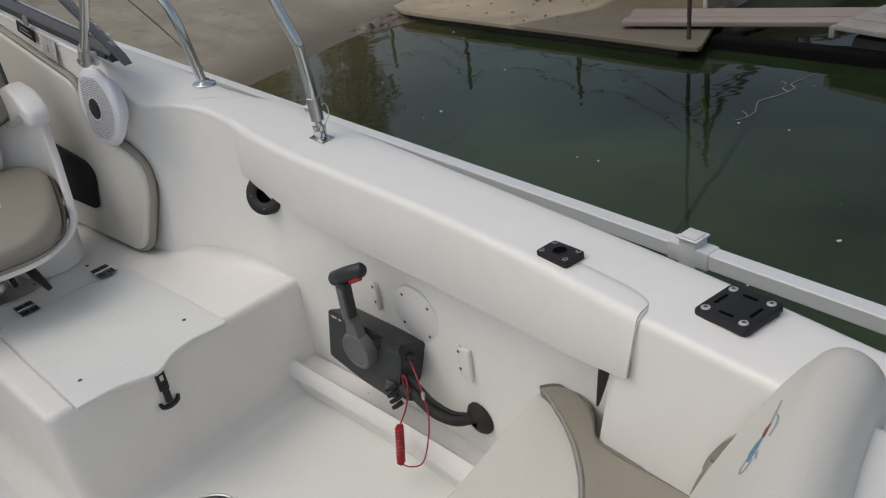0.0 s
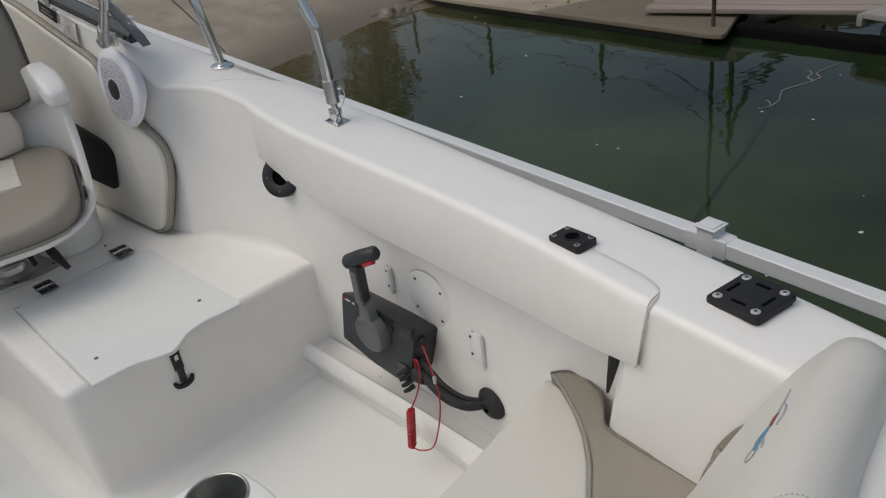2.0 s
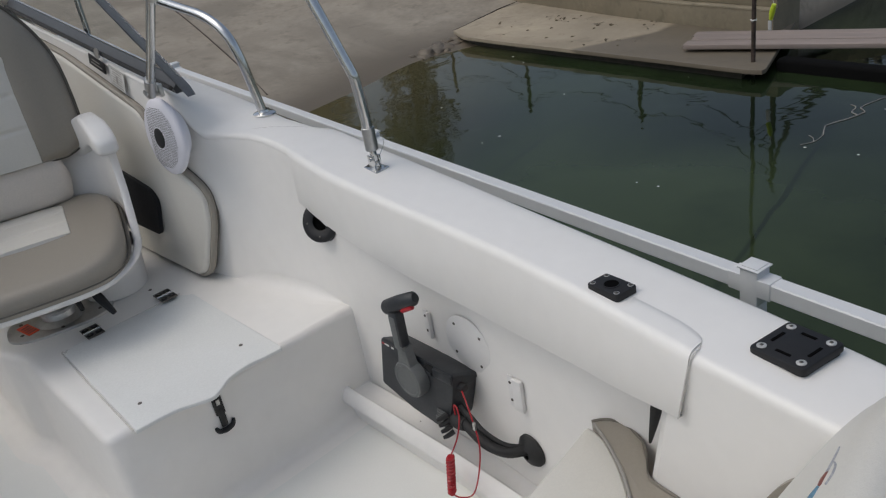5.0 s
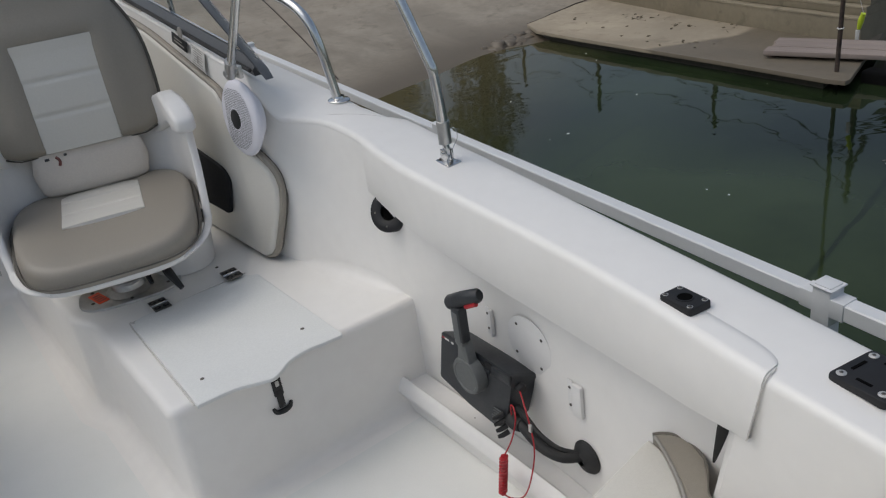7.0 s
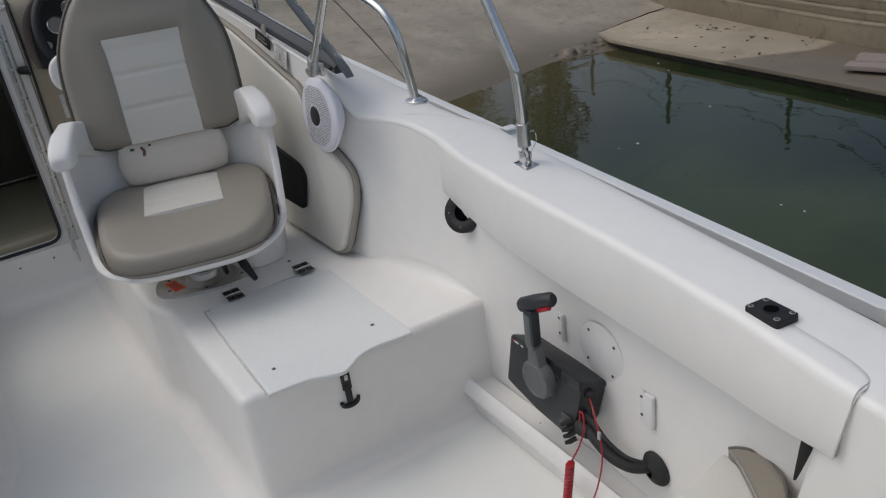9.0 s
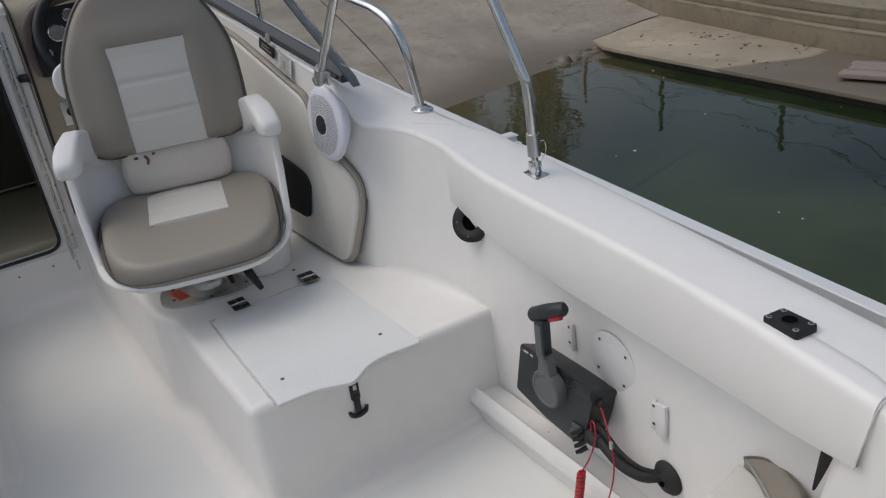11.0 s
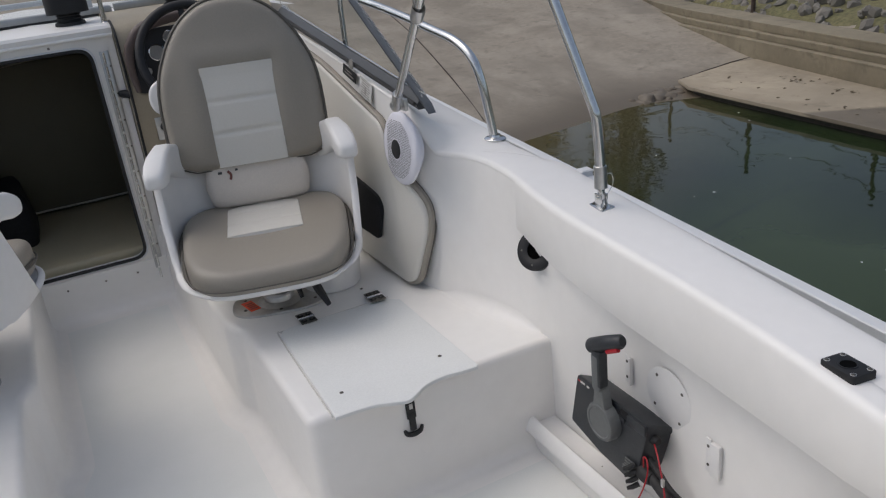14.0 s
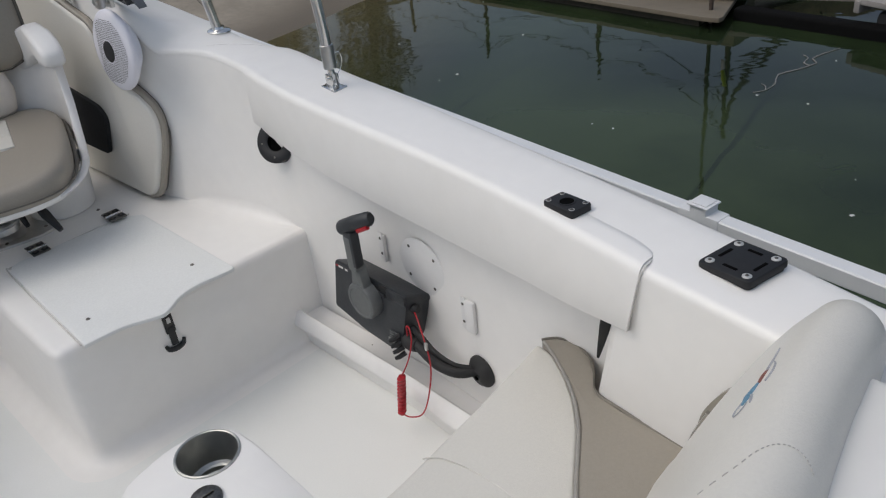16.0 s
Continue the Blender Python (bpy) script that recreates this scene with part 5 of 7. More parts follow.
part("shelf", box((0.30, 0.03, 0.03), (0.56, 3.025, 0.80), 0.006), CREAM, cons, "cream ledge below the gauges")
swp = part("switch_plate", box((0.05, 0.006, 0.085), (0.432, 3.028, 0.69), 0.002), ALU, cons, "aluminium ignition switch plate")
part("switch", lathe([(0.017, 0), (0.015, 0.02), (0, 0.022)], 14, axis_pose((0.437, 3.025, 0.695), (0, -1, 0))), BLACK, swp)

wh = thing("steering_wheel", "black padded steering wheel with three spokes", "steering wheel", Matrix.Translation((0.572, 2.885, 0.950)) @ Matrix.Rotation(radians(68), 4, "X"))
part("rim", tube([(0.178 * math.cos(2 * math.pi * k / 48), 0.178 * math.sin(2 * math.pi * k / 48), 0) for k in range(48)], 0.016, 12, closed=True), BLACK, wh)
part("hub", lathe([(0, 0.01), (0.045, 0.008), (0.05, -0.01), (0.03, -0.06), (0.028, -0.17)], 24), BLACK, wh)
for a in (90, 210, 330):
    part("spoke", tube([(0.03 * math.cos(radians(a)), 0.03 * math.sin(radians(a)), -0.01), (0.18 * math.cos(radians(a)), 0.18 * math.sin(radians(a)), 0)], 0.011, 8, flat=0.5), BLACK, wh)

# cabin top forward of the door, black compass and front windscreen
top_rows = []
for y, z in ((YB - 0.010, 1.040), (YB - 0.014, 1.062), (YB - 0.006, 1.072), (YB + 0.02, 1.076), (3.42, 1.080)):
    top_rows.append([(x, y, z) for x in (-0.95, -0.5, 0.0, 0.346)])
structure("cabin_top", loft(top_rows), GEL, "white fibreglass ledge over the cabin opening", "deck")
fore = [[(MID + (x - MID) * k, y, z - 0.06 * abs(x - MID) ** 2) for x in (-0.92, -0.5, 0.1, 0.7, 1.12)] for y, z, k in ((3.40, 1.079, 1.0), (3.9, 1.090, 0.95), (4.6, 1.070, 0.78), (5.3, 1.02, 0.45), (5.8, 0.96, 0.05))]
structure("foredeck", loft(fore), GEL, "white fibreglass foredeck", "deck")
structure("lip", tube([(-0.75, YB - 0.012, 1.040), (0.345, YB - 0.012, 1.040)], 0.006, 8), GEL, "white moulded lip over the cabin opening", "trim")

cp = thing("compass", "black deck-mounted compass on the cabin top", "compass", pose(0.228, 3.27, 1.078) @ Matrix.Scale(0.86, 4))
part("base", lathe([(0.0, 0), (0.062, 0), (0.060, 0.012), (0.046, 0.02), (0.044, 0.045), (0.052, 0.050)], 28), BLACK, cp)
part("bellows", merge(*[lathe([(0.045, 0.012 + 0.012 * k), (0.051, 0.018 + 0.012 * k), (0.045, 0.024 + 0.012 * k)], 24) for k in range(3)]), RUBBER, cp)
part("housing", slab(egg(0.085, 0.065, 0.065, 32, 3.0), 0.05, 0.15, 0.02, 3), BLACK, cp)
c2 = copy_thing(cp, pose(0.62, 3.33, 1.09) @ Matrix.Scale(0.8, 4))
c2["label"] = "smaller black instrument on the dash top"
c2["category"] = "instrument"

fw = thing("front_windscreen", "grey-framed front windscreen across the cabin top", "windscreen")
part("sill", box((1.30, 0.05, 0.035), (-0.25, 3.50, 1.095), 0.008), FRAMEPALE, fw)
part("sill", box((0.62, 0.05, 0.035), (0.72, 3.50, 1.100), 0.008), FRAMEPALE, fw)
for x in (-0.86, -0.115, 0.32, 0.96):
    bar([(x, 3.505, 1.08), (x, 3.60, 1.30), (x, 3.70, 1.52)], 0.022, 0.014, fw, "post", FRAMEPALE)
part("gasket", tube([(-0.88, 3.474, 1.083), (0.40, 3.474, 1.083)], 0.005, 6), RUBBER, fw, "black gasket")
part("ledge", box((0.9, 0.03, 0.02), (-0.25, 3.58, 1.15), 0.004), RAILW, fw, "pale lower frame")
for x0, x1 in ((-0.84, -0.13), (-0.10, 0.30), (0.34, 0.94)):
    bm = box((x1 - x0, 0.005, 0.46), (0, 0, 0), 0)
    g = part("pane", bm, GLASS, fw, "clear glass pane")
    g.matrix_basis = Matrix.Translation(((x0 + x1) / 2, 3.605, 1.31)) @ Matrix.Rotation(radians(-24), 4, "X")
    g.visible_shadow = False
for x, y in ((0.338, 3.19), (-0.118, 3.13)):
    sp_ = thing("support_post", "thin steel support post on the cabin top", "post", pose(x, y, 1.072))
    part("tube", tube([(0, 0, 0), (0.0, 0.01, 0.25), (-0.02, 0.03, 0.6)], 0.0085, 12), CHROME, sp_)
    part("foot", lathe([(0.018, 0), (0.018, 0.004), (0.011, 0.008), (0.010, 0.03)], 18), CHROME, sp_)

# ---- aft seat, backrest and cup holder box ----
js = thing("jump_seat", "cream and taupe vinyl aft seat cushion with grey piping", "seat")
top_z = 0.385
seam_pts = [(0.977, 0.606), (0.960, 0.572), (0.928, 0.520), (0.892, 0.474), (0.846, 0.430), (0.80, 0.396), (0.745, 0.357), (0.66, 0.29), (0.56, 0.20)]
front = [(0.20, 0.560), (0.40, 0.562), (0.57, 0.560), (0.786, 0.585), (0.92, 0.604)]
inner_pts = front + [(0.970, 0.613)] + seam_pts[1:] + [(0.52, 0.10), (0.20, 0.10)]
part("seat_pad", pillow(rounded(inner_pts, 0.01, 2), 0.10, 0.006, 0.012, Matrix.Translation((0, 0, top_z - 0.10))), CREAM, js, "cream vinyl seat pad", 60)
outer_pts = [(0.983, 0.615), (0.995, 0.606), (1.004, 0.594), (1.010, 0.575), (1.008, 0.555), (0.994, 0.520), (0.968, 0.493), (0.942, 0.474), (0.927, 0.452), (0.920, 0.40), (0.915, 0.358), (0.907, 0.275), (0.893, 0.12), (0.54, 0.10)] + seam_pts[::-1][:-1]
part("side_pad", pillow(outer_pts, 0.10, 0.002, 0.010, Matrix.Translation((0, 0, top_z - 0.102))), TAUPE, js, "taupe vinyl side pad", 60)
part("piping", tube([(x, y, top_z - 0.001) for x, y in seam_pts], 0.0034, 8, smooth=4), GREYPIPE, js, "grey seam piping")
part("piping", tube([(x, y, top_z - 0.006) for x, y in outer_pts[:13]], 0.0038, 8, smooth=4), EDGEPIPE, js, "grey edge piping")
part("seam", tube([(0.643, 0.568, top_z + 0.001), (0.651, 0.560, top_z + 0.003), (0.662, 0.542, top_z + 0.0045), (0.671, 0.501, top_z + 0.0055), (0.674, 0.456, top_z + 0.0055), (0.672, 0.415, top_z + 0.0055), (0.660, 0.36, top_z + 0.0055)], 0.0012, 6, smooth=4), CREAM, js)
part("base", box((0.80, 0.44, 0.28), (0.58, 0.325, 0.142), 0.012), GEL, js, "white fibreglass base")

br = thing("bolster", "padded cream vinyl bolster with an embroidered emblem", "bolster")
prof = [(0.262, 0.385), (0.252, 0.45), (0.212, 0.55), (0.166, 0.65), (0.135, 0.702), (0.105, 0.732), (0.070, 0.742), (0.040, 0.728), (0.026, 0.69), (0.028, 0.62), (0.05, 0.50), (0.075, 0.385)]
prof = [(p.x, p.y) for p in smooth_path([(y, z, 0) for y, z in prof], 6, True)]
cy, cz = 0.13, 0.55
rows = []


def taper(x, y):
    """The bolster draws aft a little towards the boat's middle."""
    f = float(np.interp(x, [0.0, 0.3, 0.57, 0.60, 0.64, 0.69, 0.73, 0.77, 0.815, 0.87], [-0.06, -0.052, -0.039, -0.036, -0.031, -0.024, -0.018, -0.012, -0.002, 0.0]))
    g = float(np.interp(x, [0.0, 0.5, 0.63, 0.69, 0.77, 0.84, 0.90], [-0.07, -0.050, -0.030, -0.015, 0.001, 0.010, 0.014]))
    w = min(max((y - 0.07) / 0.06, 0), 1)
    return f * w + g * (1 - w)


for x, sc in ((0.932, 0.62), (0.930, 0.78), (0.924, 0.88), (0.911, 0.93), (0.890, 0.958), (0.865, 0.975), (0.84, 0.986), (0.80, 0.995), (0.77, 1.0), (0.73, 1.0), (0.69, 1.0), (0.64, 1.0), (0.60, 1.0), (0.55, 1.0), (0.45, 1.0), (0.30, 1.0), (0.0, 1.0)):
    rows.append([(x if z > 0.67 else min(x, 0.889 + 0.041 * max(z - 0.63, 0) / 0.04), cy + (y - cy) * sc + taper(x, y), cz + (z - cz) * sc) for y, z in prof])
part("cushion", loft(rows, closed_rows=True, cap=True), CREAM, br, angle=70)
part("end_panel", slab(rounded([(0.250, 0.388), (0.262, 0.43), (0.252, 0.485), (0.224, 0.535), (0.16, 0.60), (0.14, 0.40)], 0.02), 0.0, 0.012, 0.004, m=Matrix(((0, 0, 1, 0.893), (1, 0, 0, 0), (0, 1, 0, 0), (0, 0, 0, 1)))), TAUPE, br, "taupe vinyl end panel")


def on_crown(x, y, up=0.0006):
    """A point on the bolster's upper side."""
    ring = [(p + taper(x, p), q) for p, q in prof]
    best = 0.0
    for (a, p), (b, q) in zip(ring, ring[1:] + ring[:1]):
        if (a - y) * (b - y) <= 0 and a != b:
            best = max(best, p + (q - p) * (y - a) / (b - a))
    return (x, y, best + up)


run = smooth_path([(x, y, 0) for x, y in ((0.46, 0.118), (0.54, 0.091), (0.569, 0.081), (0.603, 0.067), (0.628, 0.060), (0.642, 0.052), (0.650, 0.041), (0.652, 0.030), (0.649, 0.020), (0.643, 0.013))], 6)
part("stitching", merge(*[tube([on_crown(a.x, a.y, 0.0004), on_crown((a.x + b.x) / 2, (a.y + b.y) / 2, 0.0008), on_crown(b.x, b.y, 0.0004)], 0.0006, 5) for a, b in zip(run[::2], run[1::2])]), STITCH, br, "grey stitched outline")


def stitched(points, radius, mat, label):
    part("emblem", tube([on_crown(x - 0.004, y + 0.0095) for x, y in points], radius, 6, smooth=4, flat=0.5), mat, br, label)


stitched([(0.808, 0.112), (0.788, 0.109), (0.770, 0.107)], [0.0007, 0.0013, 0.0018], INKGREY, "grey embroidered tail")
stitched([(0.783, 0.106), (0.775, 0.101), (0.761, 0.0975), (0.746, 0.0972)], 0.0014, INKGREY, "grey embroidered loop")
stitched([(0.773, 0.107), (0.762, 0.1065), (0.751, 0.105)], [0.001, 0.0025, 0.0022], INKRED, "dark red embroidered shape")
stitched([(0.751, 0.106), (0.738, 0.1055), (0.726, 0.105), (0.716, 0.105)], [0.0015, 0.003, 0.0036, 0.0012], INKBLUE, "blue embroidered shape")
stitched([(0.730, 0.102), (0.721, 0.0985), (0.713, 0.096)], [0.002, 0.002, 0.0008], INKGREY, "grey embroidered fin")
stitched([(0.726, 0.1075), (0.712, 0.1085), (0.702, 0.1065), (0.700, 0.104), (0.706, 0.1015), (0.718, 0.1015)], 0.0012, INKGREY, "grey embroidered loop")
hb = thing("hinge_bracket", "polished steel hinge bracket at the backrest's foot", "hinge")
part("arm", tube([(0.897, 0.272, 0.387), (0.8965, 0.262, 0.43), (0.891, 0.240, 0.49)], [0.006, 0.0055, 0.004], 10, smooth=3), CHROME, hb)
structure("transom_deck", box((1.50, 1.275, 0.04), (MID, -0.5575, 0.672), 0.014), GEL, "white fibreglass transom deck behind the seat", "deck")

# cup holder box
cb = thing("cup_holder_box", "white fibreglass pod with a steel cup holder in its top", "cup holder")
CZ = 0.40
ccx, ccy, cr = 0.4265, 0.8300, 0.0500
out = rounded([(0.30, 0.872), (0.385, 0.894), (0.452, 0.890), (0.488, 0.855), (0.493, 0.79), (0.488, 0.70), (0.482, 0.56), (0.476, 0.40), (0.16, 0.45), (0.20, 0.75)], 0.022, 5)
bm = bmesh.new()
ring = [bm.verts.new((ccx + (cr - 0.002) * math.cos(2 * math.pi * k / 40), ccy + (cr - 0.002) * math.sin(2 * math.pi * k / 40), CZ)) for k in range(40)]


def ray_out(ang, poly):
    """Where a ray from the cup's centre leaves the outline."""
    d, best = Vector((math.cos(ang), math.sin(ang))), None
    for a, b in zip(poly, poly[1:] + poly[:1]):
        a, e = Vector(a) - Vector((ccx, ccy)), Vector(b) - Vector(a)
        den = d.x * e.y - d.y * e.x
        if abs(den) > 1e-9:
            t, u = (a.x * e.y - a.y * e.x) / den, (a.x * d.y - a.y * d.x) / den
            if t > 0 and 0 <= u <= 1 and (best is None or t > best):
                best = t
    return best or 0.1


levels = []
for inset, z in ((0.009, CZ), (0.005, CZ - 0.0015), (0.0015, CZ - 0.006), (0.0, CZ - 0.016), (-0.006, 0.06), (-0.014, 0.02), (-0.034, 0.001)):
    levels.append([bm.verts.new((ccx + (ray_out(2 * math.pi * k / 40, out) - inset) * math.cos(2 * math.pi * k / 40), ccy + (ray_out(2 * math.pi * k / 40, out) - inset) * math.sin(2 * math.pi * k / 40), z)) for k in range(40)])
for a, b in zip([ring] + levels, levels):
    for k in range(40):
        bm.faces.new((a[k], a[(k + 1) % 40], b[(k + 1) % 40], b[k]))
part("pod", bm, GEL, cb, angle=50)
part("cup", lathe([(cr + 0.0028, 0.0), (cr + 0.0022, 0.0022), (cr, 0.003), (cr - 0.0018, 0.0018), (cr - 0.0028, -0.002), (cr - 0.0034, -0.01), (cr - 0.006, -0.058), (cr - 0.010, -0.062), (cr - 0.012, -0.060), (cr - 0.015, -0.062), (cr - 0.016, -0.070), (cr - 0.020, -0.072), (0.0, -0.073)], 40, pose(ccx, ccy, CZ)), CUPSTEEL, cb, "polished steel cup")
part("drain", lathe([(0.028, -0.0725), (0.026, -0.070), (0.012, -0.071), (0, -0.0715)], 24, pose(ccx, ccy, CZ)), RUBBER, cb, "black drain in the cup's floor")
part("filler_cap", merge(lathe([(0.024, 0.0), (0.024, 0.006), (0.020, 0.009), (0.0, 0.009)], 28, pose(0.377, 0.748, CZ - 0.002)), box((0.026, 0.005, 0.005), (0.377, 0.748, CZ + 0.008), 0.001)), DARKSTEEL, cb, "polished steel deck filler cap")

# ---- outside: water, ramp, slab, wall, planks ----
WZ = -0.25  # water level
WATER = bpy.data.materials.new("harbour_water")
WATER.use_nodes = True
n, l = WATER.node_tree.nodes, WATER.node_tree.links
b = n["Principled BSDF"]
b.inputs["Roughness"].default_value, b.inputs["IOR"].default_value, b.inputs["Specular IOR Level"].default_value = 0.03, 1.33, 0.43
co = n.new("ShaderNodeTexCoord")
t1 = n.new("ShaderNodeTexNoise")
t1.inputs["Scale"].default_value, t1.inputs["Detail"].default_value = 0.75, 6
l.new(co.outputs["Object"], t1.inputs["Vector"])
rmp = n.new("ShaderNodeValToRGB")
rmp.color_ramp.elements[0].position, rmp.color_ramp.elements[0].color = 0.33, (0.007, 0.013, 0.006, 1)
rmp.color_ramp.elements[1].position, rmp.color_ramp.elements[1].color = 0.68, (0.040, 0.058, 0.025, 1)
geo_ = n.new("ShaderNodeNewGeometry")
sep_ = n.new("ShaderNodeSeparateXYZ")
l.new(geo_.outputs["Position"], sep_.inputs[0])
slab_shade = n.new("ShaderNodeMapRange")  # shade by the slab put into the colour: lighter green towards the boat
slab_shade.inputs[1].default_value, slab_shade.inputs[2].default_value, slab_shade.inputs[3].default_value, slab_shade.inputs[4].default_value = 2.4, 4.3, 0.12, -0.14
l.new(sep_.outputs[0], slab_shade.inputs[0])
water_tone = n.new("ShaderNodeMath")
l.new(t1.outputs[0], water_tone.inputs[0])
l.new(slab_shade.outputs[0], water_tone.inputs[1])
l.new(water_tone.outputs[0], rmp.inputs[0])
shallow = n.new("ShaderNodeMapRange")  # brown bottom showing through the shallows off the ramp
shallow.inputs[1].default_value, shallow.inputs[2].default_value, shallow.inputs[4].default_value = 2.7, 4.3, 0.95
wob = n.new("ShaderNodeMath")
wob.operation = "MULTIPLY_ADD"
wob.inputs[1].default_value = -0.55
l.new(sep_.outputs[0], wob.inputs[0])
l.new(sep_.outputs[1], wob.inputs[2])
wob2 = n.new("ShaderNodeMath")
wob2.operation = "MULTIPLY_ADD"
wob2.inputs[1].default_value, wob2.inputs[2].default_value = 1.0, 1.4
l.new(wob.outputs[0], wob2.inputs[0])
l.new(wob2.outputs[0], shallow.inputs[0])
brown = n.new("ShaderNodeMix")
brown.data_type = "RGBA"
brown.inputs["B"].default_value = (0.105, 0.090, 0.046, 1)
l.new(shallow.outputs[0], brown.inputs["Factor"])
l.new(rmp.outputs[0], brown.inputs["A"])
lines = n.new("ShaderNodeMath")  # drowned ramp's slab joints, drawn into the water's colour to fit the view
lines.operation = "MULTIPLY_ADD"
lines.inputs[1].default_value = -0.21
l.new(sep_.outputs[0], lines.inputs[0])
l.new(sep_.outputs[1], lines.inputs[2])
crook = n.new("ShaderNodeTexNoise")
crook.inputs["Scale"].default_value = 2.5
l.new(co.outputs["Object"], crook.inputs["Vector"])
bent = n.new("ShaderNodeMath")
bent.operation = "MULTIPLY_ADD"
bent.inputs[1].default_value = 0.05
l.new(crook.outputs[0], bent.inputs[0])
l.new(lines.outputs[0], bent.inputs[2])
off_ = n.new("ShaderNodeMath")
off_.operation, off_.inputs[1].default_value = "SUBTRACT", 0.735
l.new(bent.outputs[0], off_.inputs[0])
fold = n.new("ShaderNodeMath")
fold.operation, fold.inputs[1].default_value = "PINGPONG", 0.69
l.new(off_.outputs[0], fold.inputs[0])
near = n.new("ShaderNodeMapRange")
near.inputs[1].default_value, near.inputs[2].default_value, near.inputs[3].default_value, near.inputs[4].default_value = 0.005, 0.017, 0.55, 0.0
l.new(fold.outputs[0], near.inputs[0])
reach = n.new("ShaderNodeVectorMath")  # keeps the lines to the patch in the camera's view
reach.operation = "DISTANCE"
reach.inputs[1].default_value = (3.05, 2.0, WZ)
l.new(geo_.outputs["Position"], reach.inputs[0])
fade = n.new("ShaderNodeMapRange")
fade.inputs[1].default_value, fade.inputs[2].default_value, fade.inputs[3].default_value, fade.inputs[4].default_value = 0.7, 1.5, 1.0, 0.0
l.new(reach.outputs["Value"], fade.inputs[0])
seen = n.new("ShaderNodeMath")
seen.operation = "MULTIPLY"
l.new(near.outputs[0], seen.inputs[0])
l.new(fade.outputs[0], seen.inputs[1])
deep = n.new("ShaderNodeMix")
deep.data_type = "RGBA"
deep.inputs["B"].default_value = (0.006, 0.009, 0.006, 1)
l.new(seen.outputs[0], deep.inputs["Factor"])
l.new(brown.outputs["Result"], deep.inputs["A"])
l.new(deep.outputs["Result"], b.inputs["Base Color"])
t2 = n.new("ShaderNodeTexNoise")
t2.inputs["Scale"].default_value, t2.inputs["Detail"].default_value, t2.inputs["Distortion"].default_value = 3.0, 3.0, 0.6
l.new(co.outputs["Object"], t2.inputs["Vector"])
bp = n.new("ShaderNodeBump")
bp.inputs["Strength"].default_value, bp.inputs["Distance"].default_value = 0.25, 0.012
l.new(t2.outputs[0], bp.inputs["Height"])
l.new(bp.outputs[0], b.inputs["Normal"])


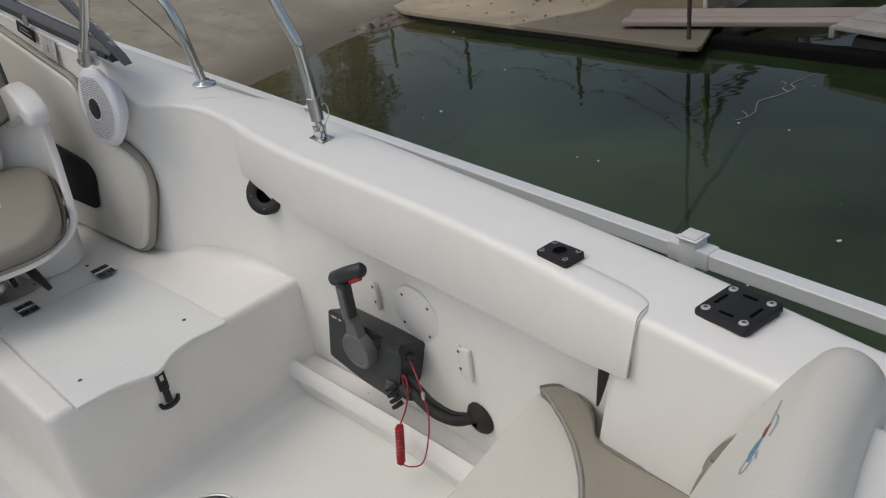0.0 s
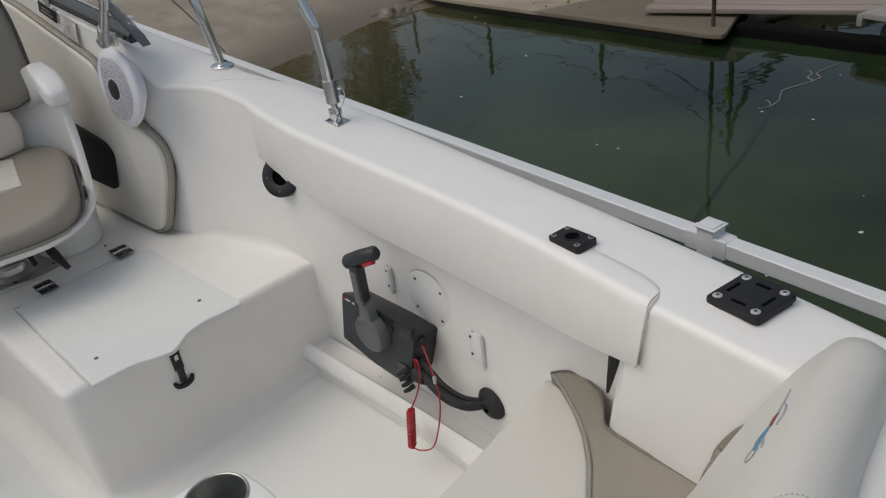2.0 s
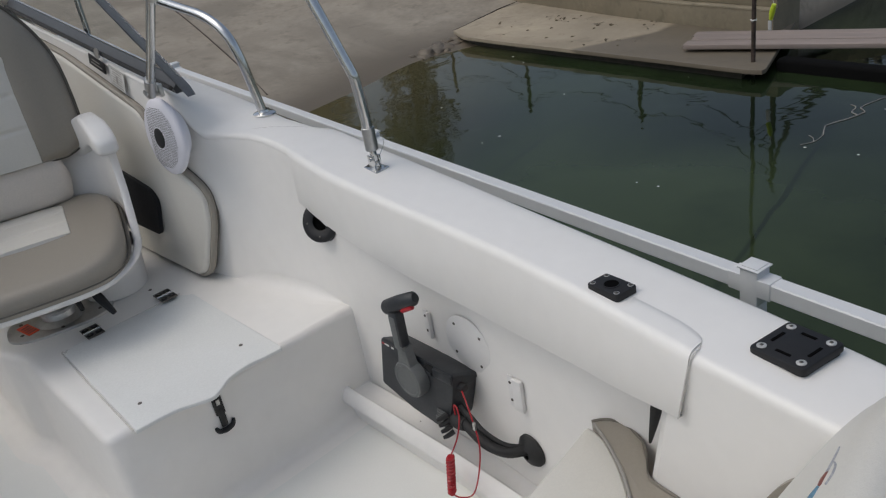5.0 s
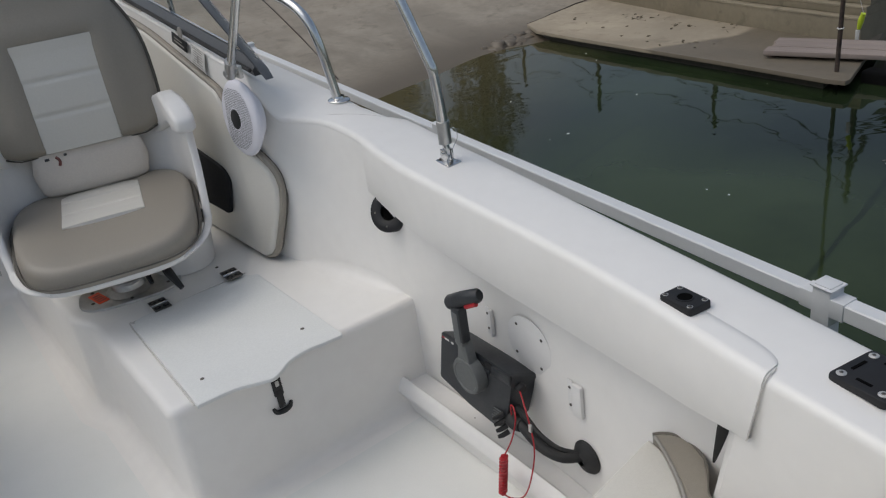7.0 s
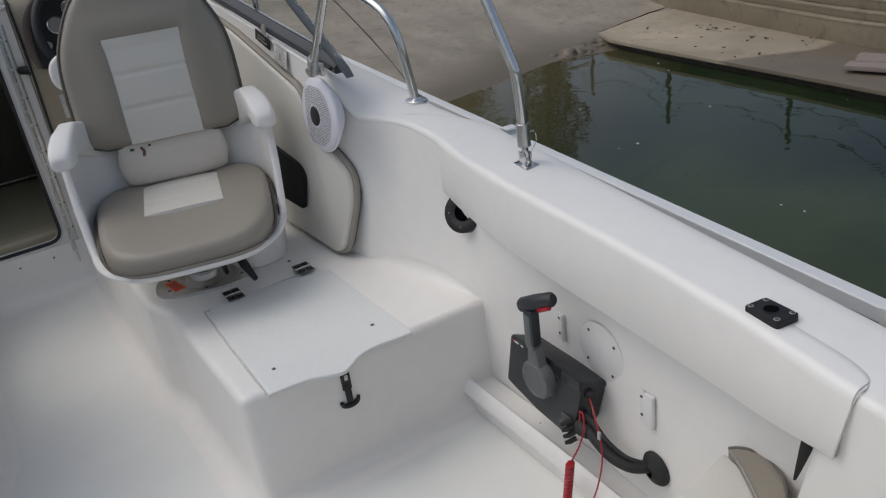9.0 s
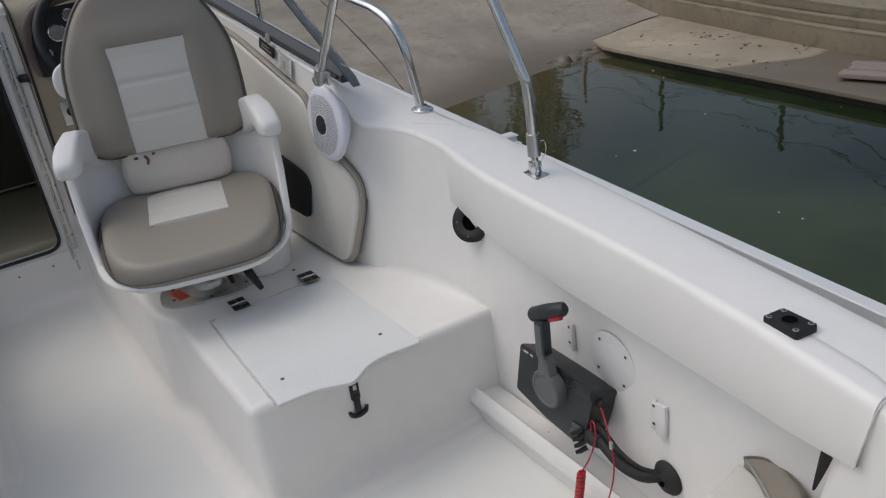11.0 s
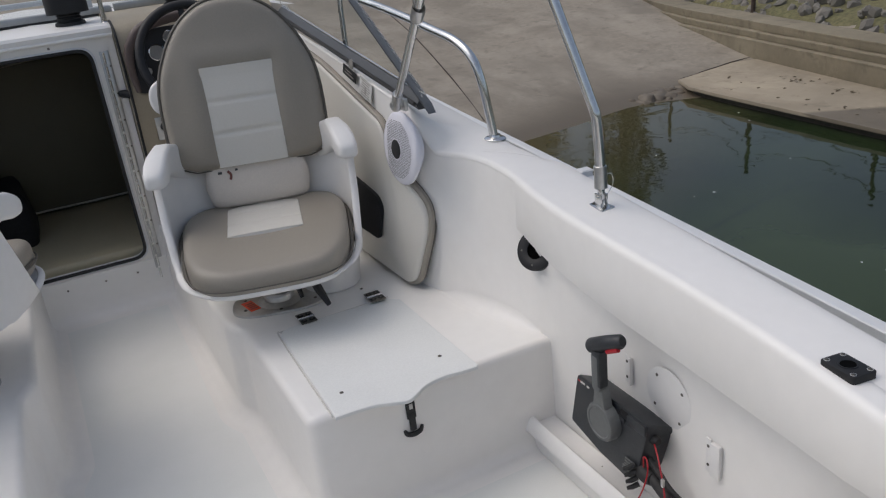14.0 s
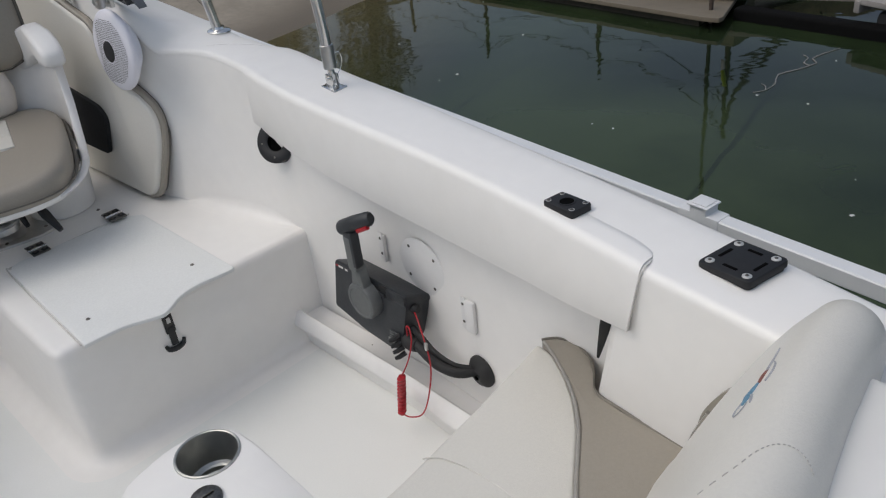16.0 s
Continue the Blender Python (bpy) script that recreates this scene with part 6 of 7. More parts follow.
def concrete(name, colour, dark, wet_z=None, wet_y=None):
    """Weathered concrete: pores, blotches, and a wet band above the waterline where told."""
    m = material(name, colour, 0.85, grain=0.10, scale=22, stain=0.55, stain_scale=1.1, stain_colour=dark, bump=0.5, bump_scale=60, detail=8)
    n, l = m.node_tree.nodes, m.node_tree.links
    b = n["Principled BSDF"]
    where = n.new("ShaderNodeNewGeometry")
    for stretch, size, low, high, tone, most in (((1, 1, 1), 0.8, 0.47, 0.57, 0.66, 0.75), ((1.6, 0.7, 1), 1.1, 0.46, 0.66, 1.28, 0.60), ((0.5, 1.6, 1), 0.55, 0.50, 0.62, 0.80, 0.55), ((1, 1, 1), 7.0, 0.56, 0.68, 0.58, 0.65)):
        mp = n.new("ShaderNodeMapping")
        mp.inputs["Scale"].default_value = stretch
        l.new(where.outputs["Position"], mp.inputs[0])
        t = n.new("ShaderNodeTexNoise")
        t.inputs["Scale"].default_value, t.inputs["Detail"].default_value, t.inputs["Roughness"].default_value, t.inputs["Distortion"].default_value = size, 9, 0.62, 0.4
        l.new(mp.outputs[0], t.inputs["Vector"])
        r = n.new("ShaderNodeMapRange")
        r.inputs[1].default_value, r.inputs[2].default_value, r.inputs[4].default_value = low, high, most
        l.new(t.outputs[0], r.inputs[0])
        x = n.new("ShaderNodeMix")
        x.data_type = "RGBA"
        x.inputs["B"].default_value = (colour[0] * tone, colour[1] * tone, colour[2] * tone, 1)
        l.new(r.outputs[0], x.inputs["Factor"])
        l.new(b.inputs["Base Color"].links[0].from_socket, x.inputs["A"])
        l.new(x.outputs["Result"], b.inputs["Base Color"])
    if wet_z is not None:
        old = b.inputs["Base Color"].links[0].from_socket
        g = n.new("ShaderNodeNewGeometry")
        sep = n.new("ShaderNodeSeparateXYZ")
        l.new(g.outputs["Position"], sep.inputs[0])
        tx = n.new("ShaderNodeTexNoise")
        tx.inputs["Scale"].default_value, tx.inputs["Detail"].default_value = 2.2, 5
        ad = n.new("ShaderNodeMath")
        ad.operation = "MULTIPLY_ADD"
        ad.inputs[1].default_value = 0.22
        l.new(tx.outputs[0], ad.inputs[0])
        l.new(sep.outputs[2], ad.inputs[2])
        r = n.new("ShaderNodeMapRange")
        r.inputs[1].default_value, r.inputs[2].default_value = wet_z + 0.09, wet_z + 0.16
        r.inputs[3].default_value, r.inputs[4].default_value = 1.0, 0.0
        l.new(ad.outputs[0], r.inputs[0])
        x = n.new("ShaderNodeMix")
        x.data_type = "RGBA"
        x.inputs["B"].default_value = (0.145, 0.118, 0.084, 1) if wet_y is None else (0.105, 0.086, 0.060, 1)
        if wet_y is not None:  # a damp corner with an uneven edge
            ay = n.new("ShaderNodeMath")
            ay.operation = "MULTIPLY_ADD"
            ay.inputs[1].default_value = 0.22
            nx = n.new("ShaderNodeMath")
            nx.operation = "MINIMUM"
            nx.inputs[1].default_value = 4.97
            l.new(sep.outputs[0], nx.inputs[0])
            my = n.new("ShaderNodeMath")
            my.operation = "MULTIPLY_ADD"
            my.inputs[1].default_value = 0.65
            l.new(nx.outputs[0], my.inputs[0])
            l.new(sep.outputs[1], my.inputs[2])
            l.new(tx.outputs[0], ay.inputs[0])
            l.new(my.outputs[0], ay.inputs[2])
            ry = n.new("ShaderNodeMapRange")
            ry.inputs[1].default_value, ry.inputs[2].default_value = wet_y + 0.10, wet_y + 0.16
            ry.inputs[3].default_value, ry.inputs[4].default_value = 0.75, 0.0
            l.new(ay.outputs[0], ry.inputs[0])
            mx = n.new("ShaderNodeMath")
            mx.operation = "MAXIMUM"
            l.new(r.outputs[0], mx.inputs[0])
            l.new(ry.outputs[0], mx.inputs[1])
            r = mx
        l.new(r.outputs[0], x.inputs["Factor"])
        l.new(old, x.inputs["A"])
        l.new(x.outputs["Result"], b.inputs["Base Color"])
        rr = n.new("ShaderNodeMapRange")
        rr.inputs[3].default_value, rr.inputs[4].default_value = 0.85, 0.45
        l.new(r.outputs[0], rr.inputs[0])
        l.new(rr.outputs[0], b.inputs["Roughness"])
    return m


RAMP = concrete("ramp_concrete", (0.325, 0.285, 0.228), (0.225, 0.190, 0.145), WZ + 0.058)
SLABM = concrete("slab_concrete", (0.375, 0.318, 0.233), (0.29, 0.243, 0.18), WZ - 0.010, 6.42)
FOOTDARK = material("dark_brown_concrete", (0.050, 0.044, 0.030), 0.5, grain=0.25, scale=30, stain=0.6, stain_scale=4, stain_colour=(0.028, 0.030, 0.018), bump=0.5, bump_scale=40)
WALLM = concrete("wall_concrete", (0.265, 0.228, 0.160), (0.16, 0.132, 0.086))
WOOD = material("weathered_plank", (0.26, 0.215, 0.19), 0.8, grain=0.22, scale=14, stain=0.5, stain_scale=3, stain_colour=(0.165, 0.132, 0.115), bump=0.5, bump_scale=30, per_piece=0.12, stretch=(1, 0.08, 1), detail=8)
DOCKW = material("pale_dock_board", (0.28, 0.262, 0.247), 0.75, grain=0.15, scale=14, stain=0.4, stain_scale=3, bump=0.4, bump_scale=30, per_piece=0.1, stretch=(0.1, 1, 1))
RUST = material("rusty_steel", (0.045, 0.032, 0.026), 0.8, grain=0.4, scale=40, stain=0.5, stain_scale=18, stain_colour=(0.12, 0.08, 0.055), bump=0.4, bump_scale=60)
STONE = material("grey_rock", (0.205, 0.19, 0.162), 0.9, grain=0.2, scale=12, stain=0.6, stain_scale=3, stain_colour=(0.17, 0.155, 0.135), bump=0.6, bump_scale=25)
BARK = material("grey_bark", (0.085, 0.072, 0.06), 0.9, grain=0.3, scale=20, bump=0.6, bump_scale=30)
LEAF = material("dull_foliage", (0.085, 0.088, 0.045), 0.8, grain=0.35, scale=3, stain=0.5, stain_scale=0.8, stain_colour=(0.075, 0.06, 0.035))
GRASS = material("dry_grass", (0.16, 0.145, 0.07), 0.9, grain=0.3, scale=30, stain=0.6, stain_scale=2, stain_colour=(0.09, 0.10, 0.04))
BEAMBLACK = material("matt_black_beam", (0.005, 0.005, 0.005), 0.9, grain=0.2, scale=40, spec=0.1)
LITTER = material("dead_leaf", (0.10, 0.075, 0.045), 0.9, grain=0.4, scale=60)
LIME = material("lime_float", (0.62, 0.75, 0.05), 0.4, grain=0.06, scale=60)

SHORE = [(-80, 8), (-6, 6.4), (0.0, 6.2), (1.2, 5.7), (1.9, 5.0), (2.4, 4.66), (2.93, 4.62), (3.6, 4.76), (4.17, 4.80), (4.5, 4.68), (4.8, 4.52), (5.2, 4.4), (5.8, 4.3), (90, 4.3)]
WALL_LINE = [(5.05, 2.3), (5.17, 3.3), (5.28, 3.9), (5.43, 4.6), (5.56, 5.2), (5.80, 6.3), (6.18, 7.45), (7.3, 11.0), (12.0, 24.0)]

def wall_x(y):
    return float(np.interp(y, [p[1] for p in WALL_LINE], [p[0] for p in WALL_LINE]))


def ground_z(x, y):
    s = lerp(x, SHORE)
    d = y - s
    z = WZ + 0.115 * min(d, 9) + 0.03 * max(min(d - 9, 40), 0) if d > -1.5 else WZ + 0.115 * -1.5 + 0.25 * max(d + 1.5, -4)
    z = max(z, -1.4)
    back = x - wall_x(y) - 0.25
    if back > 0 and y > 2.45:
        z = max(z, -0.25 + min((y - 2.45) / 0.15, 1) * (min(back * 2.0, 0.34) + 0.22 * min(max(back - 0.17, 0), 6) + 0.04 * min(max(back - 6, 0), 40)))
    return z


xs = sorted(set([-90, -60, -40, -25, -15, -10, -7, -5, -3, -1, 0, 0.8] + [1.2 + 0.14 * i for i in range(52)] + [8.8, 9.5, 10.5, 12, 14, 17, 21, 27, 35, 50, 70, 90]))
ys = sorted(set([-90, -60, -40, -20, -10, -5, -2, 0, 1] + [1.8 + 0.14 * i for i in range(64)] + [11.0, 11.6, 12.5, 14, 16, 19, 23, 28, 35, 45, 60, 90]))
gv = [(x, y, ground_z(x, y) + (0.012 * noise.noise(Vector((x * 1.4, y * 1.4, 0))) if abs(x) < 12 else 0)) for y in ys for x in xs]
gf = [(j * len(xs) + i, j * len(xs) + i + 1, (j + 1) * len(xs) + i + 1, (j + 1) * len(xs) + i) for j in range(len(ys) - 1) for i in range(len(xs) - 1)]
gm = bpy.data.meshes.new("ground")
gm.from_pydata(gv, [], gf)
gm.shade_smooth()
gm.materials.append(RAMP)
tagged(new("ground", gm), "weathered tan concrete boat ramp sloping into the water", "ground", kind="structure")

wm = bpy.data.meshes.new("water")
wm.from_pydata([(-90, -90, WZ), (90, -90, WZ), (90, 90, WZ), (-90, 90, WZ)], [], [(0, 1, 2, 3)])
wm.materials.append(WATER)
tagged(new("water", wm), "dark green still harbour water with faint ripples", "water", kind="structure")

slab_edge = [(4.62, 4.96), (4.50, 4.72), (4.47, 4.3), (4.44, 3.6), (4.41, 3.0), (4.365, 2.24), (4.38, 2.15), (4.42, 2.145), (4.80, 2.27), (5.36, 2.45), (5.42, 4.0), (5.60, 5.0), (5.3, 5.08)]
sl = slab(slab_edge, -0.196, -0.170, 0.006, 2)
for v in sl.verts:
    v.co.x += 0.012 * noise.noise(v.co * 3.0)
# footing in a much darker brown than the slab above it
structure("footing", slab([(4.68, 4.94), (4.56, 4.70), (4.53, 4.3), (4.50, 3.6), (4.47, 3.0), (4.43, 2.30), (4.80, 2.36), (5.34, 2.55), (5.42, 4.0), (5.55, 5.0)], -1.2, -0.195, 0), FOOTDARK, "dark brown concrete footing set back under the slab", "footing")
structure("pavement", sl, SLABM, "flat tan concrete landing slab at the water's edge", "slab")
structure("joint", tube([(4.63, 4.975, -0.171), (4.80, 4.985, -0.171), (4.95, 5.03, -0.171), (5.12, 5.05, -0.171), (5.3, 5.09, -0.170), (5.55, 5.10, -0.168)], [0.001, 0.004, 0.003, 0.006, 0.005, 0.003], 6, smooth=3), RUST, "dark crack between slab and ramp", "crack")
structure("joint", tube([(x, y, ground_z(x, y) + 0.002) for x, y in ((2.93, 5.15), (3.12, 5.8), (3.29, 6.42), (3.60, 7.67), (3.75, 8.42), (3.89, 9.17), (4.25, 11.0))], 0.006, 6, smooth=8), RUST, "dark joint across the concrete ramp", "crack")
structure("joint", tube([(x, y, ground_z(x, y) + 0.002) for x, y in ((2.3, 5.9), (2.2, 7.2), (2.25, 9.0))], 0.007, 6, smooth=8), RUST, "dark joint across the concrete ramp", "crack")

# stepped retaining wall in three courses
rw = thing("retaining_wall", "low stepped concrete retaining wall above the slab", "retaining wall")
for k, (z0, z1, back) in enumerate(((-0.30, -0.020, 0.0), (-0.018, 0.040, 0.045), (0.042, 0.115, 0.085))):
    rows = []
    for i in range(61):
        y = 2.45 + 8.8 * (i / 60) ** 1.2
        x = wall_x(y) + back
        w = 0.006 * noise.noise(Vector((y * 2, k * 3.1, 0))) + 0.004 * noise.noise(Vector((y * 9, k * 5.1, 0)))
        h = 0.004 * noise.noise(Vector((y * 3, k * 7.7, 1)))
        rows.append([(x + a + w, y, z + h) for a, z in ((0.006, z0), (0.004, z0 + 0.004), (0.0, z1 - 0.016), (-0.004, z1 - 0.012), (-0.003, z1 - 0.002), (0.010, z1), (0.34 - back, z1), (0.34 - back, z0))])
    part("course", loft(rows, closed_rows=True, cap=True), WALLM, rw, angle=30)

# riprap behind the wall
rng = random.Random(4)
rock = bmesh.new()
for k in range(800):
    y = 2.6 + 8 * rng.random() ** 1.1
    x = wall_x(y) + 0.36 + 1.9 * rng.random() ** 1.3
    r = rng.uniform(0.025, 0.05) + 0.05 * rng.random() ** 3
    z = ground_z(x, y) + 0.02 + r * 0.3
    start = len(rock.verts)
    made = bmesh.ops.create_icosphere(rock, subdivisions=1, radius=r)
    off = Vector((rng.random() * 50, rng.random() * 50, 0))
    rot = Euler((rng.random() * 6, rng.random() * 6, rng.random() * 6)).to_matrix()
    for v in made["verts"]:
        c = v.co.copy()
        c = c * (1 + 0.45 * noise.noise(c * (2.2 / r) * 0.5 + off))
        c.z *= 0.7
        v.co = rot @ c + Vector((x, y, z))
ro_ = part("riprap", rock, STONE, angle=25)
tagged(ro_, "loose grey riprap rocks behind the wall", "rocks", kind="stuff")

# broken concrete where ramp and slab meet
rub = bmesh.new()
for k in range(26):
    x, y, r = rng.gauss(4.36, 0.10), rng.gauss(4.88, 0.055), 0.02 + 0.085 * rng.random() ** 2
    made = bmesh.ops.create_icosphere(rub, subdivisions=2, radius=r)
    off = Vector((rng.random() * 50, rng.random() * 50, 0))
    for v in made["verts"]:
        c = v.co * (1 + 0.75 * noise.noise(v.co * (1.6 / r) + off))
        c.z *= 0.42
        v.co = c + Vector((x, y, ground_z(x, y) - r * 0.10))
tagged(part("broken_concrete", rub, RAMP, angle=75), "pale broken concrete at the ramp's lower corner", "rubble", kind="stuff")

# dead leaves and twigs blown on to the slab
lit = bmesh.new()
for cx, cy, many, wide in ((5.10, 4.20, 16, 0.09), (5.06, 3.75, 9, 0.06), (4.68, 3.38, 7, 0.05), (5.20, 3.38, 20, 0.08), (4.90, 4.3, 10, 0.35), (4.6, 3.6, 8, 0.3)):
    for _ in range(many):
        x, y, w = cx + rng.gauss(0, wide * 0.6), cy + rng.gauss(0, wide), rng.uniform(0, 6.28)
        if x < 4.50 or x > wall_x(y) - 0.02:
            continue
        a, c = rng.uniform(0.010, 0.026), rng.uniform(0.005, 0.012)
        pts = [(a, 0, 0.004), (0.3 * a, c, 0.002), (-a, 0, 0.006), (0.2 * a, -c, 0.009)]
        lit.faces.new([lit.verts.new((x + p * math.cos(w) - q * math.sin(w), y + p * math.sin(w) + q * math.cos(w), -0.170 + h)) for p, q, h in pts])
tagged(part("leaf_litter", lit, LITTER), "brown dead leaves and twigs on the slab", "leaf litter", kind="stuff")

# planks, dock and pole
gw = thing("gangway", "weathered grey wooden planks laid from slab to dock", "gangway", Matrix.Translation((4.69, 2.80, -0.135)) @ Matrix.Rotation(radians(195.5), 4, "Z"))
for k in range(3):
    bm = box((0.098, 2.6, 0.030), (0, 1.3, 0), 0.004)
    for v in bm.verts:
        v.co.x += 0.004 * noise.noise(v.co * 4 + Vector((k * 9, 0, 0)))
        v.co.z += 0.006 * noise.noise(v.co * 2 + Vector((k * 5, 3, 0)))
    p_ = part("plank", bm, WOOD, gw)
    p_.matrix_basis = pose(-0.125 + 0.104 * k, 0.02 * (k % 2) - 0.01, 0.004 * (k % 2), 0, 0, 0)
dk = thing("floating_dock", "pale slatted floating dock on black floats", "dock", pose(4.66, 1.50, WZ, 0, 0, -14))
for k in range(10):
    part("board", box((0.14, 1.3, 0.03), (0.07 + 0.15 * k, -0.65, 0.17), 0.004), DOCKW, dk)
part("fascia", box((1.5, 0.035, 0.065), (0.75, 0.018, 0.140), 0.005), DOCKW, dk)
part("float", box((1.4, 1.2, 0.25), (0.75, -0.66, 0.0), 0.04), RUBBER, dk, "black plastic float")
# black beam set where a dark band lies on the water by the slab
low = part("float", box((0.10, 1.15, 0.24), (0, 0, -0.05), 0.02, 3), BEAMBLACK, dk, "low black beam")
low.matrix_basis = pose(-0.048, 0.11, 0.0, 0, 0, 11.5)
pole = thing("mooring_pole", "thin rusty steel pole standing in the water", "pole")
part("shaft", tube([(4.50, 2.27, -0.7), (4.515, 2.275, 0.0), (4.555, 2.29, 0.9), (4.60, 2.31, 2.4)], 0.013, 10), RUST, pole)
part("tie", tube([(4.518 + 0.016 * math.cos(w * 0.8), 2.277 + 0.016 * math.sin(w * 0.8), 0.07 + 0.003 * (w % 2)) for w in range(9)], 0.004, 6), LABEL, pole, "white cord tie")
lu = thing("fishing_float", "lime plastic float hanging from a cord", "float")
part("body", tube([(4.595, 2.215, 0.055), (4.59, 2.205, 0.10), (4.582, 2.19, 0.145)], [0.010, 0.017, 0.012], 10, smooth=3), LIME, lu)
part("tail", box((0.008, 0.022, 0.055), (4.60, 2.223, 0.02), 0.003), LABEL, lu, "pale plastic tail")
part("cord", tube([(4.582, 2.19, 0.145), (4.565, 2.235, 0.30), (4.545, 2.287, 0.50)], 0.0015, 6), LABEL, lu, "thin pale cord")

# white square-tube rail on posts, standing in the water beside the boat
RAIL_TOP = 0.102
vr = thing("vinyl_rail", "white square-tube vinyl rail on capped posts standing in the water", "rail")


def rail_at(y):
    return 1.885 + 0.1125 * y


part("rail", loft([[(rail_at(y) + a, y, RAIL_TOP + b) for a, b in ((-0.0255, -0.046), (-0.0255, -0.004), (-0.0215, 0.0), (0.0215, 0.0), (0.0255, -0.004), (0.0255, -0.046), (0.0215, -0.05), (-0.0215, -0.05))] for y in (-1.6, 0.0, 1.0, 2.0, 3.0, 4.0, 5.0, 5.70)], closed_rows=True, cap=True), RAILW, vr, angle=35)
for y in (-1.2, 0.862, 2.90, 5.62):
    m_ = Matrix.Translation((rail_at(y), y, 0)) @ Matrix.Rotation(math.atan(-0.1125), 4, "Z")
    foot = min(ground_z(rail_at(y), y) - 0.2, WZ - 0.3)
    post = part("post", box((0.051, 0.051, RAIL_TOP - foot), (0, 0, (RAIL_TOP + foot) / 2), 0.004, m=m_), RAILW, vr)
    part("sleeve", box((0.057, 0.135, 0.056), (0, 0, RAIL_TOP - 0.025), 0.003, m=m_), RAILW, vr, "white joint sleeve")
    part("collar", box((0.058, 0.056, 0.11), (0, 0, RAIL_TOP - 0.030), 0.003, m=m_), RAILW, vr, "white joint collar")
    part("cap", merge(box((0.068, 0.068, 0.005), (0, 0, RAIL_TOP + 0.0275), 0.002, m=m_), box((0.050, 0.050, 0.004), (0, 0, RAIL_TOP + 0.031), 0.0015, m=m_)), RAILW, post, "flat square post cap")

# floating twig and specks
tw = thing("floating_branch", "pale crooked branch floating on the water", "branch")
part("stem", tube([(x, y, WZ + 0.002) for x, y in ((3.651, 1.556), (3.706, 1.521), (3.802, 1.521), (3.916, 1.564), (4.021, 1.517), (4.151, 1.479), (4.196, 1.522), (4.295, 1.506), (4.402, 1.471))], [0.0015, 0.002, 0.0028, 0.003, 0.003, 0.0032, 0.003, 0.0026, 0.0015], 6, smooth=2), DOCKW, tw)
part("twig", tube([(x, y, WZ + 0.002) for x, y in ((4.10, 1.494), (4.13, 1.535), (4.20, 1.545), (4.23, 1.585))], [0.003, 0.003, 0.0025, 0.001], 6, smooth=3), DOCKW, tw)
part("twig", tube([(x, y, WZ + 0.002) for x, y in ((3.706, 1.521), (3.75, 1.545), (3.77, 1.575))], [0.0025, 0.002, 0.001], 6, smooth=3), DOCKW, tw)
sb_ = bmesh.new()
for k in range(34):
    x, y = rng.uniform(1.9, 4.4), rng.uniform(0.2, 4.3)
    r = rng.uniform(0.003, 0.0095)
    sb_.faces.new([sb_.verts.new((x + r * rng.uniform(0.6, 1.2) * math.cos(a), y + r * rng.uniform(0.6, 1.2) * math.sin(a), WZ + 0.002)) for a in (0, 1.1, 2.2, 3.3, 4.4, 5.4)])
tagged(part("floating_specks", sb_, LABEL), "pale specks of leaf floating on the water", "specks", kind="stuff")


# cable fence along the wall, trees and far woods, which the water mirrors
cfn = thing("cable_fence", "low steel post and cable fence above the wall", "fence")
fence_at = [(5.44, 2.72, 1.03), (5.55, 3.96, 0.74), (5.86, 5.55, 0.94), (6.25, 7.10, 1.0), (6.8, 9.0, 1.1), (7.4, 10.6, 1.3)]
fence_pts = []
for x, y, top in fence_at:
    x += 0.16
    fence_pts.append(Vector((x, y, top)))
    part("post", tube([(x, y, ground_z(x, y) - 0.3), (x + 0.01, y, (top + ground_z(x, y)) / 2), (x, y, top)], [0.022, 0.019, 0.018], 10), RUST, cfn)
for a, b in zip(fence_pts, fence_pts[1:]):
    for drop, sag in ((0.10, 0.16), (0.32, 0.14)):
        part("cable", tube([a.lerp(b, f) - Vector((0, 0, drop + sag * 4 * f * (1 - f) + 0.012 * math.sin(f * 40))) for f in [i / 12 for i in range(13)]], 0.0045, 6), RUST, cfn)


def bare_tree(at, height, seed):
    r = random.Random(seed)
    t = thing("bare_tree", "leafless grey tree on the far bank", "tree", pose(*at), group="bare trees")
    limbs = []

    def grow(p, d, length, rad, depth):
        pts, q, e = [p.copy()], p.copy(), d.copy()
        for _ in range(4):
            e = (e + Vector((r.uniform(-0.3, 0.3), r.uniform(-0.3, 0.3), r.uniform(-0.05, 0.2)))).normalized()
            q = q + e * length / 4
            pts.append(q.copy())
        limbs.append((depth, tube(pts, [rad, rad * 0.9, rad * 0.75, rad * 0.65, rad * 0.5], 6 if depth < 2 else 4)))
        if depth < 1:
            for _ in range(2):
                k = r.choice((2, 3, 4))
                grow(pts[k], (e + Vector((r.uniform(-1, 1), r.uniform(-1, 1), r.uniform(-0.1, 0.7)))).normalized(), length * r.uniform(0.55, 0.75), rad * 0.55, depth + 1)

    grow(Vector((0, 0, -0.2)), Vector((0, 0, 1)), height * 0.42, height * 0.018, 0)
    part("trunk", limbs[0][1], BARK, t)
    part("branches", merge(*[b_ for d_, b_ in limbs[1:]]), BARK, t)


bare_tree((13.1, 5.4, ground_z(13.1, 5.4)), 5.0, 3)


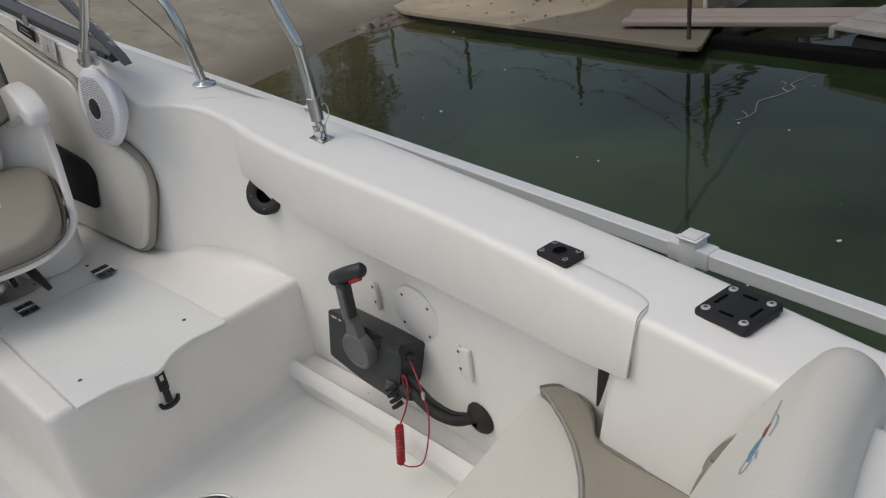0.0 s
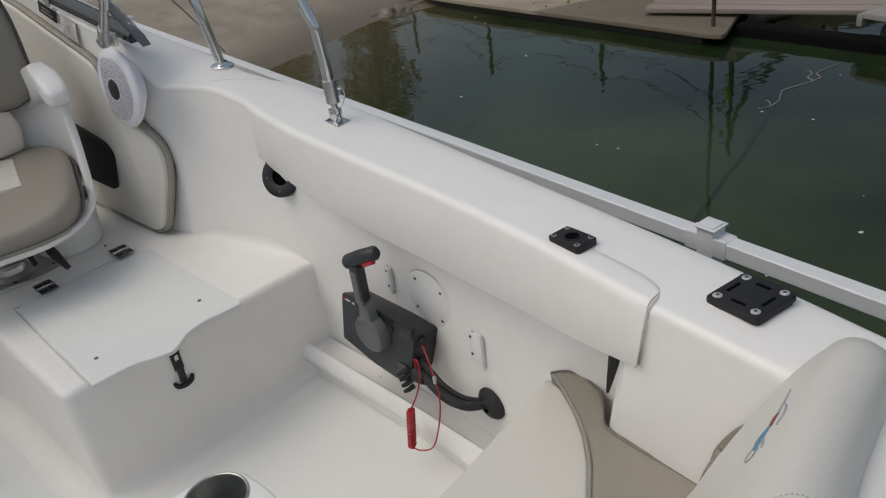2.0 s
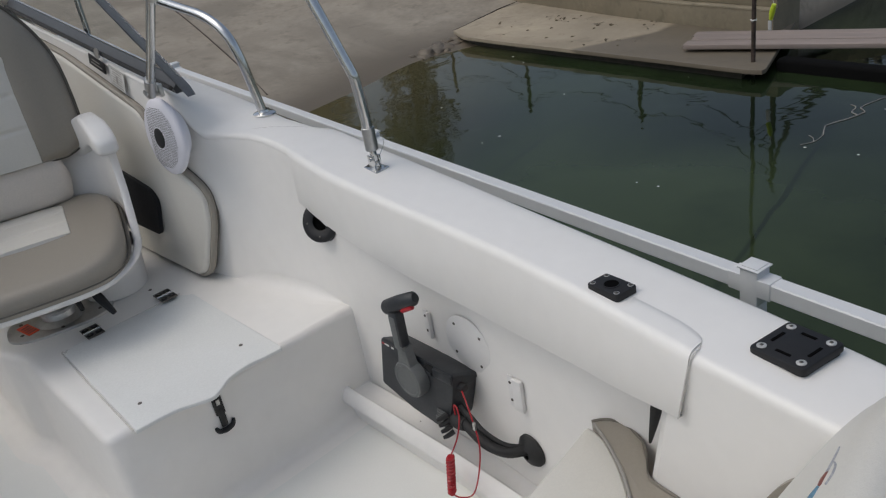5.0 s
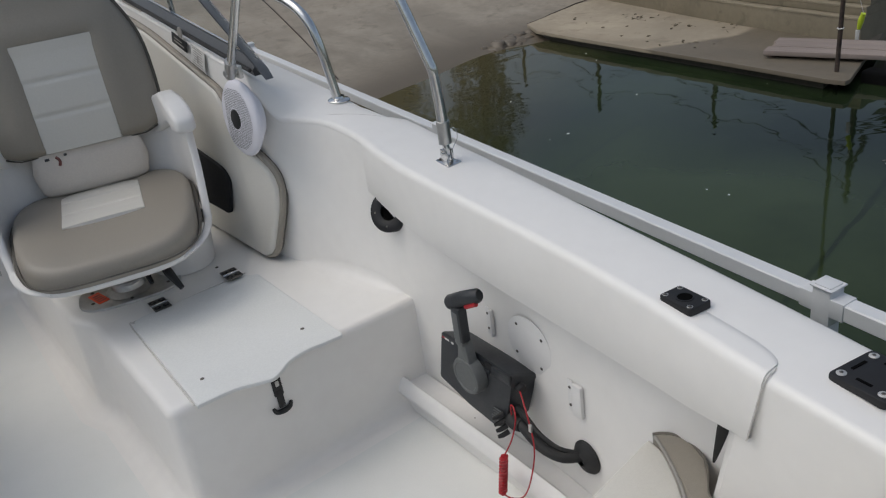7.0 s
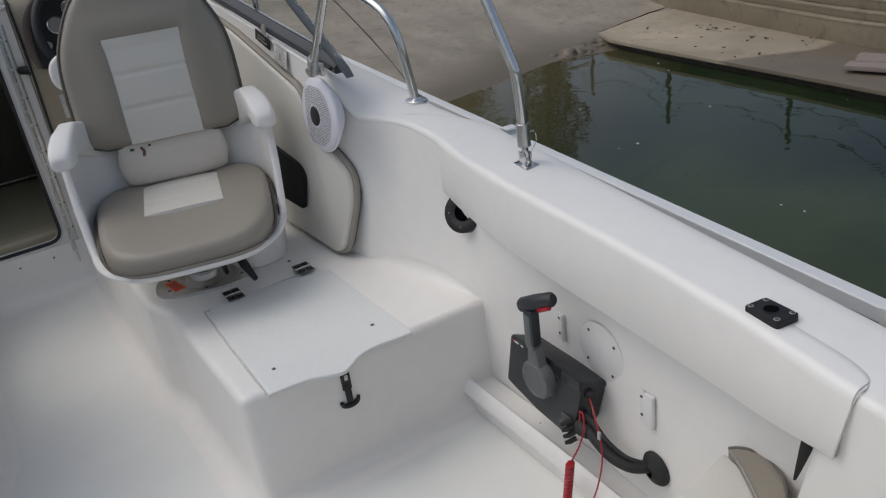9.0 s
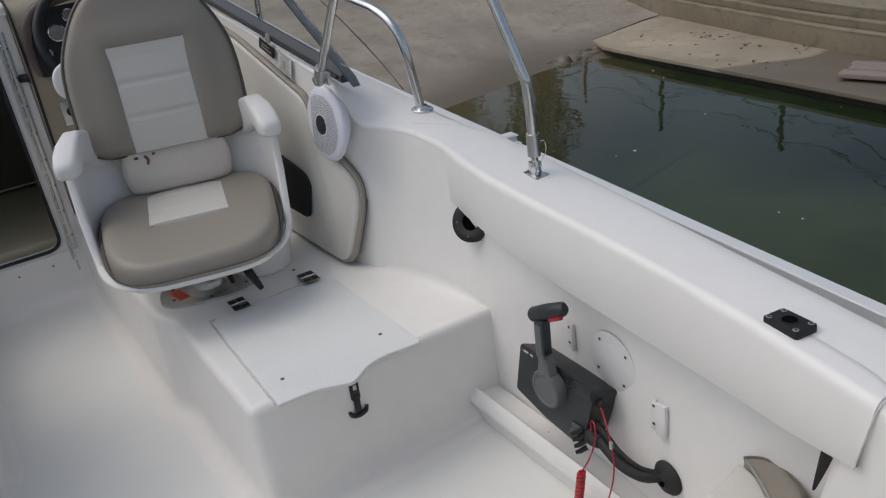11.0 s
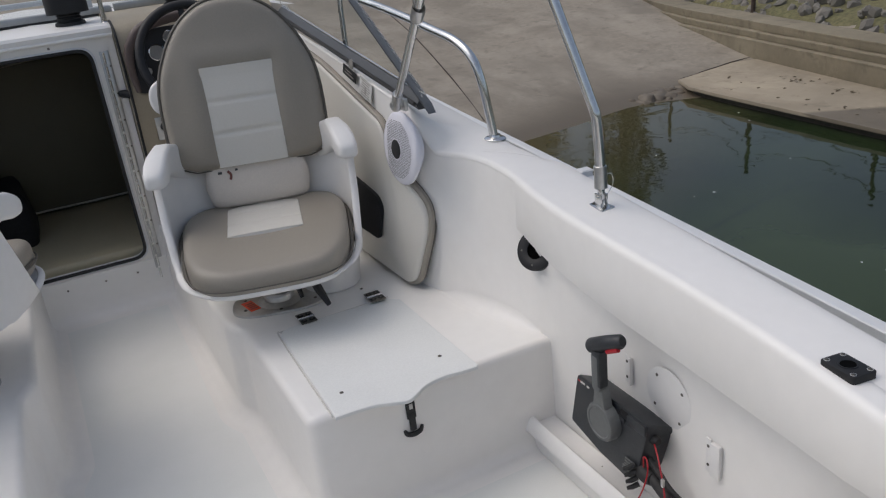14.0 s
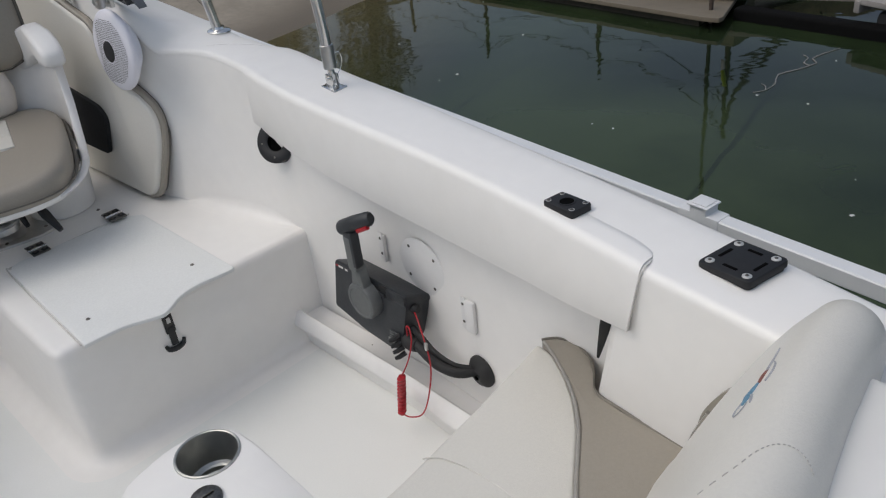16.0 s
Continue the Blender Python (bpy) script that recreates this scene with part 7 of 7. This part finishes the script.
def leafy_tree(at, height, spread, seed):
    r = random.Random(seed)
    t = thing("leafy_tree", "dull green leafy tree beyond the ramp", "tree", pose(*at))
    part("trunk", tube([(0, 0, -0.3), (0.1, 0, height * 0.3), (0, 0.1, height * 0.7)], [0.16, 0.12, 0.05], 10, smooth=3), BARK, t)
    verts, faces = [], []
    for _ in range(int(9500 * min(spread / 2.2, 1))):
        w, q = r.uniform(0, 6.283), r.random() ** 0.5
        h = r.random()
        rad = spread * q * (1.05 - abs(h - 0.4) * 1.1) * (0.8 + 0.5 * noise.noise(Vector((math.cos(w) * 1.5, math.sin(w) * 1.5, h * 3))))
        c = Vector((rad * math.cos(w), rad * math.sin(w), height * (0.22 + 0.78 * h)))
        if noise.noise(c * 0.9) < -0.25:
            continue
        a_, b_ = Vector((r.uniform(-1, 1), r.uniform(-1, 1), r.uniform(-1, 1))) * 0.07, Vector((r.uniform(-1, 1), r.uniform(-1, 1), r.uniform(-1, 1))) * 0.05
        i0 = len(verts)
        verts += [c - a_, c + b_, c + a_, c - b_]
        faces.append((i0, i0 + 1, i0 + 2, i0 + 3))
    me = bpy.data.meshes.new("crown")
    me.from_pydata([tuple(v) for v in verts], [], faces)
    me.materials.append(LEAF)
    cr_ = new("crown", me)
    cr_.parent = t


leafy_tree((8.3, 14.0, ground_z(8.3, 14.0)), 5.2, 2.2, 5)
leafy_tree((10.0, 12.5, ground_z(10.0, 12.5)), 4.9, 0.85, 8)

# grassy bank behind the wall
bv, bf_ = [], []
for i in range(60):
    y = 2.55 + 16 * (i / 59) ** 1.3
    for j in range(16):
        x = wall_x(y) + 0.33 + 5.0 * (j / 15) ** 1.5
        bv.append((x, y, ground_z(x, y) + 0.03 + 0.05 * noise.noise(Vector((x * 2, y * 2, 0)))))
for i in range(59):
    for j in range(15):
        a = i * 16 + j
        bf_.append((a, a + 1, a + 17, a + 16))
bme = bpy.data.meshes.new("bank")
bme.from_pydata(bv, [], bf_)
bme.shade_smooth()
bme.materials.append(GRASS)
tagged(new("bank", bme), "rough grassy bank behind the wall", "bank", kind="structure")

woods = bmesh.new()
for k in range(230):
    az = rng.uniform(-25, 95)
    far = rng.uniform(38, 60)
    hgt = (9.5 if az < 42 else 5.5) * rng.uniform(0.35, 1.0)
    x, y = far * math.sin(radians(az)), far * math.cos(radians(az))
    for _ in range(2):
        made = bmesh.ops.create_icosphere(woods, subdivisions=2, radius=rng.uniform(1.2, 2.6))
        off = Vector((rng.random() * 90, rng.random() * 90, 0))
        c0 = Vector((x + rng.uniform(-2, 2), y + rng.uniform(-2, 2), ground_z(x, y) + hgt * rng.uniform(0.2, 0.9)))
        for v in made["verts"]:
            v.co = c0 + v.co * (1 + 0.6 * noise.noise(v.co * 0.9 + off)) * Vector((1, 1, 1.25)).length / 1.9
tagged(part("far_woods", woods, LEAF, angle=180), "dull green and brown woods on the far bank", "woods", kind="stuff")
